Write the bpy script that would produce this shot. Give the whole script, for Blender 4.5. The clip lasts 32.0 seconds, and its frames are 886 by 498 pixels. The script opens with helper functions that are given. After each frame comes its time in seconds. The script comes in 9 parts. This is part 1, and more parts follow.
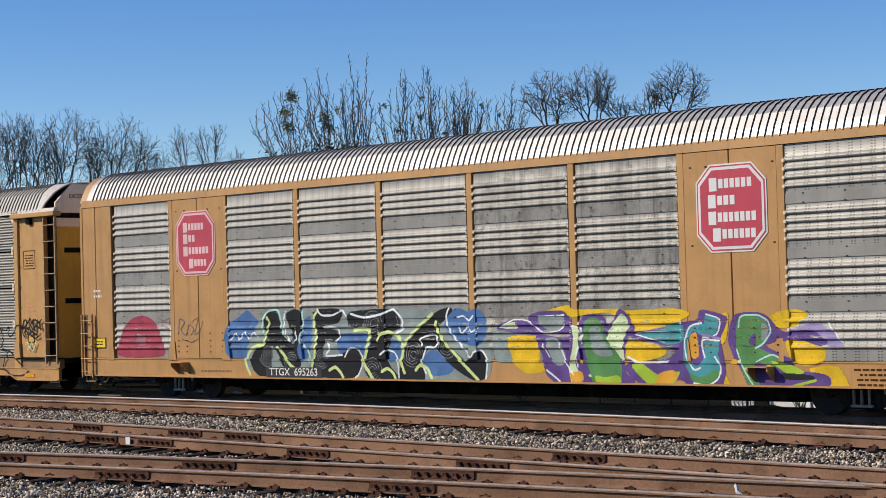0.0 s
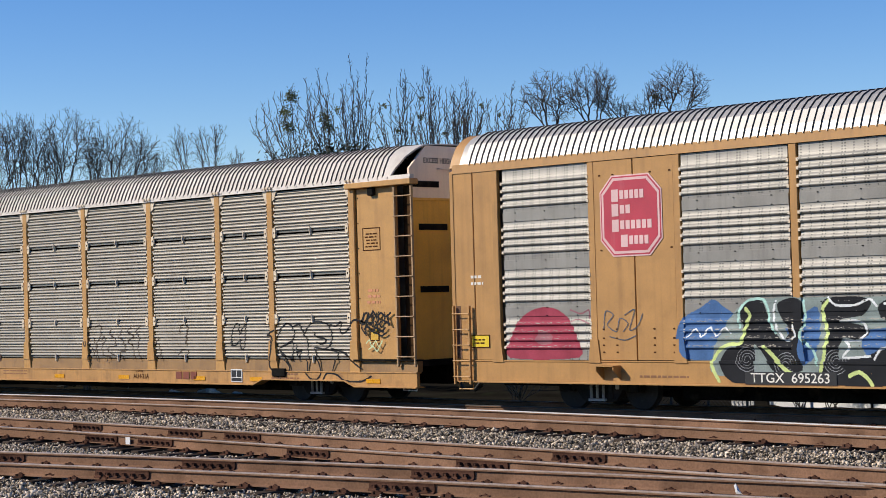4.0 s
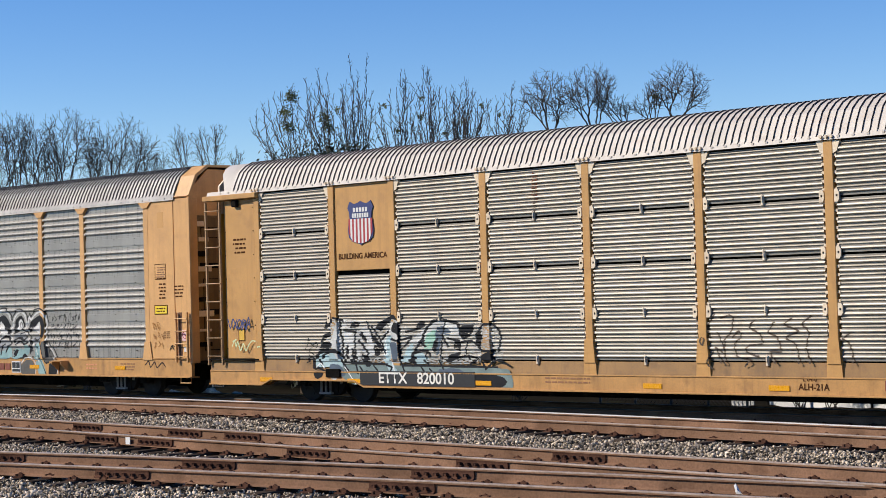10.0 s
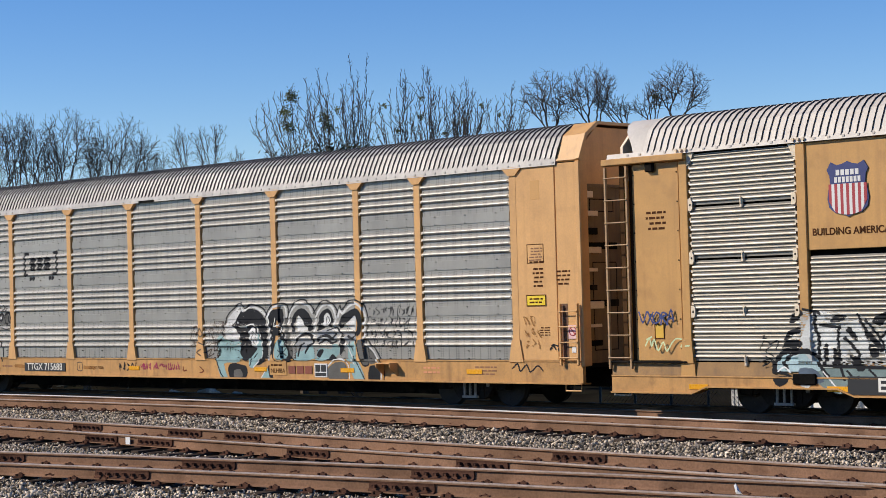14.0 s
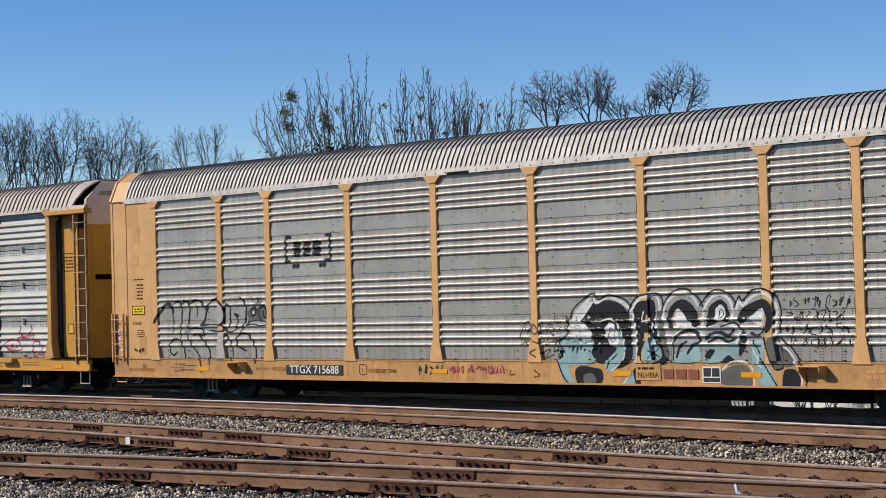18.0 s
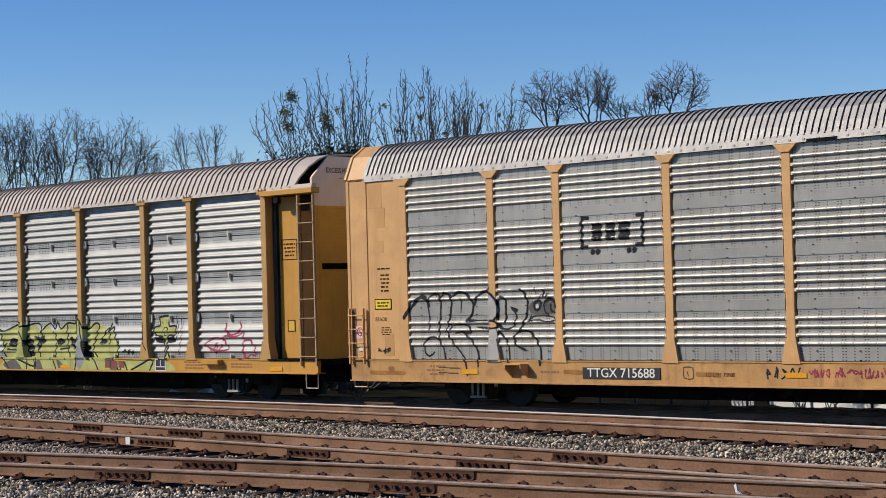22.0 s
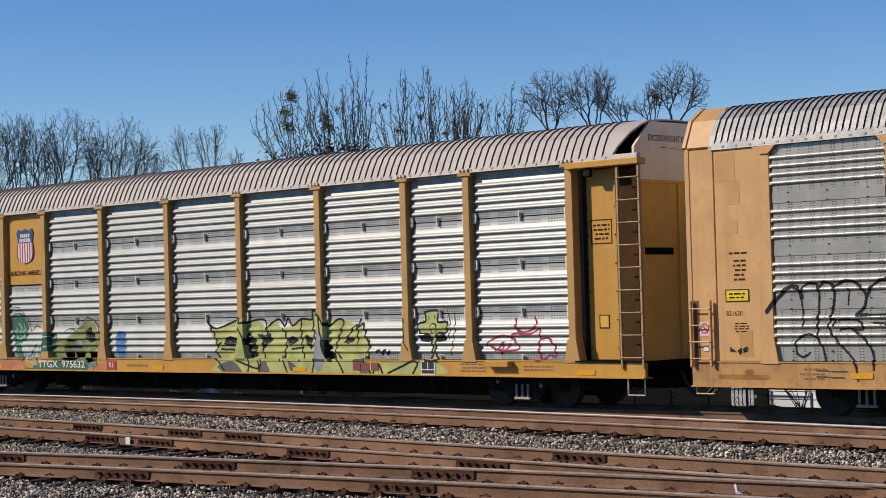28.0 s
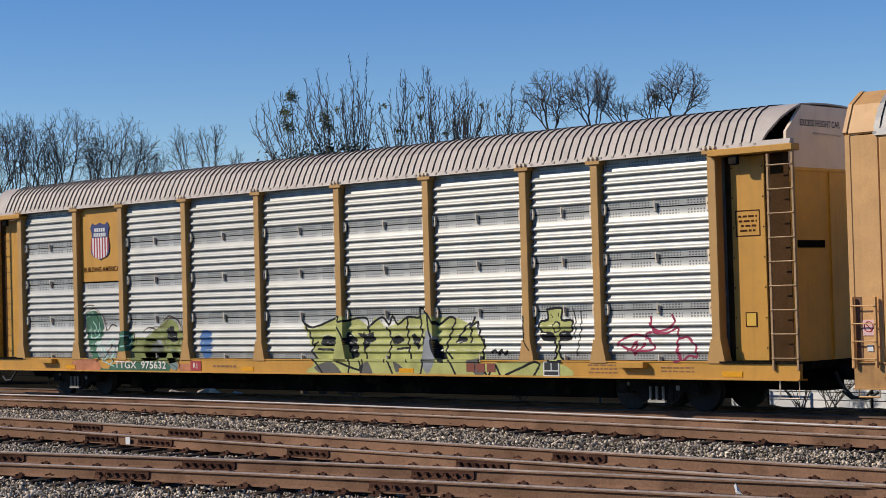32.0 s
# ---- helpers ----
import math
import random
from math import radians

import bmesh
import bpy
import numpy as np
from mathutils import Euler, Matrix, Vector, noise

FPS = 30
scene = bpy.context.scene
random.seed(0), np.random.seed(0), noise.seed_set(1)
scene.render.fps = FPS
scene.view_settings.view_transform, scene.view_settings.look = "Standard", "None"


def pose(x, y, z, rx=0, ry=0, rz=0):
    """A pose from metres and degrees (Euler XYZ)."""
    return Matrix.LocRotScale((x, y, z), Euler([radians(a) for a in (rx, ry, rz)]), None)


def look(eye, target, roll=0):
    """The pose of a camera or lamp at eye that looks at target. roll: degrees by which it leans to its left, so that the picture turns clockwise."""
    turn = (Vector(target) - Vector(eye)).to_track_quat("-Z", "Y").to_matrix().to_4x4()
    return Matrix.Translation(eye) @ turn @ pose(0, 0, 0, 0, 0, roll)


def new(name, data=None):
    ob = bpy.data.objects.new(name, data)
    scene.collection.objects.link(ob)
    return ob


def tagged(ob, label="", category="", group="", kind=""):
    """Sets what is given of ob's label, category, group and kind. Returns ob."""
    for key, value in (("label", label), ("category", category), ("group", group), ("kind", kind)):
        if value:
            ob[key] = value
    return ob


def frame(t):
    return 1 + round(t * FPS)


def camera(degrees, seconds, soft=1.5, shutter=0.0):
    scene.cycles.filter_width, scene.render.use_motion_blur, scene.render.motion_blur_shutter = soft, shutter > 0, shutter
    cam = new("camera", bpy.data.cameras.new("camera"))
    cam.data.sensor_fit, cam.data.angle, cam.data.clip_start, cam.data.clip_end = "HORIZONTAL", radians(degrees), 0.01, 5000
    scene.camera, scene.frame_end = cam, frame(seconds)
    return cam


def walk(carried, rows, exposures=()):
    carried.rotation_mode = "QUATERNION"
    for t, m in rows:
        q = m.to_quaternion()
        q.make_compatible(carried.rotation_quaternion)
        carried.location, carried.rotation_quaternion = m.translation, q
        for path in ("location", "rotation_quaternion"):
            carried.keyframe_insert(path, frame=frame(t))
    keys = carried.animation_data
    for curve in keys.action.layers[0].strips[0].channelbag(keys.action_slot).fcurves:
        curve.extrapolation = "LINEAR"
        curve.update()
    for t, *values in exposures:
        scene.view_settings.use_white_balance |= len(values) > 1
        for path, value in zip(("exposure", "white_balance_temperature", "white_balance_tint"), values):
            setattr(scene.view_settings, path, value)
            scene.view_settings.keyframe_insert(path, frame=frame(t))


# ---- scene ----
# the camera stands still beside the yard, a little turned towards where the train comes from
EYE = Vector((0.0, -28.913, 2.370))
TURN, TILT = -44.527, 1.494
WAY = Vector((math.sin(radians(TURN)) * math.cos(radians(TILT)), math.cos(radians(TURN)) * math.cos(radians(TILT)), math.sin(radians(TILT))))
cam = camera(26.70, 32.0, soft=0.5)
walk(cam, [(0, look(EYE, EYE + WAY * 40, -1.574)), (32, look(EYE, EYE + WAY * 40, -1.574))], exposures=[(0, -0.17, 6820, 10), (3, -0.12, 6820, 10), (6, 0.03, 6820, 10), (9, 0.02, 6820, 10), (13, -0.05, 6820, 10), (19, -0.20, 6820, 10), (25, -0.28, 6820, 10), (32, -0.32, 6820, 10)])

# ---- light: low winter sun from the front left, clear sky ----
SUN = Vector((-1.25, -1.35, 1.22)).normalized()
world = bpy.data.worlds.new("sky")
scene.world = world
world.use_nodes = True
wn = world.node_tree.nodes
sky = wn.new("ShaderNodeTexSky")
sky.sky_type, sky.sun_disc = "NISHITA", False
sky.sun_elevation = math.asin(SUN.z)
sky.sun_rotation = math.atan2(SUN.x, SUN.y)
sky.altitude, sky.air_density, sky.dust_density, sky.ozone_density = 300, 0.85, 0.0, 3.0
wn["Background"].inputs["Strength"].default_value = 0.148
rich = wn.new("ShaderNodeHueSaturation")
rich.inputs["Saturation"].default_value = 1.33
rich.inputs["Hue"].default_value = 0.513
world.node_tree.links.new(sky.outputs["Color"], rich.inputs["Color"])
world.node_tree.links.new(rich.outputs["Color"], wn["Background"].inputs["Color"])
sun_data = bpy.data.lights.new("sun", "SUN")
sun_data.energy, sun_data.angle, sun_data.color = 5.0, radians(0.5), (1.0, 0.935, 0.83)
sun = new("sun", sun_data)
sun.matrix_world = look(SUN * 50, (0, 0, 0))


# ---- materials ----
def surface(name, color, rough=0.5, metal=0.0, vary=0.2, fine=30.0, coarse=1.5, bump=0.15, streak=0.0, stain=(0.10, 0.07, 0.05), stain_amount=0.0,
            per_piece=0.0, spots=0.0):
    """Paint, metal, wood or stone: base colour varied at two scales, with optional run-down streaks and stains."""
    color, stain = [0.88 * c for c in color], [0.88 * c for c in stain]
    m = bpy.data.materials.new(name)
    m.use_nodes = True
    nt = m.node_tree
    n, l = nt.nodes, nt.links
    bsdf = n["Principled BSDF"]
    bsdf.inputs["Roughness"].default_value = rough
    bsdf.inputs["Metallic"].default_value = metal
    if rough > 0.7:
        bsdf.inputs["Specular IOR Level"].default_value = 0.12 if rough < 0.84 else 0.0
    co = n.new("ShaderNodeTexCoord")
    where = n.new("ShaderNodeVectorMath")
    where.operation = "ADD"
    l.new(co.outputs["Object"], where.inputs[0])
    info = n.new("ShaderNodeObjectInfo")
    sc = n.new("ShaderNodeVectorMath")
    sc.operation = "SCALE"
    sc.inputs[0].default_value = (37.0, 11.0, 23.0)
    l.new(info.outputs["Random"], sc.inputs["Scale"])
    l.new(sc.outputs[0], where.inputs[1])

    def noise_at(scale, detail=4.0, stretch=None):
        t = n.new("ShaderNodeTexNoise")
        t.inputs["Scale"].default_value, t.inputs["Detail"].default_value = scale, detail
        if stretch:
            mp = n.new("ShaderNodeMapping")
            mp.inputs["Scale"].default_value = stretch
            l.new(where.outputs[0], mp.inputs["Vector"])
            l.new(mp.outputs[0], t.inputs["Vector"])
        else:
            l.new(where.outputs[0], t.inputs["Vector"])
        return t.outputs["Fac"]

    def remap(sock, lo, hi, a, b):
        r = n.new("ShaderNodeMapRange")
        for k, v in zip(("From Min", "From Max", "To Min", "To Max"), (lo, hi, a, b)):
            r.inputs[k].default_value = v
        l.new(sock, r.inputs["Value"])
        return r.outputs[0]

    def times(a, b):
        t = n.new("ShaderNodeMath")
        t.operation = "MULTIPLY"
        l.new(a, t.inputs[0])
        l.new(b, t.inputs[1])
        return t.outputs[0]

    small = noise_at(fine)
    gain = times(remap(small, 0.3, 0.7, 1 - vary * 0.6, 1 + vary * 0.6), remap(noise_at(coarse), 0.3, 0.7, 1 - vary, 1 + vary))
    if per_piece:
        gain = times(gain, remap(info.outputs["Random"], 0, 1, 1 - per_piece, 1 + per_piece))
    tone = n.new("ShaderNodeVectorMath")
    tone.operation = "SCALE"
    tone.inputs[0].default_value = color[:3]
    l.new(gain, tone.inputs["Scale"])
    out = tone.outputs[0]

    def blend(out, fac, colour):
        mx = n.new("ShaderNodeMix")
        mx.data_type = "RGBA"
        l.new(fac, mx.inputs["Factor"])
        l.new(out, mx.inputs["A"])
        mx.inputs["B"].default_value = (*colour, 1)
        return mx.outputs["Result"]

    if streak:
        out = blend(out, remap(noise_at(1.0, 5.0, (7.0, 7.0, 0.35)), 0.52, 0.78, 0, streak), stain)
    if stain_amount:
        out = blend(out, remap(noise_at(coarse * 2.3, 8.0), 0.55, 0.72, 0, stain_amount), stain)
    if spots:
        out = blend(out, remap(noise_at(fine * 1.5, 2.0), 0.66, 0.72, 0, spots), stain)
    l.new(out, bsdf.inputs["Base Color"])
    l.new(remap(small, 0.3, 0.7, max(rough - 0.1, 0.03), min(rough + 0.1, 1)), bsdf.inputs["Roughness"])
    if bump:
        b = n.new("ShaderNodeBump")
        b.inputs["Strength"].default_value, b.inputs["Distance"].default_value = bump, 0.01
        l.new(small, b.inputs["Height"])
        l.new(b.outputs[0], bsdf.inputs["Normal"])
    return m


YELLOW_A = surface("dusty_yellow_paint", (0.50, 0.255, 0.075), 0.55, bump=0.03, vary=0.10, streak=0.30, stain=(0.20, 0.09, 0.03), stain_amount=0.15)
DARK_GOLD = surface("dark_gold_paint", (0.30, 0.155, 0.045), 0.6, vary=0.2, streak=0.4, stain=(0.10, 0.05, 0.02), stain_amount=0.4)
GRIMED = surface("road_grimed_yellow_paint", (0.53, 0.272, 0.082), 0.6, bump=0.03, vary=0.16, streak=0.5, stain=(0.17, 0.075, 0.028), stain_amount=0.45)
# pale steel: sunlight on the truck springs put into the colour
SUNLIT_PALE = surface("sunlit_pale_steel", (0.40, 0.37, 0.33), 0.8, vary=0.3, fine=25)
YELLOW_B = surface("faded_yellow_paint", (0.56, 0.295, 0.088), 0.55, bump=0.03, vary=0.10, streak=0.30, stain=(0.22, 0.09, 0.035), stain_amount=0.2)
YELLOW_C = surface("pale_tan_yellow_paint", (0.68, 0.365, 0.132), 0.55, bump=0.03, vary=0.10, streak=0.22, stain=(0.25, 0.12, 0.045), stain_amount=0.15)
YELLOW_D = surface("golden_yellow_paint", (0.60, 0.29, 0.037), 0.5, bump=0.03, vary=0.09, streak=0.2, stain=(0.24, 0.11, 0.02), stain_amount=0.1)
POST_D = surface("dull_tan_yellow_paint", (0.52, 0.28, 0.082), 0.55, vary=0.10, streak=0.2, stain=(0.24, 0.11, 0.03))
GALV_GRIMY = surface("grimy_galvanised_steel", (0.245, 0.23, 0.203), 0.54, 0.25, vary=0.30, fine=30, coarse=2.2, streak=0.95, stain=(0.05, 0.047, 0.042), stain_amount=0.85, per_piece=0.04)
GALV_A = surface("weathered_galvanised_steel", (0.29, 0.272, 0.24), 0.52, 0.25, vary=0.16, fine=45, streak=0.55, stain=(0.20, 0.18, 0.16), per_piece=0.06)
GALV_B = surface("dull_grey_galvanised_steel", (0.285, 0.255, 0.212), 0.44, 0.35, vary=0.12, fine=45, streak=0.30, stain=(0.20, 0.165, 0.13), per_piece=0.07)
GALV_C = surface("grey_galvanised_steel", (0.38, 0.355, 0.315), 0.40, 0.32, vary=0.12, fine=45, streak=0.25, stain=(0.2, 0.19, 0.18), per_piece=0.07)
GALV_D = surface("bright_galvanised_steel", (0.37, 0.364, 0.338), 0.46, 0.3, vary=0.10, fine=45, streak=0.15, stain=(0.3, 0.29, 0.27), per_piece=0.05)
ROOF_A = surface("bright_roof_steel", (0.50, 0.47, 0.435), 0.48, 0.25, vary=0.1, fine=20, bump=0.03, streak=0.15, stain=(0.3, 0.28, 0.26))
ROOF_C = surface("dull_roof_steel", (0.41, 0.385, 0.36), 0.6, 0.25, vary=0.2, fine=25, coarse=2.0, bump=0.05, streak=0.45, stain=(0.2, 0.185, 0.175), spots=0.3)
# shade of the roof ribs, put into a dark colour
RIB_SHADE = surface("roof_rib_shade", (0.065, 0.06, 0.057), 0.8, vary=0.3)
ROOF_D = surface("pinkish_roof_steel", (0.50, 0.42, 0.36), 0.6, 0.0, vary=0.1, fine=20, bump=0.03, streak=0.15, stain=(0.3, 0.24, 0.2))
ROOF_B = surface("chalky_roof_steel", (0.62, 0.555, 0.485), 0.6, 0.0, vary=0.1, fine=20, bump=0.03, stain_amount=0.25, stain=(0.38, 0.22, 0.14))
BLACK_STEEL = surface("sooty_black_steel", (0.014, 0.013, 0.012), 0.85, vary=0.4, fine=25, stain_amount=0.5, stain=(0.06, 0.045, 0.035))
TRUCK_STEEL = surface("rusty_truck_steel", (0.035, 0.028, 0.024), 0.85, vary=0.35, fine=22, stain_amount=0.6, stain=(0.04, 0.032, 0.028))
WHEEL_STEEL = surface("wheel_steel", (0.05, 0.042, 0.037), 0.75, 0.0, vary=0.3)
WORN_STEEL = surface("polished_rail_head", (0.74, 0.68, 0.62), 0.4, 0.15, vary=0.10, fine=60)
# rail head coloured near-black for the shade below the cars
SHADED_HEAD = surface("shade_darkened_rail_head", (0.06, 0.052, 0.045), 0.7, vary=0.2)
RUBBED_STEEL = surface("rubbed_rusty_rail_head", (0.40, 0.30, 0.235), 0.45, 0.1, vary=0.3, fine=12)
RAIL_RUST = surface("rusty_rail_steel", (0.248, 0.141, 0.088), 0.85, vary=0.3, fine=35, coarse=0.8, stain_amount=0.5, stain=(0.075, 0.04, 0.026))
RUST_DARK = surface("dark_rust", (0.10, 0.050, 0.034), 0.85, vary=0.35, fine=40, stain_amount=0.4, stain=(0.03, 0.022, 0.02))
TIE_WOOD = surface("creosoted_oak", (0.07, 0.052, 0.040), 0.9, vary=0.4, fine=30, bump=0.5, per_piece=0.3, stain_amount=0.5, stain=(0.17, 0.14, 0.11))
WHITE_PAINT = surface("weathered_white_paint", (0.74, 0.72, 0.69), 0.55, vary=0.06)
PINK_WHITE = surface("off_white_end_paint", (0.95, 0.75, 0.55), 0.6, vary=0.06, streak=0.15, stain=(0.35, 0.26, 0.2))
CLIP_CREAM = surface("cream_clip_paint", (0.80, 0.66, 0.48), 0.6, vary=0.12, fine=20, stain_amount=0.25, stain=(0.40, 0.24, 0.13))
BLACK_PAINT = surface("black_paint", (0.018, 0.017, 0.018), 0.5, vary=0.2)
SIGN_RED = surface("faded_red_paint", (0.52, 0.035, 0.065), 0.5, vary=0.10, streak=0.25, stain=(0.55, 0.18, 0.18))
SIGN_PINK = surface("pale_pink_paint", (0.78, 0.50, 0.48), 0.5, vary=0.08)
SIGN_BLUE = surface("navy_blue_paint", (0.035, 0.045, 0.16), 0.45, vary=0.1)
STRIPE_RED = surface("stripe_red_paint", (0.42, 0.04, 0.045), 0.45, vary=0.1)
REFLECTOR = surface("amber_reflector_tape", (0.80, 0.36, 0.01), 0.3, vary=0.06)
LABEL_YELLOW = surface("label_yellow", (0.85, 0.60, 0.03), 0.4, vary=0.05)
BROWN_INK = surface("brown_stencil_paint", (0.085, 0.036, 0.018), 0.85, vary=0.2)
RUBBER = surface("black_rubber", (0.015, 0.015, 0.015), 0.6, vary=0.2)
STONE = surface("grey_ballast_stone", (0.49, 0.40, 0.30), 0.85, vary=0.42, fine=25, bump=0.3)
BARK = surface("grey_bark", (0.11, 0.085, 0.065), 0.9, vary=0.3, fine=15, bump=0.5)
TWIG = surface("brown_twigs", (0.15, 0.12, 0.095), 0.9, vary=0.25, fine=8, bump=0)
LEAF = surface("mistletoe_green", (0.16, 0.165, 0.06), 0.7, vary=0.35, fine=6, bump=0)
EVERGREEN = surface("dark_evergreen_leaf", (0.03, 0.04, 0.018), 0.6, vary=0.35, fine=6, bump=0)
FENCE_STEEL = surface("galvanised_wire", (0.07, 0.065, 0.055), 0.7, 0.0, vary=0.1)
WHITE_SIDING = surface("white_siding", (0.92, 0.91, 0.89), 0.6, vary=0.06)


def by_island(m, amount):
    """Vary a material from loose piece to loose piece of one mesh."""
    n, l = m.node_tree.nodes, m.node_tree.links
    bsdf = n["Principled BSDF"]
    src = bsdf.inputs["Base Color"].links[0].from_socket
    geo = n.new("ShaderNodeNewGeometry")
    r = n.new("ShaderNodeMapRange")
    r.inputs["To Min"].default_value, r.inputs["To Max"].default_value = 1 - amount, 1 + amount
    l.new(geo.outputs["Random Per Island"], r.inputs["Value"])
    v = n.new("ShaderNodeVectorMath")
    v.operation = "SCALE"
    l.new(src, v.inputs[0])
    l.new(r.outputs[0], v.inputs["Scale"])
    l.new(v.outputs[0], bsdf.inputs["Base Color"])


def perforate(m, kind, bands=()):
    """Rows of small punched holes in the sheets: columns of slots, or rows of dots on the plain bands."""
    n, l = m.node_tree.nodes, m.node_tree.links
    bsdf = n["Principled BSDF"]
    src = bsdf.inputs["Base Color"].links[0].from_socket
    co = n.new("ShaderNodeTexCoord")
    sep = n.new("ShaderNodeSeparateXYZ")
    l.new(co.outputs["Object"], sep.inputs[0])

    def op(name, a, b):
        t = n.new("ShaderNodeMath")
        t.operation = name
        for i, v in enumerate((a, b)):
            if isinstance(v, (int, float)):
                t.inputs[i].default_value = v
            else:
                l.new(v, t.inputs[i])
        return t.outputs[0]

    def near(sock, period, at, half):
        return op("LESS_THAN", op("ABSOLUTE", op("SUBTRACT", op("FLOORED_MODULO", sock, period), at), 0), half)

    x, z = sep.outputs[0], sep.outputs[2]
    if kind == "slots":
        cols = op("MAXIMUM", op("MAXIMUM", near(x, 0.47, 0.10, 0.017), near(x, 0.47, 0.165, 0.017)), near(x, 0.47, 0.345, 0.015))
        mask = op("MULTIPLY", cols, near(z, 0.052, 0.02, 0.0105))
        for at in bands:
            mask = op("MULTIPLY", mask, op("GREATER_THAN", op("ABSOLUTE", op("SUBTRACT", z, at), 0), 0.12))
    else:
        dots = op("MULTIPLY", near(x, 0.075, 0.03, 0.019), near(z, 0.055, 0.03, 0.014))
        dots = op("MULTIPLY", dots, near(x, 0.72, 0.30, 0.26))
        bands = op("MAXIMUM", op("LESS_THAN", op("ABSOLUTE", op("SUBTRACT", z, 0.075), 0), 0.055), op("LESS_THAN", op("ABSOLUTE", op("SUBTRACT", z, 0.88), 0), 0.055))
        mask = op("MULTIPLY", dots, bands)
    mx = n.new("ShaderNodeMix")
    mx.data_type = "RGBA"
    l.new(op("MULTIPLY", mask, 0.85), mx.inputs["Factor"])
    l.new(src, mx.inputs["A"])
    mx.inputs["B"].default_value = (0.02, 0.02, 0.02, 1)
    l.new(mx.outputs["Result"], bsdf.inputs["Base Color"])


perforate(GALV_A, "slots", (1.00, 1.98, 2.99))
perforate(GALV_GRIMY, "slots", (1.00, 1.98, 2.99))
perforate(GALV_C, "slots", (1.048, 2.038, 3.018))
perforate(GALV_D, "dots")
by_island(STONE, 0.85)
by_island(LEAF, 0.4)
by_island(EVERGREEN, 0.5)


# ---- mesh helpers ----
class Build:
    """Collects vertices, faces and material slots of one mesh."""

    def __init__(self):
        self.v, self.f, self.m = [], [], []

    def add(self, verts, faces, slot=0):
        k = len(self.v)
        self.v += [tuple(p) for p in verts]
        self.f += [tuple(i + k for i in q) for q in faces]
        self.m += [slot] * len(faces)
        return self

    def box(self, x0, x1, y0, y1, z0, z1, c=0.0, slot=0, turn=None):
        """A block; c: the chamfer of its edges. turn: a matrix."""
        if c <= 0:
            v = [(x, y, z) for x in (x0, x1) for y in (y0, y1) for z in (z0, z1)]
            f = [(0, 1, 3, 2), (4, 6, 7, 5), (0, 4, 5, 1), (2, 3, 7, 6), (0, 2, 6, 4), (1, 5, 7, 3)]
        else:
            v, f = [], []
            for i, x in enumerate((x0, x1)):
                for j, y in enumerate((y0, y1)):
                    for k, z in enumerate((z0, z1)):
                        dx, dy, dz = (c, -c)[i], (c, -c)[j], (c, -c)[k]
                        v += [(x, y + dy, z + dz), (x + dx, y, z + dz), (x + dx, y + dy, z)]
            at = lambda i, j, k, a: (i * 4 + j * 2 + k) * 3 + a
            for i in (0, 1):
                s = lambda q: q if i else q[::-1]
                f.append(s((at(i, 0, 0, 0), at(i, 1, 0, 0), at(i, 1, 1, 0), at(i, 0, 1, 0))))
                f.append(s((at(0, i, 0, 1), at(0, i, 1, 1), at(1, i, 1, 1), at(1, i, 0, 1))))
                f.append(s((at(0, 0, i, 2), at(1, 0, i, 2), at(1, 1, i, 2), at(0, 1, i, 2))))
                for j in (0, 1):
                    f.append((at(i, j, 0, 0), at(i, j, 1, 0), at(i, j, 1, 1), at(i, j, 0, 1)))
                    f.append((at(i, 0, j, 0), at(i, 1, j, 0), at(i, 1, j, 2), at(i, 0, j, 2)))
                    f.append((at(0, i, j, 1), at(1, i, j, 1), at(1, i, j, 2), at(0, i, j, 2)))
                    for k in (0, 1):
                        f.append((at(i, j, k, 0), at(i, j, k, 1), at(i, j, k, 2)))
        if turn is not None:
            v = [turn @ Vector(p) for p in v]
        return self.add(v, f, slot)

    def prism(self, outline, axis, a, b, slot=0):
        """An outline of (u, w) points, drawn out from a to b along axis x, y or z."""
        put = {"x": lambda u, w, t: (t, u, w), "y": lambda u, w, t: (u, t, w), "z": lambda u, w, t: (u, w, t)}[axis]
        n = len(outline)
        v = [put(u, w, t) for t in (a, b) for u, w in outline]
        f = [tuple(range(n))[::-1], tuple(range(n, 2 * n))] + [(i, (i + 1) % n, n + (i + 1) % n, n + i) for i in range(n)]
        return self.add(v, f, slot)

    def tube(self, path, r, sides=6, slot=0, cap=True):
        """A round bar along a path; r: one radius, or one for each point."""
        path = [Vector(p) for p in path]
        rs = r if isinstance(r, (list, tuple)) else [r] * len(path)
        v, f = [], []
        for i, p in enumerate(path):
            d = (path[min(i + 1, len(path) - 1)] - path[max(i - 1, 0)]).normalized()
            side = d.cross(Vector((0, 0, 1)) if abs(d.z) < 0.9 else Vector((1, 0, 0))).normalized()
            up = side.cross(d)
            for k in range(sides):
                a = 2 * math.pi * k / sides
                v.append(p + (side * math.cos(a) + up * math.sin(a)) * rs[i])
        for i in range(len(path) - 1):
            for k in range(sides):
                f.append((i * sides + k, i * sides + (k + 1) % sides, (i + 1) * sides + (k + 1) % sides, (i + 1) * sides + k))
        if cap:
            f += [tuple(range(sides))[::-1], tuple(range((len(path) - 1) * sides, len(path) * sides))]
        return self.add(v, f, slot)

    def disc(self, x, y0, y1, z, r, sides=24, slot=0, hole=0.0):
        """A wheel-like drum about an axle along y."""
        out = [(x + math.cos(2 * math.pi * k / sides) * r, z + math.sin(2 * math.pi * k / sides) * r) for k in range(sides)]
        return self.prism(out, "y", y0, y1, slot)

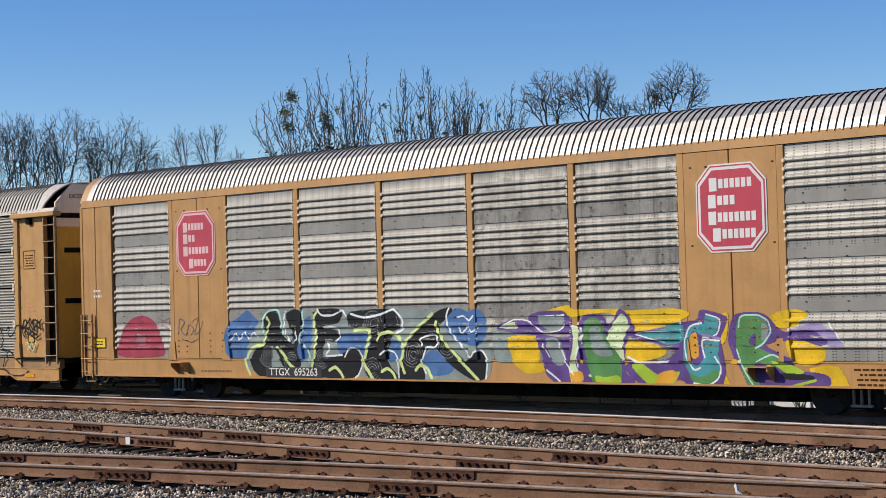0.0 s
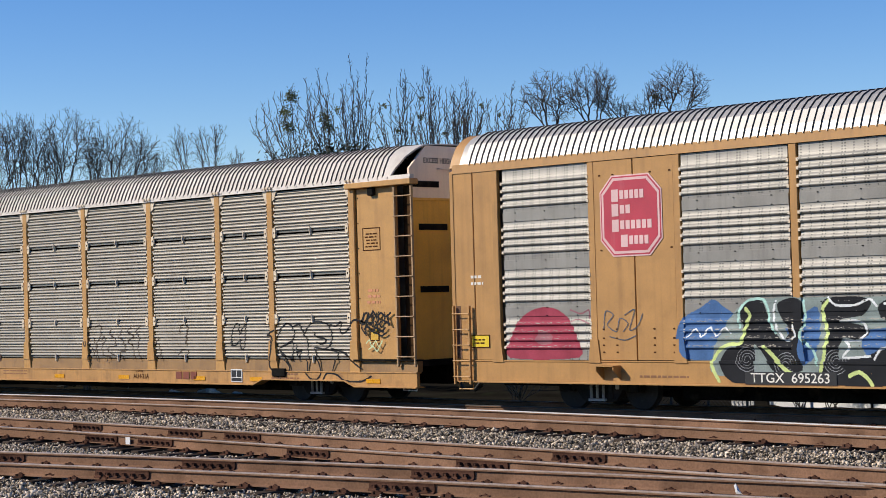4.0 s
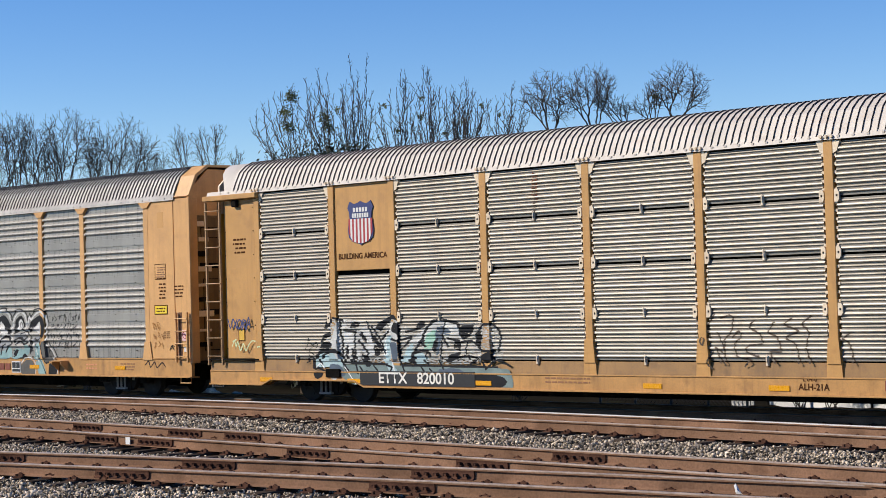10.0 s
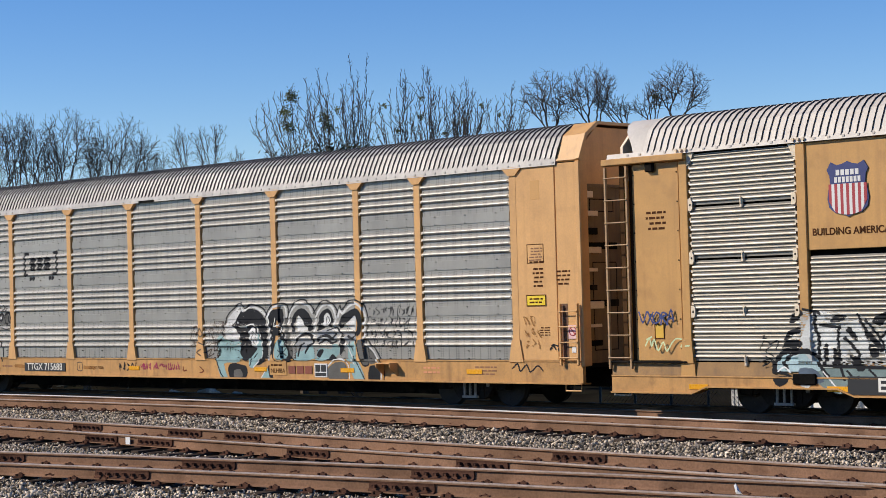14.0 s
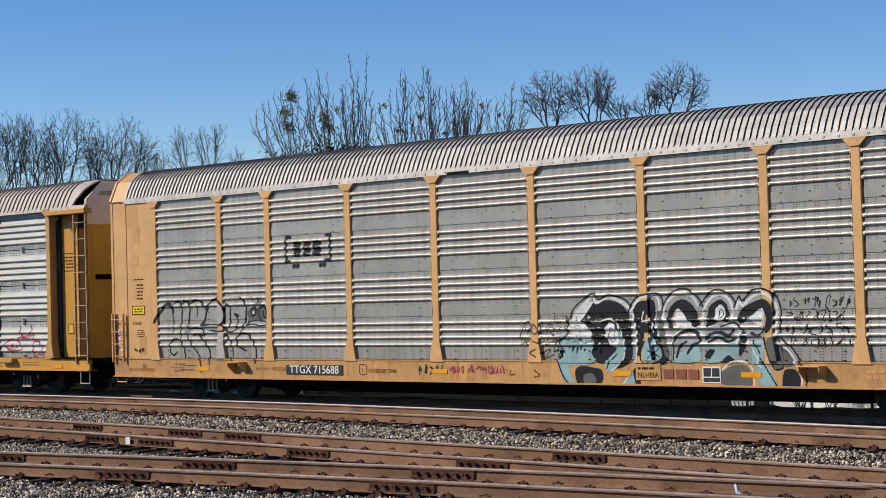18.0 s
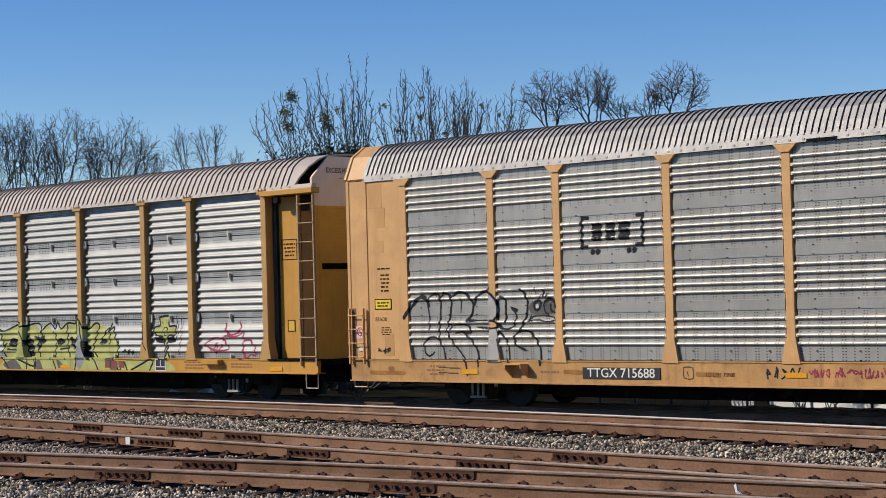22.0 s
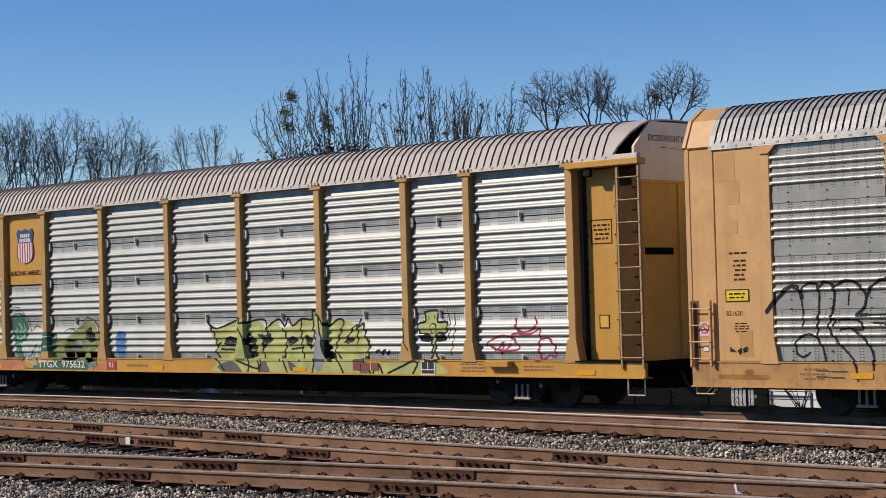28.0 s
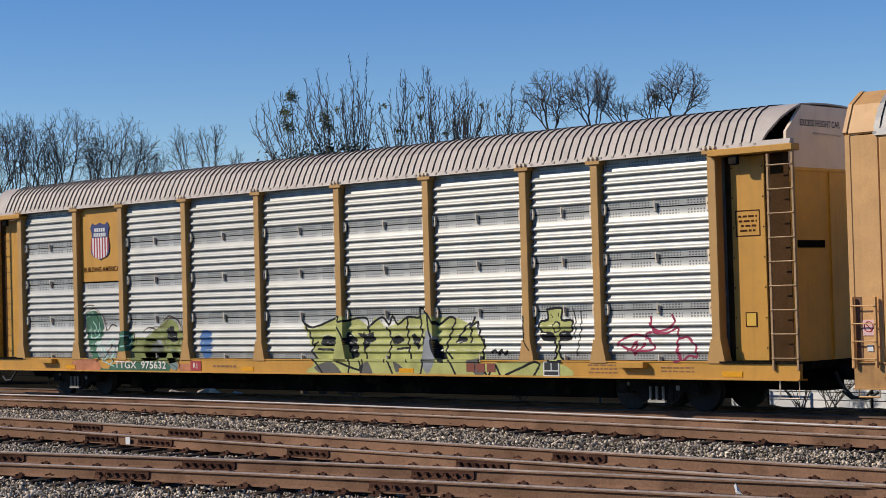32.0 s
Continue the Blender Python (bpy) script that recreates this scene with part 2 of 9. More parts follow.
    def mesh(self, name, materials, smooth=False, fix=True):
        me = bpy.data.meshes.new(name)
        me.from_pydata(self.v, [], self.f)
        for m in materials if isinstance(materials, (list, tuple)) else [materials]:
            me.materials.append(m)
        if any(self.m):
            me.polygons.foreach_set("material_index", self.m)
        if fix and len(self.f) < 4000:
            bm = bmesh.new()
            bm.from_mesh(me)
            bmesh.ops.recalc_face_normals(bm, faces=bm.faces[:])
            bm.to_mesh(me)
            bm.free()
        if smooth:
            me.shade_smooth()
            me.set_sharp_from_angle(angle=radians(40))
        return me


def part(name, made, material, parent, label="", at=None, smooth=False):
    """ONE mesh object under a thing or a part; made: a Build or a mesh to share."""
    me = made.mesh(name, material, smooth) if isinstance(made, Build) else made
    ob = new(name, me)
    ob.parent = parent
    if at is not None:
        ob.matrix_basis = at
    return tagged(ob, label)


def thing(name, label, category, at, group="", kind="", made=None, material=None, smooth=False):
    ob = new(name, made.mesh(name, material, smooth) if isinstance(made, Build) else made)
    ob.matrix_world = at
    return tagged(ob, label, category, group, kind)


def lettering(text, size, material, parent, at, label="", stretch=1.0, bold=0.0):
    """Stencilled words as a thin mesh, centred at a pose whose xy plane they lie in."""
    cu = bpy.data.curves.new("letters", "FONT")
    cu.body, cu.size, cu.align_x, cu.align_y, cu.offset = text, size, "CENTER", "CENTER", bold
    ob = bpy.data.objects.new("letters", cu)
    scene.collection.objects.link(ob)
    me = bpy.data.meshes.new_from_object(ob.evaluated_get(bpy.context.evaluated_depsgraph_get()))
    bpy.data.objects.remove(ob)
    bpy.data.curves.remove(cu)
    me.materials.clear()
    me.materials.append(material)
    me.transform(Matrix.Diagonal((stretch, 1, 1, 1)))
    return part("lettering", me, None, parent, label, at)


# ---- ground and tracks ----
def bend(u, a, b, c):
    """A gentle curve through the part of the yard that is in view, straight beyond."""
    k = min(max(u, -30.0), 12.0)
    return a + b * k + c * k * k + (b + 2 * c * k) * (u - k) * 0.3


def line_train(x):
    return 1.55


def line_second(x):
    return bend(x + 20, -3.95, -0.0908, -0.00278)


def line_third(x):
    return -9.87 - 0.0560 * (x + 20)


def line_fourth(x):
    if x < -11.3:
        return bend(x + 20, -13.06, 0.1655, -0.0037)
    u = min((x + 11.3) / 14.0, 1.0)
    near = bend(8.7, -13.06, 0.1655, -0.0037)
    return near + (line_third(2.7) - near) * (1 - (1 - u) ** 2) - 0.056 * max(x - 2.7, 0)


LINES = [(line_train, 0.0), (line_second, 0.2), (line_third, 0.22), (line_fourth, 0.2)]


def ground_z(x, y):
    n = 0.03 * noise.noise((x * 0.9, y * 0.9, 0)) + 0.015 * noise.noise((x * 4, y * 4, 3))
    if y > 5.0:
        return -0.40 - 0.035 * min(y - 5, 9) + n * 2
    if y > -1.4:
        return -0.22 - (0.10 * (y - 3.2) if y > 3.2 else 0) + n
    z = -0.035
    if y > -2.4:
        z = -0.035 - 0.17 * (y + 2.4)
    mid = abs(y - (line_second(x) + line_third(x)) / 2)
    if mid < 1.3:
        z -= 0.10 * (1 - mid / 1.3)
    if y < -15.0:
        z -= 0.05 * min(-15.0 - y, 6)
    return z + n


def ballast_material():
    m = bpy.data.materials.new("ballast_bed")
    m.use_nodes = True
    n, l = m.node_tree.nodes, m.node_tree.links
    b = n["Principled BSDF"]
    b.inputs["Roughness"].default_value = 0.95
    b.inputs["Specular IOR Level"].default_value = 0.0
    co = n.new("ShaderNodeTexCoord")
    vor = n.new("ShaderNodeTexVoronoi")
    vor.inputs["Scale"].default_value = 17
    l.new(co.outputs["Object"], vor.inputs["Vector"])
    ramp = n.new("ShaderNodeValToRGB")
    # bed tones darkened to hold the shade between the loose stones
    ramp.color_ramp.elements[0].color, ramp.color_ramp.elements[1].color = (0.012, 0.010, 0.009, 1), (0.095, 0.08, 0.066, 1)
    hue = n.new("ShaderNodeSeparateColor")
    l.new(vor.outputs["Color"], hue.inputs[0])
    l.new(hue.outputs[0], ramp.inputs["Fac"])
    big = n.new("ShaderNodeTexNoise")
    big.inputs["Scale"].default_value, big.inputs["Detail"].default_value = 0.7, 6
    l.new(co.outputs["Object"], big.inputs["Vector"])
    r = n.new("ShaderNodeMapRange")
    r.inputs["From Min"].default_value, r.inputs["From Max"].default_value, r.inputs["To Min"].default_value, r.inputs["To Max"].default_value = 0.3, 0.7, 0.6, 1.1
    l.new(big.outputs["Fac"], r.inputs["Value"])
    sc = n.new("ShaderNodeVectorMath")
    sc.operation = "SCALE"
    l.new(ramp.outputs[0], sc.inputs[0])
    l.new(r.outputs[0], sc.inputs["Scale"])
    l.new(sc.outputs[0], b.inputs["Base Color"])
    bp = n.new("ShaderNodeBump")
    bp.inputs["Strength"].default_value, bp.inputs["Distance"].default_value = 1.0, 0.03
    bp.invert = True
    l.new(vor.outputs["Distance"], bp.inputs["Height"])
    l.new(bp.outputs[0], b.inputs["Normal"])
    return m


BALLAST = ballast_material()
# track bed with the shade under the train put into its colour
SHADED_BED = surface("shade_darkened_track_bed", (0.013, 0.011, 0.010), 0.9, vary=0.45, fine=22, coarse=1.2, bump=0.9, stain_amount=0.4, stain=(0.03, 0.026, 0.022))
# earth behind the train, its colour darkened for the train's shadow
SHADED_EARTH = surface("shade_darkened_earth", (0.020, 0.017, 0.012), 0.95, vary=0.35, fine=14, coarse=0.4, bump=0.6, stain_amount=0.5, stain=(0.035, 0.04, 0.02))


def build_ground():
    far = [150, 260, 500, 1000, 2600]
    xs = [-60 - f for f in reversed(far)] + [-60 + 0.4 * i for i in range(161)] + [4 + f for f in far]
    ys = [-22 - f for f in reversed(far)] + [-22 + 0.3 * i for i in range(121)] + [14 + f for f in far]
    b = Build()
    b.v = [(x, y, ground_z(x, y)) for x in xs for y in ys]
    ny = len(ys)
    for i in range(len(xs) - 1):
        for j in range(ny - 1):
            b.f.append((i * ny + j, (i + 1) * ny + j, (i + 1) * ny + j + 1, i * ny + j + 1))
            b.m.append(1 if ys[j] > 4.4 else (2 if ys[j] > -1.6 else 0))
    thing("ground", "grey crushed stone ballast yard, bed and earth behind darkened for the train's shade", "ground", Matrix(), kind="structure", made=b, material=[BALLAST, SHADED_EARTH, SHADED_BED], smooth=True)


RAIL = [(-0.07, 0), (0.07, 0), (0.07, 0.012), (0.012, 0.03), (0.010, 0.125), (0.036, 0.137), (0.036, 0.165), (0.028, 0.172), (-0.028, 0.172), (-0.036, 0.165),
        (-0.036, 0.155), (-0.036, 0.137), (-0.010, 0.125), (-0.012, 0.03), (-0.07, 0.012)]


def rail_build(line, side, top, xs):
    b = Build()
    n = len(RAIL)
    for x in xs:
        t = Vector((1, (line(x + 0.5) - line(x - 0.5)), 0)).normalized()
        across = Vector((-t.y, t.x, 0))
        for u, w in RAIL:
            p = Vector((x, line(x), top - 0.172)) + across * (u + side * 0.7525)
            b.v.append((p.x, p.y, p.z + w))
    for i in range(len(xs) - 1):
        for k in range(n):
            b.f.append((i * n + k, i * n + (k + 1) % n, (i + 1) * n + (k + 1) % n, (i + 1) * n + k))
            b.m.append(1 if k in (7, 8, 9) else 0)
    b.f += [tuple(range(n)), tuple(range((len(xs) - 1) * n, len(xs) * n))]
    b.m += [0, 0]
    return b


def joint_bar_build(length=1.0):
    b = Build()
    for s in (-1, 1):
        b.prism([(s * 0.012, 0.03), (s * 0.062, 0.014), (s * 0.062, 0.03), (s * 0.036, 0.05), (s * 0.034, 0.11), (s * 0.040, 0.134), (s * 0.012, 0.127)], "x", -length / 2, length / 2)
        for i in range(6):
            x = (i - 2.5) * length / 6.4
            b.box(x - 0.02, x + 0.02, s * 0.03, s * 0.085, 0.06, 0.10, 0.006, slot=1)
    return b


def on_line(line, x, side, z):
    t = Vector((1, line(x + 0.5) - line(x - 0.5), 0)).normalized()
    p = Vector((x, line(x), 0)) + Vector((-t.y, t.x, 0)) * side * 0.7525
    return pose(p.x, p.y, z, 0, 0, math.degrees(math.atan2(t.y, t.x)))


TIES = [[], [], [], []]


def build_tracks():
    tie = Build().box(-0.115, 0.115, -1.3, 1.3, -0.22, 0.0, 0.012).mesh("tie", TIE_WOOD)
    plates = Build().box(-0.09, 0.09, -0.17, 0.17, 0, 0.02, 0.004)
    for dx, dy in ((-0.06, -0.1), (0.06, 0.1), (0.06, -0.1), (-0.06, 0.1)):
        plates.box(dx - 0.017, dx + 0.017, dy - 0.022, dy + 0.022, 0.0, 0.055, 0.005)
    plates.prism([(-0.02, 0.0), (0.02, 0.0), (0.045, 0.05), (0.0, 0.075), (-0.035, 0.05)], "y", -0.105, -0.072)
    plates = plates.mesh("tie_plate", RUST_DARK)
    labels = ["main track with rail heads darkened for shade, on dark wooden ties", "raised yard track with brown rusty rails and bright heads", "yard track with bolted joint bars and rusty rails",
              "curved turnout track with rusty rails and joint bars"]
    joints = [[], [], [(-29.5, 1), (-26.3, 1), (-24.6, 1), (-16.8, 1), (-26.6, -1), (-24.95, -1), (-20.9, -1), (-17.15, -1)],
              [(-24.9, 1), (-20.8, 1), (-16.8, 1), (-21.0, -1), (-16.3, -1)]]
    bar = joint_bar_build().mesh("joint_bar", [RUST_DARK, RUST_DARK])
    for k, (line, top) in enumerate(LINES):
        xs = [-400, -200, -120, -80] + [-60 + i for i in range(76)] + [30, 60, 120, 260]
        if k == 3:
            xs = [-400, -200, -120, -80] + [-60 + i for i in range(62)]
        t = new("railway_track")
        t.location = (0, 0, 0)
        tagged(t, labels[k], "railway track", "parallel yard tracks")
        for s in (1, -1):
            part("rail", rail_build(line, s, top, xs), [RAIL_RUST, SHADED_HEAD if k == 0 else (WORN_STEEL if k == 1 and s > 0 else RUBBED_STEEL)], t)
        z = top - 0.172 - 0.02
        rng = random.Random(k)
        x = -52.0
        while x < -4:
            m = on_line(line, x, 0, z + rng.uniform(-0.015, 0.005))
            o = part("tie", tie, None, t, at=m @ pose(0, rng.uniform(-0.08, 0.08), 0, 0, rng.uniform(-1, 1), rng.uniform(-2, 2)))
            for s in (-1, 1):
                part("tie_plate", plates, None, o, at=pose(0, s * 0.7525, 0))
            TIES[k].append(x)
            x += 0.52 + rng.uniform(-0.03, 0.03)
        for x, s in joints[k]:
            part("joint_bar", bar, None, t, "bolted dark rusty joint bar", at=on_line(line, x, s, top - 0.172))


def scatter_stones():
    """Loose ballast: many small broken stones in one mesh."""
    rng = np.random.default_rng(5)
    n = 235000
    d = np.sqrt(rng.uniform(11.0 ** 2, 28.4 ** 2, n))
    x = -d * rng.uniform(0.56, 1.66, n)
    y = -28.913 + d
    keep = np.ones(n, bool)
    pick = rng.random(n)
    lines = np.array([[f(v) for f, _ in LINES] for v in np.arange(-60, 0, 0.25)])
    idx = np.clip(((x + 60) / 0.25).astype(int), 0, len(lines) - 1)
    for k in range(4):
        off = y - lines[idx, k]
        gap = np.abs(x[:, None] - np.array(TIES[k])[None]).min(1)
        keep &= ~((gap < 0.105) & (np.abs(off) < 1.27) & (pick < 0.8))
        keep &= ~(np.abs(np.abs(off) - 0.7525) < 0.085)
        keep &= ~((np.abs(off) < 0.70) & (pick < 0.45))
    x, y = x[keep], y[keep]
    n = len(x)
    z = np.array([ground_z(a, b) for a, b in zip(x.tolist(), y.tolist())]) + rng.uniform(-0.045, 0.03, n)
    size = rng.uniform(0.008, 0.019, n) * np.where(rng.random(n) < 0.10, 1.4, 1.0)
    cube = np.array([(a, b, c) for a in (-1, 1) for b in (-1, 1) for c in (-1, 1)], float)
    v = cube[None] * (rng.uniform(0.35, 1.25, (n, 1, 3)) * size[:, None, None]) + rng.uniform(-0.8, 0.8, (n, 8, 3)) * size[:, None, None]
    a, e = rng.uniform(0, 6.283, n), rng.uniform(-0.7, 0.7, n)
    ca, sa, ce, se = np.cos(a)[:, None], np.sin(a)[:, None], np.cos(e)[:, None], np.sin(e)[:, None]
    v = np.stack([v[..., 0], v[..., 1] * ce - v[..., 2] * se, v[..., 1] * se + v[..., 2] * ce], -1)
    v = np.stack([v[..., 0] * ca - v[..., 1] * sa, v[..., 0] * sa + v[..., 1] * ca, v[..., 2]], -1)
    v += np.stack([x, y, z], -1)[:, None]
    quads = np.array([(0, 1, 3, 2), (4, 6, 7, 5), (0, 4, 5, 1), (2, 3, 7, 6), (0, 2, 6, 4), (1, 5, 7, 3)])
    loops = (quads[None] + (np.arange(n) * 8)[:, None, None]).ravel()
    me = bpy.data.meshes.new("ballast_stones")
    me.vertices.add(n * 8)
    me.vertices.foreach_set("co", v.ravel())
    me.loops.add(len(loops))
    me.loops.foreach_set("vertex_index", loops.astype(np.int32))
    me.polygons.add(n * 6)
    me.polygons.foreach_set("loop_start", np.arange(0, n * 24, 4).astype(np.int32))
    me.polygons.foreach_set("loop_total", np.full(n * 6, 4, np.int32))
    me.materials.append(STONE)
    me.update(calc_edges=True)
    tagged(new("ballast_stones", me), "loose grey and tan crushed ballast stones between the tracks", "ballast", kind="stuff")


# ---- the train ----
ROOF_LINE = [(-1.55, 5.10), (-1.47, 5.30), (-1.33, 5.56), (-1.14, 5.72), (-0.92, 5.82), (-0.5, 5.855), (0.0, 5.865), (0.5, 5.855), (0.92, 5.82), (1.14, 5.72), (1.33, 5.56),
             (1.47, 5.30), (1.55, 5.10)]
OCTAGON_LINE = [(-1.56, 5.08), (-1.33, 5.60), (-0.95, 5.86), (0.95, 5.86), (1.33, 5.60), (1.56, 5.08)]


def roof_build(x0, x1, pitch, high):
    b = Build()
    line = [Vector(p) for p in ROOF_LINE]
    outs = []
    for i in range(len(line)):
        t = line[min(i + 1, len(line) - 1)] - line[max(i - 1, 0)]
        outs.append(Vector((-t.y, t.x)).normalized())
    stations = []
    n = round((x1 - x0) / pitch)
    p = (x1 - x0) / n
    for i in range(n):
        a = x0 + i * p
        stations += [(a, 0), (a + p * 0.80, 0), (a + p * 0.82, high), (a + p * 0.935, high)]
    stations.append((x1, 0))
    m = len(line)
    for x, h in stations:
        for q, o in zip(line, outs):
            e = q + o * h
            b.v.append((x, e.x, e.y))
    for i in range(len(stations) - 1):
        for k in range(m - 1):
            b.f.append((i * m + k, i * m + k + 1, (i + 1) * m + k + 1, (i + 1) * m + k))
            # slot 1: trailing rib face, painted dark as if turned from the sun
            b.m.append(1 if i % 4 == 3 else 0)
    return b


def shell_build(line, x0, x1, thick=0.03):
    """A bent cover plate over the roof line between two stations."""
    inner = [(u * (1 - thick / 1.5), w - thick) for u, w in reversed(line)]
    return Build().prism(list(line) + inner, "x", x0, x1)


def rib_outline(high, groups, pitch, depth):
    """The (y, z) cross-section of a ribbed sheet: groups of rounded ribs between plain bands; groups: (start height, number of ribs)."""
    pts = [(0.0, 0.0)]
    for n, (z0, count) in enumerate(groups):
        if n:
            g = groups[n - 1][0] + count * pitch
            pts += [(0.0, g + 0.04), (-0.016, g + 0.042), (-0.016, g + 0.24), (0.0, g + 0.242)]
        for i in range(count):
            z = z0 + i * pitch
            pts += [(-depth * d, z + pitch * h) for d, h in ((0.0, 0.0), (0.55, 0.06), (0.88, 0.13), (1.0, 0.22), (0.95, 0.32), (0.72, 0.44), (0.38, 0.56), (0.0, 0.70))]
    pts += [(0.0, high), (0.02, high), (0.02, 0.0)]
    return pts


def fine_outline(high, count, pitch, depth):
    """A cross-section of close ribs, each with a lesser one above it."""
    pts = [(0.0, 0.0)]
    for i in range(count):
        z = 0.05 + i * pitch
        pts += [(-depth * d, z + pitch * h) for d, h in ((0.0, 0.0), (0.7, 0.04), (1.0, 0.12), (0.95, 0.26), (0.55, 0.42), (0.0, 0.50), (0.0, 0.58), (0.45, 0.62), (0.55, 0.70), (0.35, 0.82), (0.0, 0.90))]
    return pts + [(0.0, high), (0.02, high), (0.02, 0.0)]


def sheet_mesh(width, outline, material):
    return Build().prism(outline, "x", -width / 2, width / 2).mesh("sheet", material, smooth=True)


SHEETS = {
    "A": lambda h: rib_outline(h, [(0.22, 4), (1.20, 4), (2.21, 4), (3.18, 4)], 0.160, 0.042),
    "C": lambda h: rib_outline(h, [(0.28, 4), (1.27, 4), (2.25, 4), (3.25, 4)], 0.157, 0.049),
    "B": lambda h: fine_outline(h, 6, 0.155, 0.041),
    "D": lambda h: rib_outline(h, [(0.13, 4)], 0.172, 0.050),
}


def wheelset_build():
    b = Build()
    for s in (-1, 1):
        b.disc(0, s * 0.68, s * 0.80, 0, 0.42, 28)
        b.disc(0, s * 0.66, s * 0.69, 0, 0.445, 28)
        b.disc(0, s * 0.80, s * 0.83, 0, 0.12, 12)
    b.disc(0, -0.7, 0.7, 0, 0.085, 12)
    for s in (-1, 1):
        for k in range(5):
            a = 2 * math.pi * k / 5
            b.box(-0.03 + 0.26 * math.cos(a), 0.03 + 0.26 * math.cos(a), s * 0.80, s * 0.808, -0.03 + 0.26 * math.sin(a), 0.03 + 0.26 * math.sin(a))
    return b


def truck_build():
    """Bolster and two cast side frames with their spring groups."""
    b = Build()
    frame_line = [(-1.10, 0.50), (-1.05, 0.60), (-0.72, 0.62), (-0.40, 0.78), (0.40, 0.78), (0.72, 0.62), (1.05, 0.60), (1.10, 0.50), (1.05, 0.36), (0.72, 0.36), (0.62, 0.42), (0.45, 0.20),
                  (0.30, 0.15), (-0.30, 0.15), (-0.45, 0.20), (-0.62, 0.42), (-0.72, 0.36), (-1.05, 0.36)]
    for s in (-1, 1):
        b.prism(frame_line, "y", s * 0.93, s * 1.06)
        for dx in (-0.89, 0.89):
            b.disc(dx, s * 1.04, s * 1.10, 0.46, 0.11, 12)
            b.box(dx - 0.15, dx + 0.15, s * 0.90, s * 1.09, 0.36, 0.56, 0.02)
        for dx in (-0.16, 0.0, 0.16):
            for i in range(5):
                ring = [(dx + 0.062 * math.cos(k * math.pi / 5), s * 1.07 + 0.05 * math.sin(k * math.pi / 5)) for k in range(10)]
                b.prism(ring, "z", 0.25 + i * 0.062, 0.287 + i * 0.062)
            b.box(dx - 0.02, dx + 0.02, s * 1.115, s * 1.145, 0.23, 0.50, 0.008, slot=1)
        b.box(-0.22, 0.22, s * 1.10, s * 1.15, 0.18, 0.23, 0.008, slot=1)
        b.box(-0.34, 0.34, s * 1.0, s * 1.12, 0.56, 0.70, 0.02)
        b.box(-0.36, -0.24, s * 1.05, s * 1.085, 0.20, 0.60)
        b.box(0.24, 0.36, s * 1.05, s * 1.085, 0.20, 0.60)
    b.box(-0.2, 0.2, -1.0, 1.0, 0.42, 0.72, 0.02)
    for dx in (-0.42, 0.42):
        b.box(dx - 0.05, dx + 0.05, -0.8, 0.8, 0.22, 0.34, 0.01)
    b.box(0.45, 0.55, -1.12, -1.08, 0.42, 0.52, 0.02, slot=1).box(-0.78, -0.70, -1.12, -1.08, 0.50, 0.58, 0.02, slot=1)
    return b


MESH = {}
WHEELS = []


def add_trucks(car, centres):
    if "truck" not in MESH:
        MESH["truck"] = truck_build().mesh("truck", [TRUCK_STEEL, SUNLIT_PALE])
        MESH["wheelset"] = wheelset_build().mesh("wheelset", WHEEL_STEEL)
    for x in centres:
        t = part("truck", MESH["truck"], None, car, "rusty cast-steel truck with spring groups", at=pose(x, 0, 0))
        for dx in (-0.89, 0.89):
            w = part("wheelset", MESH["wheelset"], None, t, at=pose(dx, 0, 0.42))
            WHEELS.append((w, dx))


def post_build(width, proud, top, bracket, foot):
    """A side post from the sill to the eave, with a flared foot and, on some, a spread head bracket. Its front is at y = 0."""
    b = Build()
    h = width / 2
    b.box(-h, h, 0, proud + 0.06, 1.0, top, 0.012)
    if foot:
        b.prism([(-h - foot, 0.98), (h + foot, 0.98), (h + 0.01, 1.45), (-h - 0.01, 1.45)], "y", -0.025, proud + 0.05)
    if bracket == "spread":
        b.prism([(-h, top - 0.18), (h, top - 0.18), (h + 0.16, top - 0.03), (h + 0.16, top), (-h - 0.16, top), (-h - 0.16, top - 0.03)], "y", -0.03, proud + 0.05)
    elif bracket == "plate":
        b.box(-h - 0.09, h + 0.09, -0.035, proud + 0.02, top - 0.07, top + 0.02, 0.008)
    return b


def add_sill(car, x0, x1, low, high, steps, material):
    """The side sills; steps: (left, right, height) stretches where the lower edge rises over a truck."""
    edge = [(x0, low)]
    for a, b_, z in steps:
        edge += [(a - 0.35, low), (a, z), (b_, z), (b_ + 0.35, low)]
    edge.append((x1, low))
    part("side_sill", Build().prism(edge + [(x1, high), (x0, high)], "y", -1.55, -1.46), material, car)
    under = [(x, z + 0.006) for x, z in edge] + [(x, z - 0.022) for x, z in reversed(edge)]
    part("sill_flange", Build().prism(under, "y", -1.605, -1.30), material, car)
    part("sill_rail", Build().box(x0, x1, -1.568, -1.40, high - 0.03, high, 0.006), material, car)
    part("side_sill", Build().box(x0, x1, 1.46, 1.55, low, high), material, car)


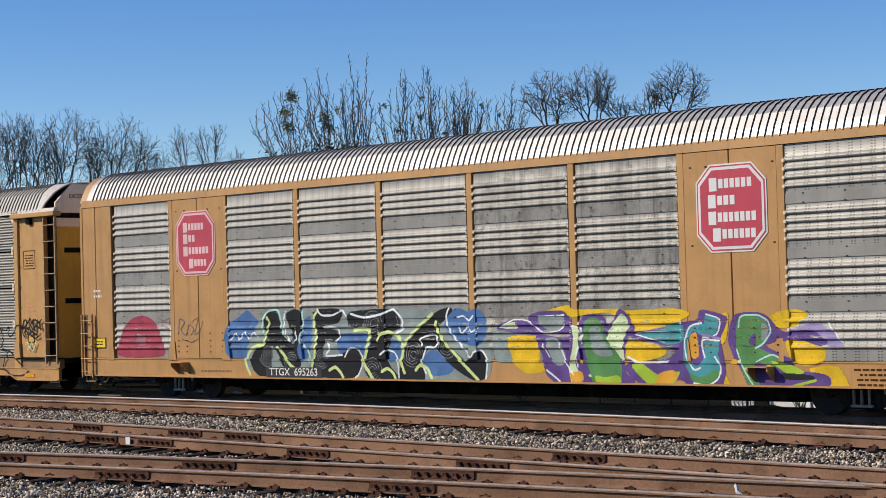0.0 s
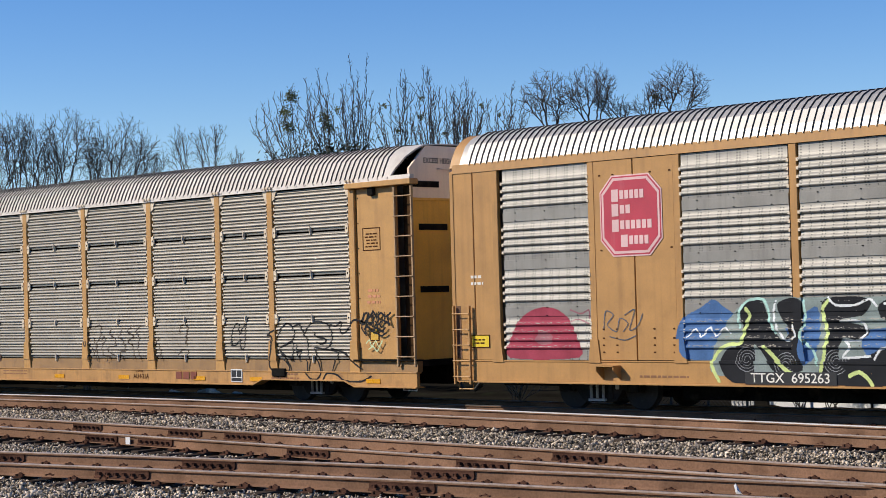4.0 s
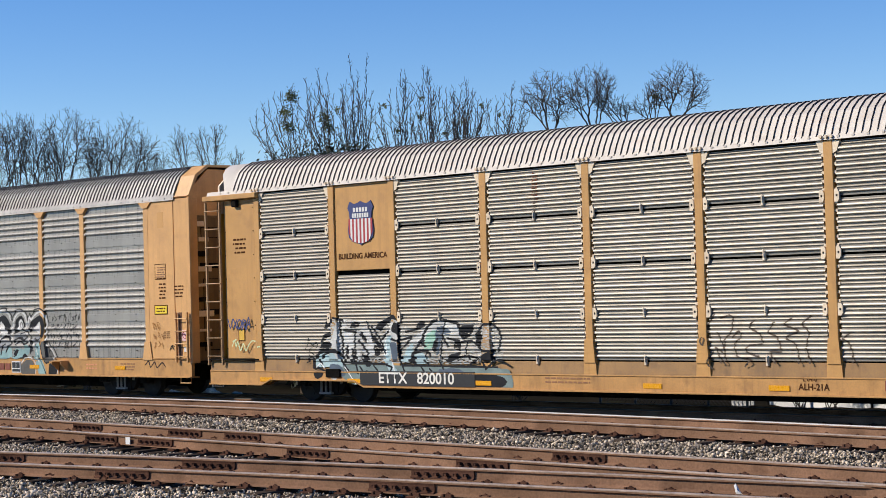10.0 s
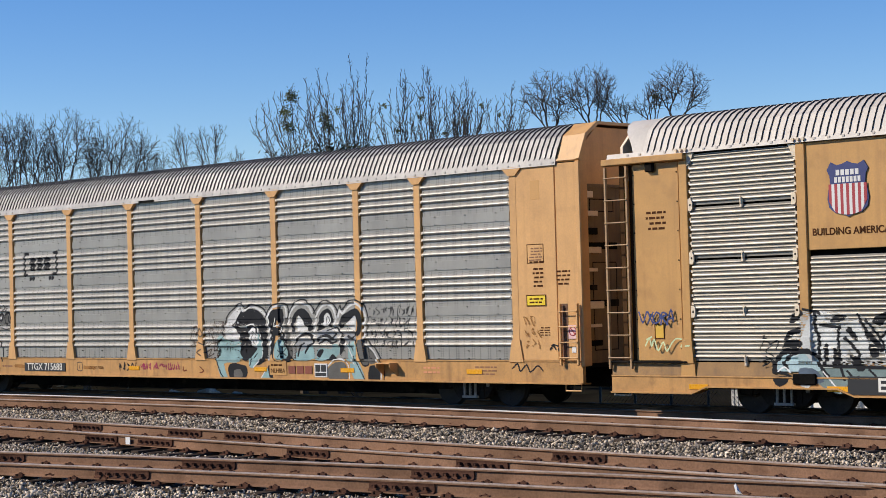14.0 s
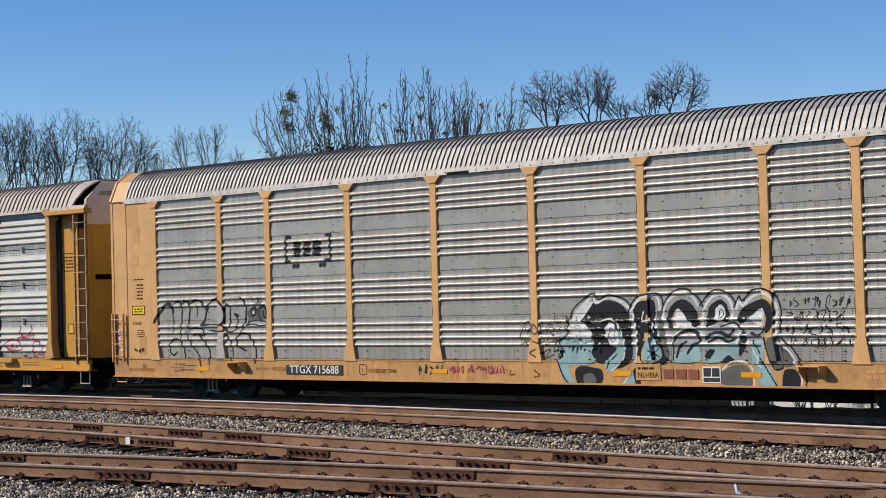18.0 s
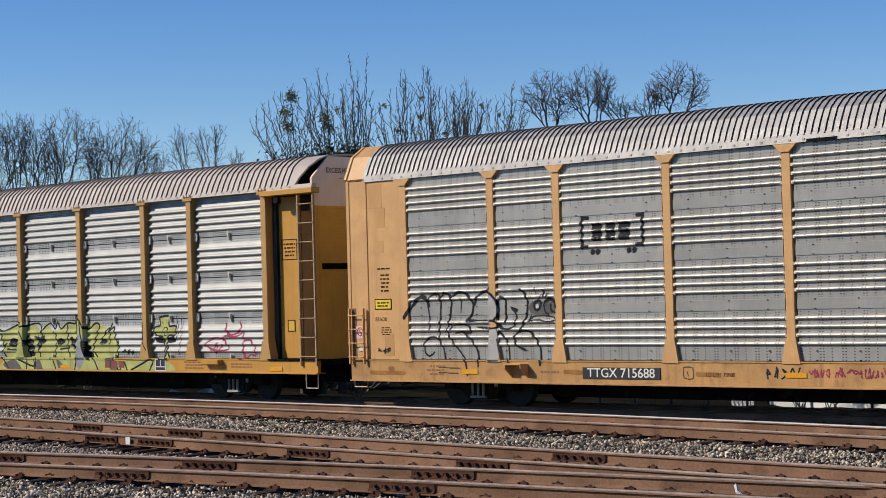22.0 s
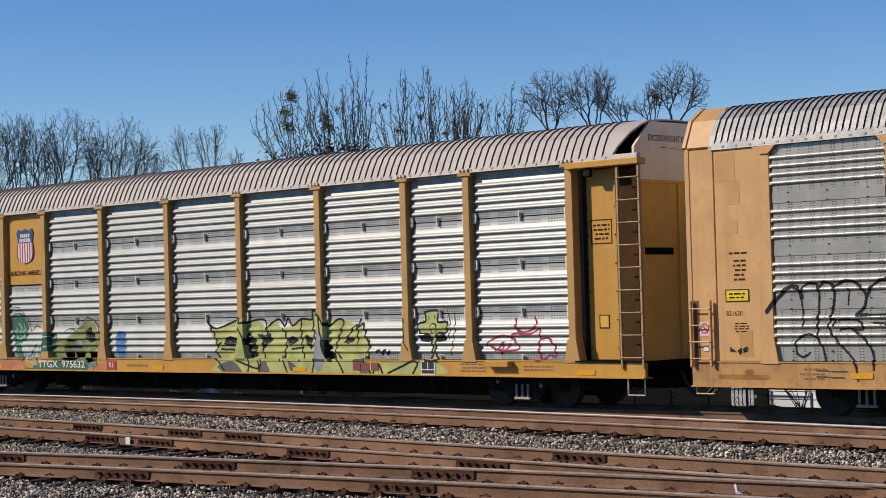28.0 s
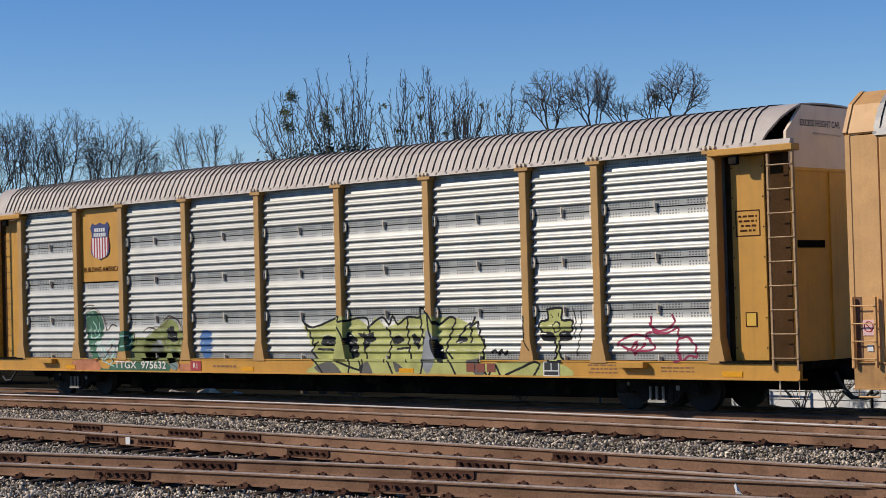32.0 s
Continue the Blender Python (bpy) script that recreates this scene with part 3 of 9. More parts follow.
def jacking_bracket(car, x, top, material, wide=0.46, deep=0.26):
    """A shelf on the sill on two gussets, where the car is jacked."""
    shelf = part("jacking_bracket", Build().box(x - wide / 2, x + wide / 2, -1.55 - deep, -1.54, top - 0.02, top, 0.004), material, car)
    for dx in (-wide / 2 + 0.012, wide / 2 - 0.012):
        part("gusset", Build().prism([(-1.55, top - 0.021), (-1.55 - deep + 0.015, top - 0.021), (-1.55 - deep + 0.015, top - 0.09), (-1.55, top - 0.30)], "x", x + dx - 0.012, x + dx + 0.012), material, shelf)


def ladder(car, x, y, z0, z1, width, rungs, material, plane="side"):
    b = Build()
    for dx in (-width / 2, width / 2):
        b.box(dx - 0.025, dx + 0.025, -0.03, 0.03, 0, z1 - z0, 0.006)
    turn = 0 if plane == "side" else 90
    lad = part("ladder", b, material, car, at=pose(x, y, z0, 0, 0, turn))
    rung = Build().tube([(-width / 2 - 0.02, -0.04, 0), (width / 2 + 0.02, -0.04, 0)], 0.013, 6).mesh("rung", material)
    for i in range(rungs):
        part("rung", rung, None, lad, at=pose(0, 0, (i + 0.5) * (z1 - z0) / rungs))
    return lad


# ---- ends, ladders, signs and lettering of the cars ----
END_LOW = [(-1.38, 0.95), (1.38, 0.95), (1.38, 4.60), (-1.38, 4.60)]
END_TOP = [(-1.38, 4.60), (1.38, 4.60), (1.38, 5.28), (0.84, 5.80), (-0.84, 5.80), (-1.38, 5.28)]
# brown for sheets that stand in for shade in the end recesses
RECESS_SHADE = surface("recess_shade_brown", (0.08, 0.042, 0.02), 0.88, vary=0.2)
# streaked gold, darkened in its colour for ends turned from the sun
END_SHADED = surface("streaked_shade_gold_paint", (0.20, 0.125, 0.05), 0.6, vary=0.25, streak=0.5, stain=(0.05, 0.03, 0.02))
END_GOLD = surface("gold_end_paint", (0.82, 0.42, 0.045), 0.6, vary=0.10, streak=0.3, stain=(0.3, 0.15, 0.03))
PLATE_GOLD = surface("gold_plate", (0.72, 0.42, 0.05), 0.5, vary=0.08)
LADDER_TAN = surface("worn_tan_ladder_paint", (0.44, 0.27, 0.13), 0.6, vary=0.2, fine=15, stain_amount=0.6, stain=(0.16, 0.08, 0.04))
FADED_RED = surface("faded_red_ink", (0.66, 0.27, 0.13), 0.6, vary=0.15)
CREAM = surface("cream_stencil_paint", (0.80, 0.76, 0.68), 0.6, vary=0.08)
FADED_INK = surface("faded_brown_ink", (0.27, 0.12, 0.05), 0.6, vary=0.2)
PALE_PATCH = surface("repainted_patch", (0.60, 0.315, 0.10), 0.6, vary=0.08)


def stencil(car, x, z, w, h, rows, material=None, y=-1.556, seed=1):
    """Small writing that cannot be read: rows of plain bars."""
    rng = random.Random(seed)
    b = Build()
    rh = h / rows
    for i in range(rows):
        u = x - w / 2 + (rng.uniform(0, 0.2) * w if rows > 2 else 0)
        while u < x + w / 2 - 0.03:
            q = min(rng.uniform(0.05, 0.16), x + w / 2 - u)
            zz = z + h / 2 - (i + 0.75) * rh
            b.box(u, u + q, y, y + 0.004, zz, zz + rh * 0.42)
            u += q + 0.035
    tagged(part("stencil_mark", b, material or FADED_INK, car), kind="stuff")


def plate(car, name, x, z, w, h, material, y=-1.55, label="", edge=None):
    ob = part(name, Build().box(-w / 2, w / 2, -0.008, 0.01, -h / 2, h / 2, 0.003), material, car, label, at=pose(x, y, z))
    if edge:
        b = Build()
        t = 0.018
        b.box(-w / 2 - t, w / 2 + t, -0.012, 0.008, h / 2, h / 2 + t).box(-w / 2 - t, w / 2 + t, -0.012, 0.008, -h / 2 - t, -h / 2)
        b.box(-w / 2 - t, -w / 2, -0.012, 0.008, -h / 2, h / 2).box(w / 2, w / 2 + t, -0.012, 0.008, -h / 2, h / 2)
        part("border", b, edge, ob)
    return ob


def outline_box(car, x, z, w, h, y, material, t=0.022):
    b = Build()
    b.box(x - w / 2, x + w / 2, y, y + 0.004, z + h / 2 - t, z + h / 2).box(x - w / 2, x + w / 2, y, y + 0.004, z - h / 2, z - h / 2 + t)
    b.box(x - w / 2, x - w / 2 + t, y, y + 0.004, z - h / 2 + t, z + h / 2 - t).box(x + w / 2 - t, x + w / 2, y, y + 0.004, z - h / 2 + t, z + h / 2 - t)
    part("data_frame", b, material, car)


def reflectors(car, places, z, w=0.46, h=0.10):
    me = Build().box(-w / 2, w / 2, -0.006, 0.0, -h / 2, h / 2, 0.002).mesh("reflector", REFLECTOR)
    for x in places:
        part("reflector", me, None, car, at=pose(x, -1.560, z))


def end_wall(car, x, facing, low_mat, top_mat, words):
    a, b = (x - 0.06, x) if facing > 0 else (x, x + 0.06)
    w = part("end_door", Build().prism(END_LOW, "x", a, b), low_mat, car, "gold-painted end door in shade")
    part("end_gable", Build().prism(END_TOP, "x", a, b), top_mat, car, "off-white upper end panel")
    face = b if facing > 0 else a
    s = facing
    trim = Build()
    for y0, y1, z0, z1 in ((-1.38, -1.32, 0.95, 4.6), (-0.03, 0.03, 0.95, 4.6), (1.32, 1.38, 0.95, 4.6), (-1.38, 1.38, 4.56, 4.62)):
        trim.box(min(face, face + s * 0.03), max(face, face + s * 0.03), y0, y1, z0, z1)
    part("end_trim", trim, low_mat, car)
    for y0, z0 in (((-1.12, 3.12),) if car['origin'] < -100 else ((-1.12, 3.90), (-1.12, 2.5), (-1.36, 4.86))) if low_mat is END_GOLD else ((-1.15, 3.28), (-1.15, 2.1), (0.2, 3.28)):
        dark = Build().box(min(face, face + s * 0.015), max(face, face + s * 0.015), y0, y0 + 0.9, z0, z0 + 0.14)
        part("vent_slot", dark, BLACK_STEEL, car)
    if low_mat is END_SHADED:
        seams = Build()
        for y0, z0, y1, z1 in ((-1.1, 4.05, -0.35, 4.3), (-1.05, 1.2, -0.3, 3.0)):
            for q in ((y0, y1, z0, z0 + 0.02), (y0, y1, z1, z1 + 0.02), (y0, y0 + 0.02, z0, z1), (y1, y1 + 0.02, z0, z1)):
                seams.box(min(face, face + s * 0.006), max(face, face + s * 0.006), *q)
        part("door_seams", seams, BLACK_STEEL, car)
    rng = random.Random(int(x * 10))
    for k in range(9 if low_mat is END_SHADED else 0):
        z0 = 1.3 + k * 0.38
        for y0 in (-1.30, 0.12):
            part("end_bracket", Build().box(min(face, face + s * 0.05), max(face, face + s * 0.05), y0 + rng.uniform(0, 0.1), y0 + rng.uniform(0.25, 0.6), z0, z0 + rng.uniform(0.05, 0.16), 0.008), CLIP_CREAM if k % 3 else BLACK_STEEL, car)
    if words and facing > 0:
        lettering("EXCESS HEIGHT CAR", 0.17, BLACK_PAINT, car, pose(face + 0.006, -0.25, 5.46, 90, 0, 90), "black stencilled words", 0.85, 0.003)
        part("grab_iron", Build().tube([(face, -0.5, 5.28), (face + 0.08, -0.5, 5.28), (face + 0.08, 0.35, 5.26), (face, 0.35, 5.26)], 0.014, 6), PINK_WHITE, car)


def coupler(car, x, s):
    b = Build()
    b.box(x - 0.5, x + 0.5, -0.16, 0.16, 0.62, 0.92, 0.03)
    b.box(x + s * 0.55 - 0.14, x + s * 0.55 + 0.14, -0.17, 0.13, 0.60, 0.92, 0.05)
    part("coupler", b, BLACK_STEEL, car, "sooty knuckle coupler")
    hose = [(x + s * 0.1, -0.45, 0.78), (x + s * 0.25, -0.5, 0.55), (x + s * 0.5, -0.5, 0.32), (x + s * 0.8, -0.48, 0.30), (x + s * 1.0, -0.45, 0.42)]
    part("air_hose", Build().tube(hose, 0.03, 8), RUBBER, car, smooth=True)


def stirrup(car, x, material, low=0.36, high=0.72, w=0.42):
    b = Build()
    b.tube([(x - w / 2, -1.52, high), (x - w / 2, -1.52, low), (x + w / 2, -1.52, low), (x + w / 2, -1.52, high)], 0.018, 6)
    part("stirrup_step", b, material, car)


def side_end(car, kind, edge, post, s, yellow):
    """The blank end section of one side; edge: the car's end, post: the last post, s: +1 for the leading end."""
    lo, hi = min(edge, post), max(edge, post)
    if kind in "AC":
        seam = edge - s * 0.68
        for a, b_ in ((lo + 0.02, seam - 0.008), (seam + 0.008, hi - 0.02)):
            part("end_panel", Build().box(min(a, b_), max(a, b_), -1.545, -1.46, 1.02, 5.06, 0.012), yellow, car)
        part("corner_post", Build().box(edge - s * 0.06 - 0.06, edge - s * 0.06 + 0.06, -1.56, -1.30, 0.9, 5.08, 0.015), yellow, car)
        x = edge - s * 0.33
        # flat strip on the panel: shade beside the ladder, painted dark
        rec = part("ladder_recess", Build().box(x - 0.25, x - 0.08, -1.552, -1.546, 1.05, 2.18), surface("ladder_shade_brown", (0.16, 0.07, 0.03), 0.7) if "recess" not in MESH else MESH["recess"], car)
        MESH["recess"] = rec.data.materials[0]
        ladder(car, x, -1.62, 0.92 if kind == "C" else 0.50, 2.18, 0.46, 4 if kind == "C" else 5, yellow)
        stirrup(car, x, yellow, 0.40, 0.60)
    else:
        deep = 0.05 if kind == "B" else 0.30
        back = 0.66 + (deep - 0.05) * 1.0
        pa, pb = (post + 0.14, edge - back) if s > 0 else (edge + 0.66, post - 0.14)
        part("end_panel", Build().box(pa, pb, -1.55 + deep, -1.46 + deep, 1.02, 4.90, 0.012), yellow, car)
        bolts = Build()
        for k in range(7):
            for xx in (pa + 0.04, pb - 0.04):
                bolts.box(xx - 0.012, xx + 0.012, -1.56 + deep, -1.55 + deep, 1.25 + k * 0.57, 1.275 + k * 0.57)
        tagged(part("bolt_heads", bolts, BLACK_STEEL, car), kind="stuff")
        part("header_beam", Build().box(min(post - s * 0.1, edge), max(post - s * 0.1, edge), -1.66, -1.40, 4.90, 5.03, 0.015), yellow, car)
        mid = (pa + pb) / 2
        part("bracket", Build().box(mid - 0.18, mid + 0.02, -1.60, -1.50, 4.72, 4.90, 0.02), BLACK_STEEL, car)
        # dark sheet added behind the ladder in place of the recess's shade
        part("shaded_side", Build().box(min(edge - s * (back + 0.02), edge - s * 0.32), max(edge - s * (back + 0.02), edge - s * 0.32), -1.22, -1.18, 1.0, 4.90), RECESS_SHADE, car)
        if kind == "D":
            part("shaded_reveal", Build().box(min(post, pa) - 0.05, max(post, pa) + 0.05, -1.16, -1.13, 1.0, 4.90).box(min(pa, pa - s * 0.03), max(pa, pa - s * 0.03), -1.24, -1.14, 1.02, 4.9), RECESS_SHADE, car)
        ladder(car, edge - s * 0.32, -1.58, 0.86, 4.88, 0.54, 9, LADDER_TAN)
        part("walkway", Build().box(min(post, edge), max(post, edge), -1.60, -1.36, 0.985, 1.02, 0.005), BLACK_STEEL, car)
        stirrup(car, edge - s * 0.3, PINK_WHITE, 0.34, 0.72)


def octagon_sign(car, x, z, w, h, letters):
    """A red octagon with a pale border and plain bars for its words."""
    def eight(k):
        a, b_ = 0.5 * k, 0.30 * k
        return [(-a * w, -b_ * h), (-b_ * w, -a * h), (b_ * w, -a * h), (a * w, -b_ * h), (a * w, b_ * h), (b_ * w, a * h), (-b_ * w, a * h), (-a * w, b_ * h)]
    back = part("sign", Build().prism(eight(1.0), "y", -0.012, 0.0), SIGN_PINK if letters == 0 else WHITE_PAINT, car, "red octagonal sign with pale border and plain bars", at=pose(x, -1.552, z))
    part("sign_border", Build().prism(eight(0.965), "y", -0.016, -0.012), SIGN_RED, back)
    part("sign_rim", Build().prism(eight(0.93), "y", -0.020, -0.016), SIGN_PINK if letters == 0 else WHITE_PAINT, back)
    part("sign_field", Build().prism(eight(0.865), "y", -0.024, -0.020), SIGN_RED, back)
    b = Build()
    rows = [(0.26, -0.30, 0.24), (0.08, -0.30, 0.02), (-0.11, -0.30, 0.36), (-0.30, -0.16, 0.30)] if letters == 0 else [(0.28, -0.30, 0.32), (0.09, -0.32, 0.08), (-0.10, -0.32, 0.37), (-0.29, -0.26, 0.36)]
    for v, u0, u1 in rows:
        b.box(u0 * w, (u0 + 0.11) * w, -0.028, -0.024, (v - 0.085) * h, (v + 0.065) * h)
        a = u0 + 0.135
        n = max(round((u1 - a) / 0.085), 1)
        for i in range(n):
            e = a + (u1 - a) * i / n
            b.box(e * w, (e + (u1 - a) / n * 0.76) * w, -0.028, -0.024, (v - 0.055) * h, (v + 0.05) * h)
    tagged(part("bars", b, SIGN_PINK if letters == 0 else WHITE_PAINT, back), kind="stuff")


def label_square(car, x, z):
    """The small white-framed label of black squares on the sill."""
    ob = plate(car, "inspection_label", x, z, 0.44, 0.32, WHITE_PAINT, -1.560, "white-framed label of black squares")
    for i in (-1, 1):
        part("black_square", Build().box(i * 0.10 - 0.085, i * 0.10 + 0.085, -0.012, -0.008, -0.03, 0.13), BLACK_PAINT, ob)
    part("black_strip", Build().box(-0.19, 0.19, -0.012, -0.008, -0.13, -0.055), BLACK_PAINT, ob)


def number_board(car, x, z, w, h, words, size, label, back=True, bold=0.002):
    if back:
        plate(car, "number_board", x, z, w, h, BLACK_PAINT, -1.560)
    lettering(words, size, CREAM, car, pose(x, -1.572, z, 90, 0, 0), label, 1.12, bold)


def logo_bars(car, x, z):
    """A brown owner's mark on the sill, as plain shapes."""
    for i in range(3):
        u = x - 0.42 + i * 0.30
        part("owner_mark_bar", Build().box(u, u + 0.24, -1.566, -1.556, z - 0.09, z + 0.09), STRIPE_BROWN, car)


STRIPE_BROWN = surface("red_brown_paint", (0.24, 0.06, 0.03), 0.5, vary=0.1)


def cut_sheet(x0, x1, s):
    """The plain sheet at a roof end: its outer edge slants back towards the eaves."""
    b = Build()
    n = len(ROOF_LINE)
    rows = []
    for u, w in ROOF_LINE:
        back = 0.48 * max(0.0, min(1.0, (5.78 - w) / 0.62))
        rows.append((x0 if s > 0 else x0 + back, x1 - back if s > 0 else x1, u, w))
    for k in (0.0, 0.03):
        b.v += [(a, u * (1 - k / 1.5), w - k) for a, c, u, w in rows]
        b.v += [(c, u * (1 - k / 1.5), w - k) for a, c, u, w in rows]
    for i in range(n - 1):
        b.f += [(i, i + 1, n + i + 1, n + i), (2 * n + i, 3 * n + i, 3 * n + i + 1, 2 * n + i + 1), (i, 2 * n + i, 2 * n + i + 1, i + 1), (n + i, n + i + 1, 3 * n + i + 1, 3 * n + i)]
    b.m = [0] * len(b.f)
    return b


def finish_cars(cars):
    a, b, c, d = cars
    for car, kind, L, R, first, last, yellow in ((a, "A", -13.7, 13.8, -12.38, 12.5, YELLOW_A), (b, "B", -13.9, 13.9, -11.95, 11.84, YELLOW_B), (c, "C", -13.67, 13.68, -11.82, 11.83, YELLOW_C),
                                                 (d, "D", -13.8, 13.75, -11.9, 11.93, YELLOW_D)):
        side_end(car, kind, L, first, -1, yellow)
        side_end(car, kind, R, last, 1, yellow)
        inset = 0.30 if kind in "BD" else 0.14
        low_mat = END_GOLD if kind in "BD" else END_SHADED
        end_wall(car, L + inset, -1, low_mat, PINK_WHITE, False)
        end_wall(car, R - inset, 1, low_mat, PINK_WHITE if kind != "C" else YELLOW_C, kind in "BD")
        if kind in "BD":
            for x0, x1 in ((L + 0.28, L + 0.98), (R - 0.98, R - 0.28)):
                part("roof_end_sheet", cut_sheet(x0, x1, 1 if x0 > 0 else -1), ROOF_B if kind == "B" else ROOF_D, car, "plain bent sheet with a slanting cut at the roof end", smooth=True)
            for x0, x1 in ((L + 0.26, L + 0.37), (R - 0.37, R - 0.26)):
                # dark strip added over the end wall's sunlit edge
                part("corner_strip", Build().box(x0, x1, -1.40, -1.384, 1.0, 4.90), RECESS_SHADE, car)
        elif kind == "C":
            for x0, x1 in ((L, L + 0.62), (R - 0.62, R)):
                part("roof_end_cap", shell_build(OCTAGON_LINE, x0, x1), YELLOW_C, car, "tan eight-sided roof cap", at=pose(0, 0, 0.03))
            for x0, x1 in ((L - 0.02, L + 0.06), (R - 0.06, R + 0.02)):
                part("cap_rim", shell_build([(u * 1.015, w + 0.015) for u, w in OCTAGON_LINE], x0, x1, 0.06), YELLOW_C, car, at=pose(0, 0, 0.03))
        else:
            for x0, x1 in ((L + 0.02, L + 0.30), (R - 0.30, R - 0.02)):
                part("roof_end_cap", shell_build(ROOF_LINE, x0, x1), YELLOW_A, car, at=pose(0, 0, 0.06), smooth=True)
            for x0, x1 in ((L + 0.30, L + 0.50), (R - 0.50, R - 0.30)):
                part("roof_end_sheet", shell_build(ROOF_LINE, x0, x1), ROOF_A, car, at=pose(0, 0, 0.06), smooth=True)
        coupler(car, L + 0.1, -1)
        coupler(car, R - 0.1, 1)
    # leading car
    octagon_sign(a, -8.70, 3.90, 1.56, 1.62, 0)
    octagon_sign(a, 7.62, 3.92, 1.62, 1.68, 1)
    number_board(a, -5.08, 0.71, 2.0, 0.24, "TTGX  695263", 0.25, "white stencilled car number", bold=0.002)
    stencil(a, 10.6, 0.75, 0.9, 0.36, 4, BROWN_INK)
    stencil(a, -12.95, 2.73, 0.36, 0.28, 2, CREAM, y=-1.55, seed=4)
    plate(a, "yellow_plate", -12.89, 1.42, 0.50, 0.24, LABEL_YELLOW, -1.549, "yellow excess-height plate", BROWN_INK)
    stencil(a, -12.89, 1.42, 0.36, 0.14, 2, BROWN_INK, y=-1.562, seed=41)
    stencil(a, -8.0, 0.72, 1.2, 0.10, 1)
    # second car
    number_board(b, -6.6, 0.60, 3.6, 0.33, "ETTX   820010", 0.34, "white stencilled car number", bold=0.007)
    reflectors(b, (-8.6, -4.55, -0.01, 2.95, 6.13, 8.33, -11.71, 12.45), 0.53)
    logo_bars(b, 5.6, 0.60)
    stencil(b, 9.4, 0.62, 1.0, 0.2, 2)
    stencil(b, -2.2, 0.62, 1.2, 0.16, 2, seed=5)
    label_square(b, 7.6, 0.61)
    lettering("ALH-21A", 0.17, BROWN_INK, b, pose(3.7, -1.556, 0.555, 90, 0, 0), "dark stencilled shed code", 1.0, 0.003)
    lettering("L 04-0", 0.12, BROWN_INK, b, pose(3.62, -1.556, 0.70, 90, 0, 0), "dark stencilled code", 1.0, 0.002)
    outline_box(b, 12.45, 3.74, 0.58, 0.52, -1.506, BROWN_INK)
    stencil(b, 12.45, 3.72, 0.44, 0.36, 5, BROWN_INK, y=-1.506, seed=9)
    plate(b, "yellow_plate", 12.48, 1.58, 0.25, 0.24, PLATE_GOLD, -1.502, edge=BROWN_INK)
    plate(b, "yellow_plate", -12.65, 1.60, 0.20, 0.26, PLATE_GOLD, -1.502, edge=BROWN_INK)
    stencil(b, -12.67, 3.77, 0.5, 0.42, 4, BROWN_INK, y=-1.506, seed=3)
    stencil(b, 12.45, 2.45, 0.5, 0.4, 3, FADED_RED, y=-1.506, seed=2)
    for x in (-9.3, 9.2):
        part("bolster_plate", Build().box(x - 0.25, x + 0.25, -1.60, -1.54, 0.60, 0.80, 0.02), BLACK_STEEL, b)
    # third car
    number_board(c, -5.72, 0.77, 1.98, 0.23, "TTGX 715688", 0.26, "white stencilled car number")
    reflectors(c, (-9.87, 3.5, 6.59, -1.6, 10.6), 0.77)
    logo_bars(c, 4.95, 0.77)
    plate(c, "tan_patch", 4.15, 0.80, 0.62, 0.32, YELLOW_B, -1.558)
    stencil(c, 4.10, 0.88, 0.40, 0.10, 1, BROWN_INK, y=-1.571)
    lettering("NLHIBA", 0.15, BROWN_INK, c, pose(4.15, -1.571, 0.74, 90, 0, 0), "dark stencilled code")
    lettering("LD LMT 72000", 0.11, BROWN_INK, c, pose(-3.30, -1.556, 0.76, 90, 0, 0), "small stencilled load limit")
    label_square(c, 5.68, 0.76)
    for s, x in ((1, 12.42), (-1, -12.52)):
        plate(c, "yellow_plate", x, 2.26, 0.50, 0.20, LABEL_YELLOW, -1.546, "yellow excess-height plate", BROWN_INK)
        stencil(c, x, 2.26, 0.36, 0.14, 2, BROWN_INK, y=-1.559, seed=8)
        stencil(c, x + 0.06, 2.74, 0.30, 0.44, 5, BROWN_INK, y=-1.551, seed=12)
        stencil(c, x + 0.05, 3.06, 0.42, 0.08, 1, BROWN_INK, y=-1.551, seed=13)
    outline_box(c, 12.42, 3.23, 0.46, 0.40, -1.550, BROWN_INK, 0.014)
    stencil(c, 12.42, 3.22, 0.38, 0.3, 5, y=-1.550, seed=15)
    lettering("821620", 0.125, BROWN_INK, c, pose(-12.6, -1.549, 1.92, 90, 0, 0), "small stencilled number")
    for x0, z0, w, h in ((-12.72, 4.70, 0.45, 0.55), (-12.55, 4.2, 0.30, 0.45), (-12.6, 3.55, 0.26, 0.26), (12.45, 4.55, 0.26, 0.40), (-12.35, 1.35, 0.30, 0.5)):
        plate(c, "repainted_patch", x0, z0, w, h, PALE_PATCH if z0 > 2 else YELLOW_B, -1.541)
    stencil(c, -7.6, 0.79, 0.5, 0.12, 1)
    stencil(c, -10.9, 0.80, 0.6, 0.26, 3, seed=22)
    for x, z in ((-13.33, 1.63), (13.36, 1.6)):
        card = plate(c, "white_placard", x + 0.04, z, 0.24, 0.28, SIGN_PINK, -1.556, "pale placard with a red ring and slash")
        ring = [(0.09 * math.cos(k * math.pi / 10), -0.010, 0.09 * math.sin(k * math.pi / 10) + 0.02) for k in range(21)]
        part("red_ring", Build().tube(ring, 0.010, 5, cap=False), STRIPE_RED, card)
        part("red_slash", Build().box(-0.09, 0.09, -0.014, -0.008, -0.010, 0.010, turn=pose(0, 0, 0.02, 0, 45, 0)), STRIPE_RED, card)
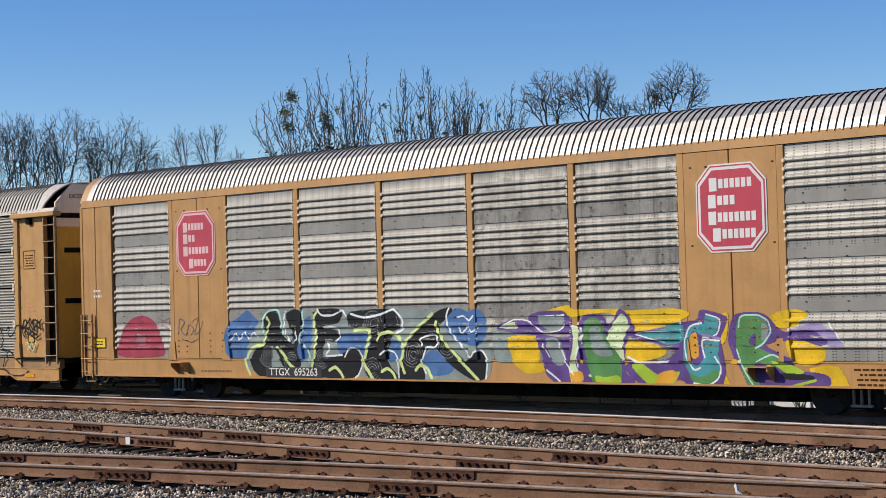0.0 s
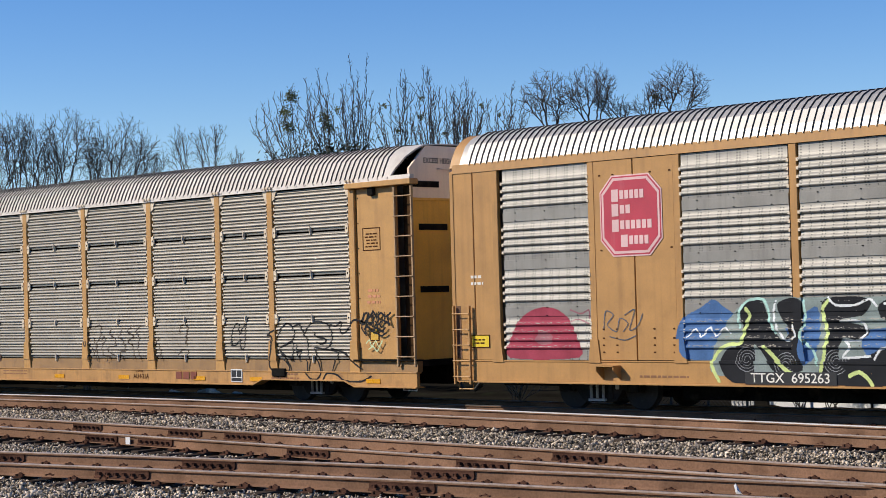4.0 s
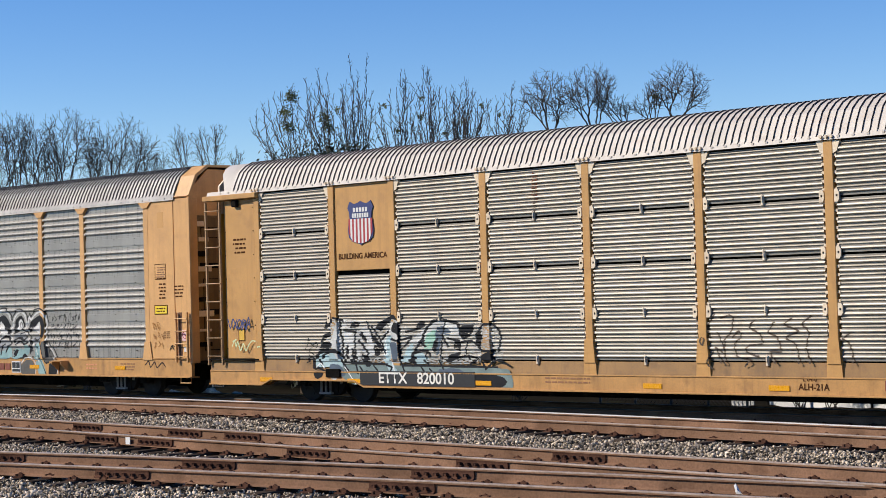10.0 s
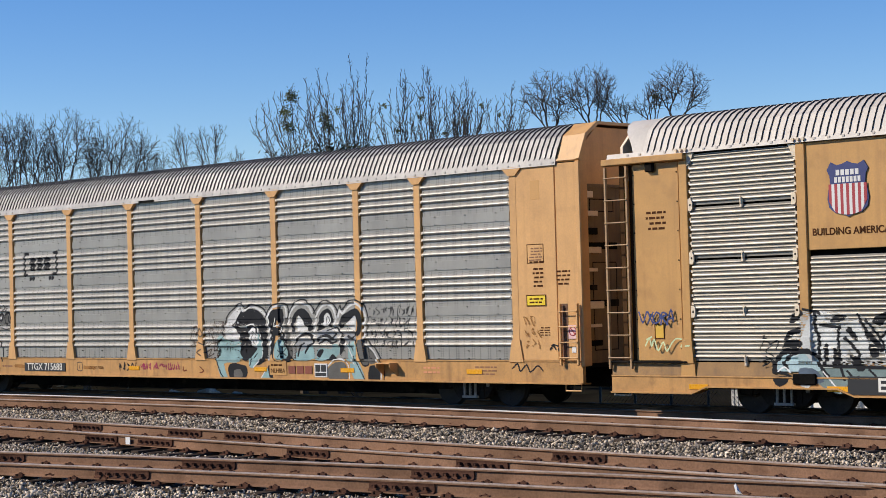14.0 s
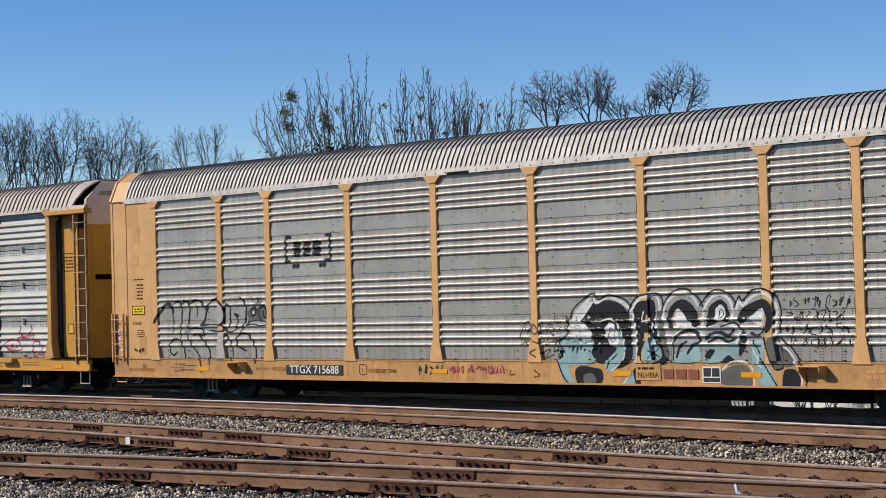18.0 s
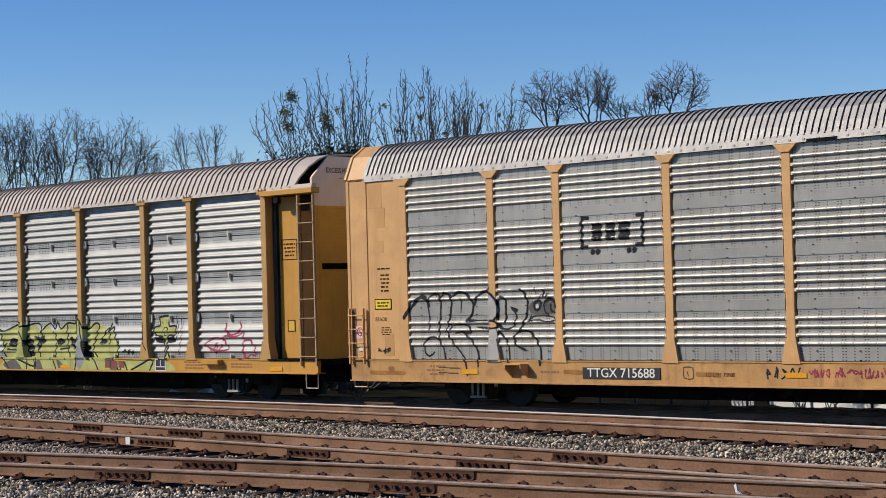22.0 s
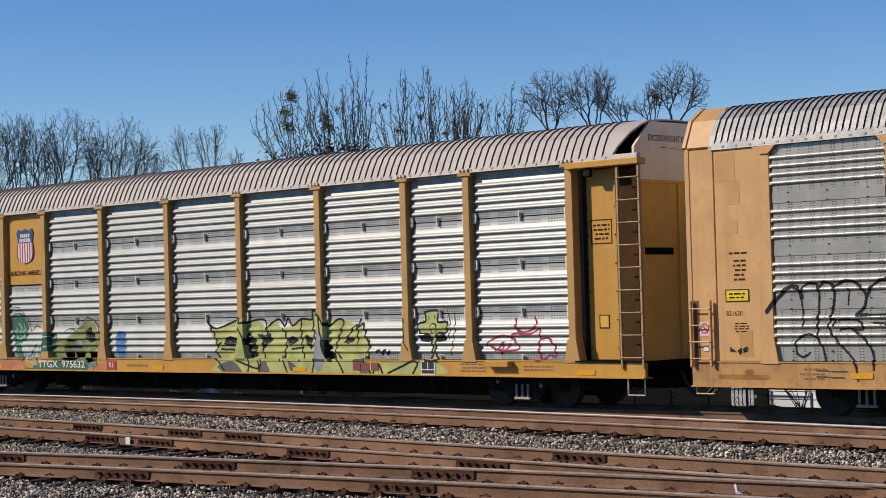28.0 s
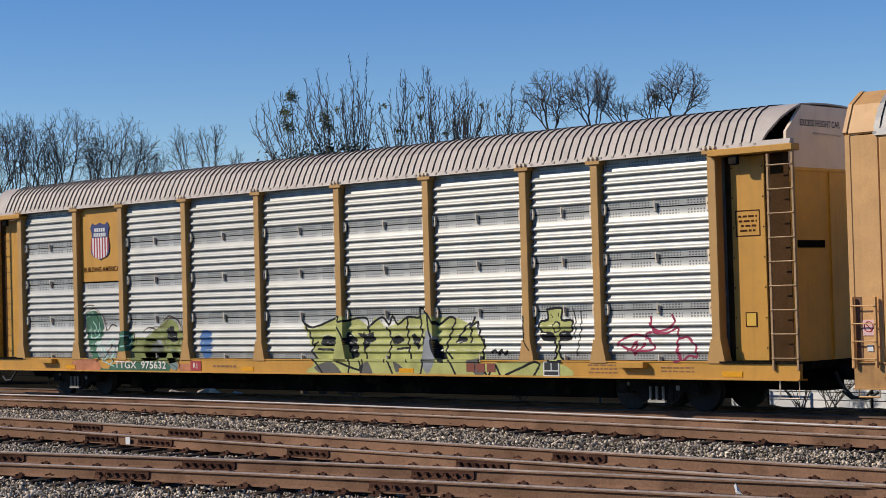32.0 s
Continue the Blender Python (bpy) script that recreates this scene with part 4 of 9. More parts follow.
        plate(c, "white_placard", x + 0.06, z - 0.36, 0.12, 0.12, WHITE_PAINT, -1.556, "small white placard")
    part("eave_slot", Build().box(-1.2, -0.55, -1.592, -1.57, 5.03, 5.08), BLACK_STEEL, c)
    stencil(c, 13.16, 2.72, 0.40, 0.34, 4, BROWN_INK, y=-1.551, seed=61)
    stencil(c, 12.62, 1.62, 0.30, 0.20, 4, BROWN_INK, y=-1.551, seed=62)
    stencil(c, -12.45, 1.66, 0.34, 0.20, 4, BROWN_INK, y=-1.551, seed=63)
    stencil(c, 10.9, 0.80, 0.7, 0.22, 3, seed=64)
    stencil(c, 9.3, 0.80, 0.5, 0.20, 2, FADED_RED, seed=65)
    # last car
    lettering("TTGX  975632", 0.26, CREAM, d, pose(-6.45, -1.570, 0.84, 90, 0, 0), "pale stencilled car number", 1.38, 0.003)
    plate(d, "red_patch", -4.13, 0.84, 0.42, 0.24, STRIPE_RED, -1.560)
    lettering("R1", 0.2, CREAM, d, pose(-4.13, -1.572, 0.84, 90, 0, 0))
    reflectors(d, (-2.11, 12.2, -9.6, 3.4), 0.78)
    label_square(d, 7.67, 0.85)
    logo_bars(d, 5.67, 0.86)
    outline_box(d, 12.44, 3.62, 0.56, 0.50, -1.256, BROWN_INK)
    stencil(d, 12.44, 3.62, 0.42, 0.36, 4, BROWN_INK, y=-1.256, seed=31)
    plate(d, "yellow_plate", 12.46, 1.80, 0.22, 0.24, PLATE_GOLD, -1.252, edge=BROWN_INK)
    stencil(d, 10.9, 0.86, 0.8, 0.14, 2, seed=33)
    stencil(d, 9.0, 0.86, 0.9, 0.22, 3, seed=34)
    stencil(d, -3.0, 0.84, 0.9, 0.12, 1, seed=35)
    for x in (9.85, -10.6):
        part("lifting_bracket", Build().box(x - 0.34, x + 0.34, -1.72, -1.54, 0.88, 1.0, 0.01), YELLOW_D, d)
    


# ---- sprayed lettering ----
SPRAY = {}
for key, colour in dict(chalk=(0.46, 0.435, 0.40), blue=(0.08, 0.17, 0.36), sage=(0.26, 0.31, 0.29), black=(0.022, 0.023, 0.026), grey=(0.30, 0.31, 0.32), lime=(0.62, 0.72, 0.28), white=(0.78, 0.79, 0.78), mint=(0.45, 0.70, 0.62),
                        yellow=(0.78, 0.49, 0.03), purple=(0.13, 0.075, 0.24), lilac=(0.33, 0.26, 0.46), pale=(0.62, 0.72, 0.42), leaf=(0.10, 0.26, 0.09), limeleaf=(0.36, 0.52, 0.05), gold=(0.72, 0.36, 0.05),
                        teal=(0.07, 0.30, 0.33), crimson=(0.36, 0.06, 0.09), greyred=(0.34, 0.14, 0.16), slate=(0.11, 0.14, 0.18), ice=(0.42, 0.55, 0.57), ghost=(0.60, 0.60, 0.57), haze=(0.50, 0.50, 0.47), tealgrey=(0.20, 0.26, 0.25),
                        seafoam=(0.32, 0.52, 0.42), umber=(0.10, 0.075, 0.06), teal2=(0.27, 0.41, 0.41), bone=(0.68, 0.67, 0.64), smoke=(0.13, 0.125, 0.115), straw=(0.46, 0.46, 0.17), wine=(0.34, 0.05, 0.10),
                        green=(0.07, 0.17, 0.11), mossy=(0.24, 0.26, 0.10), salmon=(0.55, 0.22, 0.12), navy=(0.06, 0.08, 0.2), brown=(0.2, 0.06, 0.03), rusty=(0.36, 0.17, 0.055)).items():
    SPRAY[key] = surface("spray_" + key, colour, 0.78, vary=0.2, fine=40, coarse=2.5, bump=0.03)
SHADES = list(SPRAY)
FRONTS = {}


class Mural:
    """Paint sprayed on a car's side. It follows ribs, posts and sill, and hides nothing else."""

    def __init__(self, car):
        self.car = car
        self.ops = []
        self.thick = 1.0
        self.worn = 1.0

    @staticmethod
    def smooth(pts, closed):
        n = len(pts)
        if n < 3:
            return np.array(pts, float)
        p = np.array(pts, float)
        out = []
        for i in range(n if closed else n - 1):
            a, b, c, d = (p[(i + k) % n] if closed else p[min(max(i + k, 0), n - 1)] for k in (-1, 0, 1, 2))
            for u in (0, 0.25, 0.5, 0.75):
                out.append(0.5 * (2 * b + (c - a) * u * 0.8 + (2 * a - 5 * b + 4 * c - d) * u * u * 0.8 + (3 * b - a - 3 * c + d) * u ** 3 * 0.8 + (0.2 * (c - b)) * 2 * u))
        if not closed:
            out.append(p[-1])
        return np.array(out)

    def fill(self, shade, pts):
        self.ops.append((shade, 0.0, self.smooth(pts, True)))

    def stroke(self, shade, width, pts):
        self.ops.append((shade, width * self.thick, self.smooth(pts, False)))

    def scribble(self, shade, width, x0, x1, z0, z1, rows, seed):
        """Rows of loose looping marks that cannot be read."""
        rng = random.Random(seed)
        tall = (z1 - z0) / rows
        for k in range(rows):
            x = x0 + rng.uniform(0, 0.1) * (x1 - x0)
            mid = z1 - (k + 0.5) * tall
            while x < x1 - tall * 0.3:
                wide = tall * rng.uniform(0.4, 0.75)
                pts = [(x + wide * (0.5 + rng.uniform(-0.5, 0.5)), mid + tall * rng.uniform(-0.45, 0.45)) for q in range(rng.randint(4, 6))]
                self.stroke(shade, width, pts)
                x += wide * rng.uniform(0.9, 1.25)

    def ring(self, shade, width, x, z, r):
        self.ops.append((shade, width, np.array([(x + r * math.cos(a), z + r * 0.9 * math.sin(a)) for a in np.linspace(0.1, 5.6, 16)])))

    def apply(self, label):
        car, kind, posts, half, foot, proud, outline = FRONTS[self.car]
        if kind == "D":
            for o in self.ops:
                o[2][:, 0] -= 0.10
        every = np.concatenate([o[2] for o in self.ops])
        x0, x1 = every[:, 0].min() - 0.05, every[:, 0].max() + 0.05
        z0, z1 = max(every[:, 1].min() - 0.05, (0.585, 0.445, 0.57, 0.705)["ABCD".index(kind)]), every[:, 1].max() + 0.05
        xs = np.arange(x0, x1, 0.011)
        low = 1.03
        zs = [z0]
        marks = sorted({round(z, 3) for z in outline[1]} | {low, low - 0.004, z1})
        for m in marks:
            if m <= zs[-1] + 1e-4 or m > z1:
                continue
            k = max(int(math.ceil((m - zs[-1]) / 0.0125)), 1)
            a = zs[-1]
            zs += [a + (m - a) * (i + 1) / k for i in range(k)]
        zs = np.array(zs)
        cx, cz = (xs[1:] + xs[:-1]) / 2, (zs[1:] + zs[:-1]) / 2
        grid = np.full((len(cx), len(cz)), -1, int)
        gx, gz = np.meshgrid(cx, cz, indexing="ij")
        line = np.zeros(grid.shape, bool)
        for shade, width, pts in self.ops:
            pad = width / 2 + 0.03
            i0, i1 = np.searchsorted(cx, [pts[:, 0].min() - pad, pts[:, 0].max() + pad])
            j0, j1 = np.searchsorted(cz, [pts[:, 1].min() - pad, pts[:, 1].max() + pad])
            if i1 <= i0 or j1 <= j0:
                continue
            X, Z = gx[i0:i1, j0:j1], gz[i0:i1, j0:j1]
            hit = np.zeros(X.shape, bool)
            if width == 0:
                for (ax, az), (bx, bz) in zip(pts, np.roll(pts, -1, 0)):
                    if az != bz:
                        hit ^= ((az > Z) != (bz > Z)) & (X < (bx - ax) * (Z - az) / (bz - az) + ax)
            else:
                for (ax, az), (bx, bz) in zip(pts, pts[1:]):
                    q = (bx - ax) ** 2 + (bz - az) ** 2 + 1e-9
                    u = np.clip(((X - ax) * (bx - ax) + (Z - az) * (bz - az)) / q, 0, 1)
                    hit |= (X - ax - u * (bx - ax)) ** 2 + (Z - az - u * (bz - az)) ** 2 < (width / 2) ** 2
            grid[i0:i1, j0:j1][hit] = SHADES.index(shade)
            line[i0:i1, j0:j1][hit] = width > 0
        # thin paint: bare dashes on rib crests stand for highlights and wear, edges ragged
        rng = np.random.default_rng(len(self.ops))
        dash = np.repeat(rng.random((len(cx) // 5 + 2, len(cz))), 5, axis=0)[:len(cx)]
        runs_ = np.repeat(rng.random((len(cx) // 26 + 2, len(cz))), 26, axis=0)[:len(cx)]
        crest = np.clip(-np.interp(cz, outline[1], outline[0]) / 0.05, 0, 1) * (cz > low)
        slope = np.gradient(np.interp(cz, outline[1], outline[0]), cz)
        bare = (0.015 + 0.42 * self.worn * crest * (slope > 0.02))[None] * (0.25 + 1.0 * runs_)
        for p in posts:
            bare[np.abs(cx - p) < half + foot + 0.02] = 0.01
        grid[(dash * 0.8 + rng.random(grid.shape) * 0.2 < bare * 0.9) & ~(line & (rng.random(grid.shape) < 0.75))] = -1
        grid[(grid == SHADES.index("haze")) & (dash > 0.52)] = -1
        edge = np.zeros(grid.shape, bool)
        edge[1:] |= grid[1:] != grid[:-1]
        shifted = np.roll(grid, 1, axis=0)
        swap = edge & (rng.random(grid.shape) < 0.12)
        grid[swap] = shifted[swap]
        # the surface under the paint
        depth = np.interp(zs, outline[1], outline[0])
        front = np.tile(-1.55 + proud + depth, (len(xs), 1))
        front[:, zs < low - 0.002] = -1.572
        front[:, zs < 0.975] = -1.552
        for p in posts:
            for j, z in enumerate(zs):
                if z >= low - 0.002:
                    w = half + (foot * max(0.0, (1.45 - z) / 0.47) if foot and z < 1.45 else 0.0)
                    near = np.abs(xs - p) < w + 0.012
                    front[near, j] = np.minimum(front[near, j], -1.578 if foot and z < 1.47 else -1.553)
        for a, b in ((q[0], q[1]) for q in FLAT.get(self.car, [])):
            front[np.ix_((xs > a) & (xs < b), zs >= low - 0.002)] = -1.556
        front -= 0.003
        used = np.argwhere(grid >= 0)
        if not len(used):
            return
        index = -np.ones(front.shape, int)
        corners = {}
        faces, slots, verts = [], [], []
        shades = sorted(set(grid[grid >= 0].tolist()))
        slot_of = {s: i for i, s in enumerate(shades)}
        for i, j in used.tolist():
            q = []
            for a, b in ((i, j), (i + 1, j), (i + 1, j + 1), (i, j + 1)):
                if index[a, b] < 0:
                    index[a, b] = len(verts)
                    verts.append((xs[a], front[a, b], zs[b]))
                q.append(int(index[a, b]))
            faces.append(q)
            slots.append(slot_of[grid[i, j]])
        b = Build()
        b.v, b.f, b.m = verts, faces, slots
        part("graffiti", b, [SPRAY[SHADES[s]] for s in shades], car, label)


FLAT = {"a": [(-9.65, -7.6), (6.5, 8.7)], "b": [(11.9, 13.25), (-13.2, -12.0)], "c": [(-13.7, -11.8), (11.8, 13.7)], "d": []}


def build_murals():
    g = Mural('a')
    g.thick = 1.45
    g.fill('blue', [(-7.68, 1.51), (-7.51, 1.85), (-7.07, 2.05), (-6.80, 2.20), (-6.53, 2.05), (-6.22, 1.84), (-6.02, 1.50), (-6.14, 1.16), (-6.67, 1.06), (-7.43, 1.06), (-7.64, 1.30)])
    g.fill('sage', [(-6.66, 1.50), (-5.99, 2.15), (-4.16, 2.19), (-1.68, 2.16), (-0.43, 2.12), (0.26, 2.15), (1.10, 1.95), (1.21, 1.47), (1.14, 0.60), (-1.56, 0.62), (-4.21, 0.67), (-6.69, 0.75), (-6.84, 1.09)])
    g.fill('blue', [(-5.14, 1.70), (-4.77, 1.89), (-4.46, 2.02), (-4.42, 1.49), (-4.60, 1.07), (-4.84, 0.96), (-5.07, 1.36)])
    g.fill('blue', [(-3.47, 1.59), (-2.44, 1.61), (-2.36, 1.33), (-2.65, 1.13), (-3.41, 1.10), (-3.56, 1.36)])
    g.fill('blue', [(-2.19, 1.33), (-1.71, 1.48), (-1.32, 1.33), (-1.36, 1.08), (-1.73, 0.98), (-2.13, 1.10)])
    g.fill('blue', [(-0.79, 0.98), (-0.50, 1.25), (-0.12, 1.11), (0.21, 0.86), (0.03, 0.71), (-0.49, 0.68)])
    g.fill('blue', [(-0.06, 1.78), (0.09, 2.06), (0.40, 2.14), (0.63, 2.05), (0.90, 2.12), (1.13, 1.95), (1.18, 1.59), (0.94, 1.33), (0.49, 1.37), (0.10, 1.53)])
    g.fill('black', [(-6.43, 0.65), (-6.33, 1.16), (-6.10, 1.61), (-6.19, 1.93), (-5.99, 2.16), (-5.70, 2.19), (-5.58, 1.97), (-5.47, 1.63), (-5.19, 1.41), (-5.10, 1.63), (-5.28, 1.87), (-5.33, 2.09), (-5.08, 2.19), (-4.80, 2.13), (-4.78, 1.69), (-4.91, 1.23), (-4.81, 0.86), (-5.38, 0.80), (-5.66, 1.12), (-5.86, 1.34), (-5.88, 0.82), (-6.01, 0.63)])
    g.fill('black', [(-6.56, 0.75), (-6.67, 1.02), (-6.49, 1.25), (-6.20, 1.28), (-6.04, 1.09), (-6.13, 0.82), (-6.37, 0.66)])
    g.fill('black', [(-4.51, 0.67), (-4.26, 1.49), (-4.38, 1.99), (-4.24, 2.18), (-3.53, 2.18), (-3.34, 2.06), (-3.54, 1.85), (-3.97, 1.78), (-3.39, 1.62), (-3.56, 1.41), (-3.95, 1.44), (-4.04, 1.07), (-3.41, 1.15), (-3.18, 1.27), (-2.87, 1.25), (-2.71, 0.97), (-2.94, 0.61), (-4.22, 0.60)])
    g.fill('black', [(-3.16, 1.81), (-3.07, 2.11), (-1.68, 2.15), (-1.47, 1.98), (-1.44, 1.73), (-1.70, 1.61), (-1.84, 0.97), (-1.52, 0.60), (-2.48, 0.59), (-2.66, 0.95), (-2.41, 1.46), (-2.63, 1.68)])
    g.fill('black', [(-1.49, 0.57), (-1.36, 1.20), (-1.13, 1.54), (-0.71, 1.85), (-0.26, 2.09), (0.06, 2.16), (0.19, 2.09), (-0.06, 1.90), (-0.24, 1.70), (0.06, 1.33), (0.56, 0.99), (0.77, 1.18), (1.00, 1.20), (1.16, 0.99), (1.13, 0.65), (0.79, 0.58), (0.21, 0.84), (-0.29, 1.20), (-0.53, 1.33), (-0.79, 0.98), (-0.70, 0.58)])
    g.ring('grey', 0.012, -6.04, 1.06, 0.07)
    g.ring('grey', 0.012, -6.04, 1.06, 0.13)
    g.ring('grey', 0.012, -6.04, 1.06, 0.19)
    g.ring('grey', 0.012, -6.04, 1.06, 0.25)
    g.ring('grey', 0.012, -5.17, 0.96, 0.07)
    g.ring('grey', 0.012, -5.17, 0.96, 0.13)
    g.ring('grey', 0.012, -5.17, 0.96, 0.19)
    g.ring('grey', 0.012, -5.17, 0.96, 0.25)
    g.ring('grey', 0.012, -4.10, 1.02, 0.07)
    g.ring('grey', 0.012, -4.10, 1.02, 0.13)
    g.ring('grey', 0.012, -4.10, 1.02, 0.19)
    g.ring('grey', 0.012, -4.10, 1.02, 0.25)
    g.ring('grey', 0.012, -2.34, 1.84, 0.09)
    g.ring('grey', 0.012, -2.34, 1.84, 0.16)
    g.ring('grey', 0.012, -2.34, 1.84, 0.23)
    g.ring('grey', 0.012, -2.34, 1.84, 0.31)
    g.ring('grey', 0.012, -2.38, 0.78, 0.09)
    g.ring('grey', 0.012, -2.38, 0.78, 0.16)
    g.ring('grey', 0.012, -2.38, 0.78, 0.23)
    g.ring('grey', 0.012, -2.38, 0.78, 0.31)
    g.ring('grey', 0.012, -1.07, 1.13, 0.09)
    g.ring('grey', 0.012, -1.07, 1.13, 0.16)
    g.ring('grey', 0.012, -1.07, 1.13, 0.23)
    g.ring('grey', 0.012, -1.07, 1.13, 0.31)
    g.ring('grey', 0.012, -0.03, 1.33, 0.09)
    g.ring('grey', 0.012, -0.03, 1.33, 0.16)
    g.ring('grey', 0.012, -0.03, 1.33, 0.23)
    g.ring('grey', 0.012, -0.03, 1.33, 0.31)
    g.ring('grey', 0.012, -1.27, 1.98, 0.09)
    g.ring('grey', 0.012, -1.27, 1.98, 0.16)
    g.ring('grey', 0.012, -1.27, 1.98, 0.23)
    g.ring('grey', 0.012, -1.27, 1.98, 0.31)
    g.stroke('lime', 0.05, [(-6.69, 0.65), (-6.85, 0.95), (-6.71, 1.20), (-6.45, 1.34), (-6.19, 1.36), (-6.06, 1.63), (-5.96, 1.88), (-6.04, 2.01)])
    g.stroke('lime', 0.055, [(-5.65, 1.29), (-5.41, 1.07), (-5.21, 0.89), (-5.01, 0.76)])
    g.stroke('white', 0.03, [(-5.37, 2.14), (-5.42, 1.90), (-5.35, 1.63), (-5.15, 1.41), (-4.95, 1.49), (-5.02, 1.69)])
    g.stroke('mint', 0.035, [(-6.18, 1.66), (-6.21, 1.93), (-5.99, 2.16), (-5.66, 2.18), (-5.54, 2.01), (-5.51, 1.77), (-5.39, 1.55)])
    g.stroke('mint', 0.035, [(-4.76, 2.13), (-4.73, 1.76), (-4.86, 1.49), (-4.59, 1.23), (-4.50, 0.96)])
    g.stroke('lime', 0.05, [(-4.45, 0.70), (-4.35, 1.23), (-4.26, 1.56), (-4.36, 1.95), (-4.24, 2.12)])
    g.stroke('white', 0.03, [(-4.24, 2.18), (-4.06, 2.04), (-3.67, 2.04), (-3.37, 2.14), (-3.23, 2.01)])
    g.stroke('white', 0.03, [(-3.97, 1.75), (-3.58, 1.75), (-3.43, 1.59), (-3.60, 1.41), (-3.91, 1.41), (-3.80, 1.29), (-3.96, 1.10), (-3.41, 1.12)])
    g.stroke('white', 0.03, [(-3.32, 1.07), (-3.18, 1.25), (-2.87, 1.25), (-2.69, 0.97), (-2.82, 0.69), (-2.94, 0.61)])
    g.stroke('white', 0.035, [(-3.07, 2.06), (-2.62, 1.97), (-2.05, 2.04), (-1.68, 2.14), (-1.44, 1.96), (-1.37, 1.71), (-1.56, 1.61)])
    g.stroke('lime', 0.06, [(-2.97, 1.68), (-2.63, 1.72), (-2.44, 1.64), (-2.53, 1.36), (-2.66, 0.97), (-2.48, 0.72), (-2.37, 0.59)])
    g.stroke('lime', 0.055, [(-2.19, 1.46), (-2.11, 1.58), (-1.81, 1.63), (-1.52, 1.53), (-1.39, 1.33), (-1.44, 0.98), (-1.34, 0.73)])
    g.stroke('white', 0.03, [(-2.09, 1.13), (-1.90, 1.23), (-1.68, 1.18), (-1.55, 0.98), (-1.52, 0.62)])
    g.stroke('lime', 0.05, [(-1.47, 0.98), (-1.35, 1.33), (-1.16, 1.53), (-0.80, 1.80), (-0.44, 2.02)])
    g.stroke('lime', 0.05, [(-0.35, 1.85), (-0.28, 1.65), (-0.01, 1.33), (0.42, 0.98), (0.91, 0.60)])
    g.stroke('white', 0.03, [(0.06, 2.14), (-0.02, 1.90), (0.14, 1.60), (0.43, 1.33), (0.70, 1.08), (0.80, 1.18), (1.00, 1.23), (1.18, 0.99), (1.14, 0.63)])
    g.stroke('white', 0.03, [(-0.78, 1.33), (-0.81, 1.48), (-0.59, 1.55), (-0.37, 1.57), (-0.28, 1.43), (-0.38, 1.29), (-0.60, 1.30), (-0.71, 1.20), (-0.79, 0.98), (-0.66, 0.73)])
    g.stroke('lime', 0.05, [(-0.98, 0.79), (-0.83, 0.90), (-0.62, 0.83), (-0.49, 0.63)])
    g.stroke('lime', 0.05, [(-3.82, 0.77), (-3.62, 0.84), (-3.43, 0.71), (-3.36, 0.60)])
    g.stroke('lime', 0.05, [(-2.07, 0.75), (-1.88, 0.82), (-1.70, 0.72), (-1.63, 0.60)])
    g.stroke('white', 0.025, [(0.32, 1.94), (0.51, 1.96), (0.66, 1.86), (0.80, 1.96)])
    g.stroke('white', 0.025, [(0.35, 1.72), (0.48, 1.59), (0.62, 1.74), (0.75, 1.62), (0.92, 1.71)])
    g.stroke('white', 0.022, [(-7.42, 1.48), (-7.19, 1.64), (-7.09, 1.48), (-6.86, 1.67), (-6.74, 1.50), (-6.52, 1.66), (-6.40, 1.55)])
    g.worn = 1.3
    g.apply('black, lime and blue lettering graffiti across the lower panels')
    g = Mural('a')
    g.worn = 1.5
    g.fill('sage', [(1.42, 1.71), (2.27, 1.64), (2.50, 1.47), (1.93, 0.99), (1.40, 1.05)])
    g.fill('yellow', [(1.79, 1.49), (2.35, 1.54), (2.63, 1.47), (2.67, 1.00), (2.87, 0.82), (2.32, 0.74), (1.93, 0.99)])
    g.fill('yellow', [(2.92, 2.05), (3.46, 2.15), (3.68, 2.06), (4.79, 2.06), (5.01, 2.02), (6.20, 2.04), (6.58, 1.93), (6.19, 1.76), (5.63, 1.65), (5.09, 1.50), (4.86, 1.57), (4.64, 1.95), (4.05, 1.96), (3.60, 1.90), (3.22, 1.97)])
    g.fill('yellow', [(4.88, 1.40), (5.62, 1.36), (5.96, 1.23), (5.82, 1.10), (5.32, 1.01), (4.87, 1.10)])
    g.fill('yellow', [(7.27, 1.88), (7.47, 1.92), (7.41, 1.45), (7.22, 1.23), (7.31, 0.91), (7.50, 0.50), (7.24, 0.50), (7.13, 1.02), (7.15, 1.45)])
    g.fill('yellow', [(8.36, 1.80), (8.58, 1.94), (8.99, 1.98), (9.23, 1.89), (9.04, 1.73), (8.85, 1.65), (8.44, 1.65)])
    g.fill('yellow', [(8.78, 1.46), (9.28, 1.52), (9.57, 1.23), (9.52, 1.03), (9.13, 0.94), (8.83, 1.13)])
    g.fill('yellow', [(9.25, 0.90), (9.85, 0.93), (10.07, 0.52), (9.54, 0.52), (9.37, 0.74)])
    g.fill('lilac', [(8.85, 1.60), (9.40, 1.73), (9.76, 1.54), (9.96, 1.31), (9.75, 1.27), (9.39, 1.42), (8.97, 1.40)])
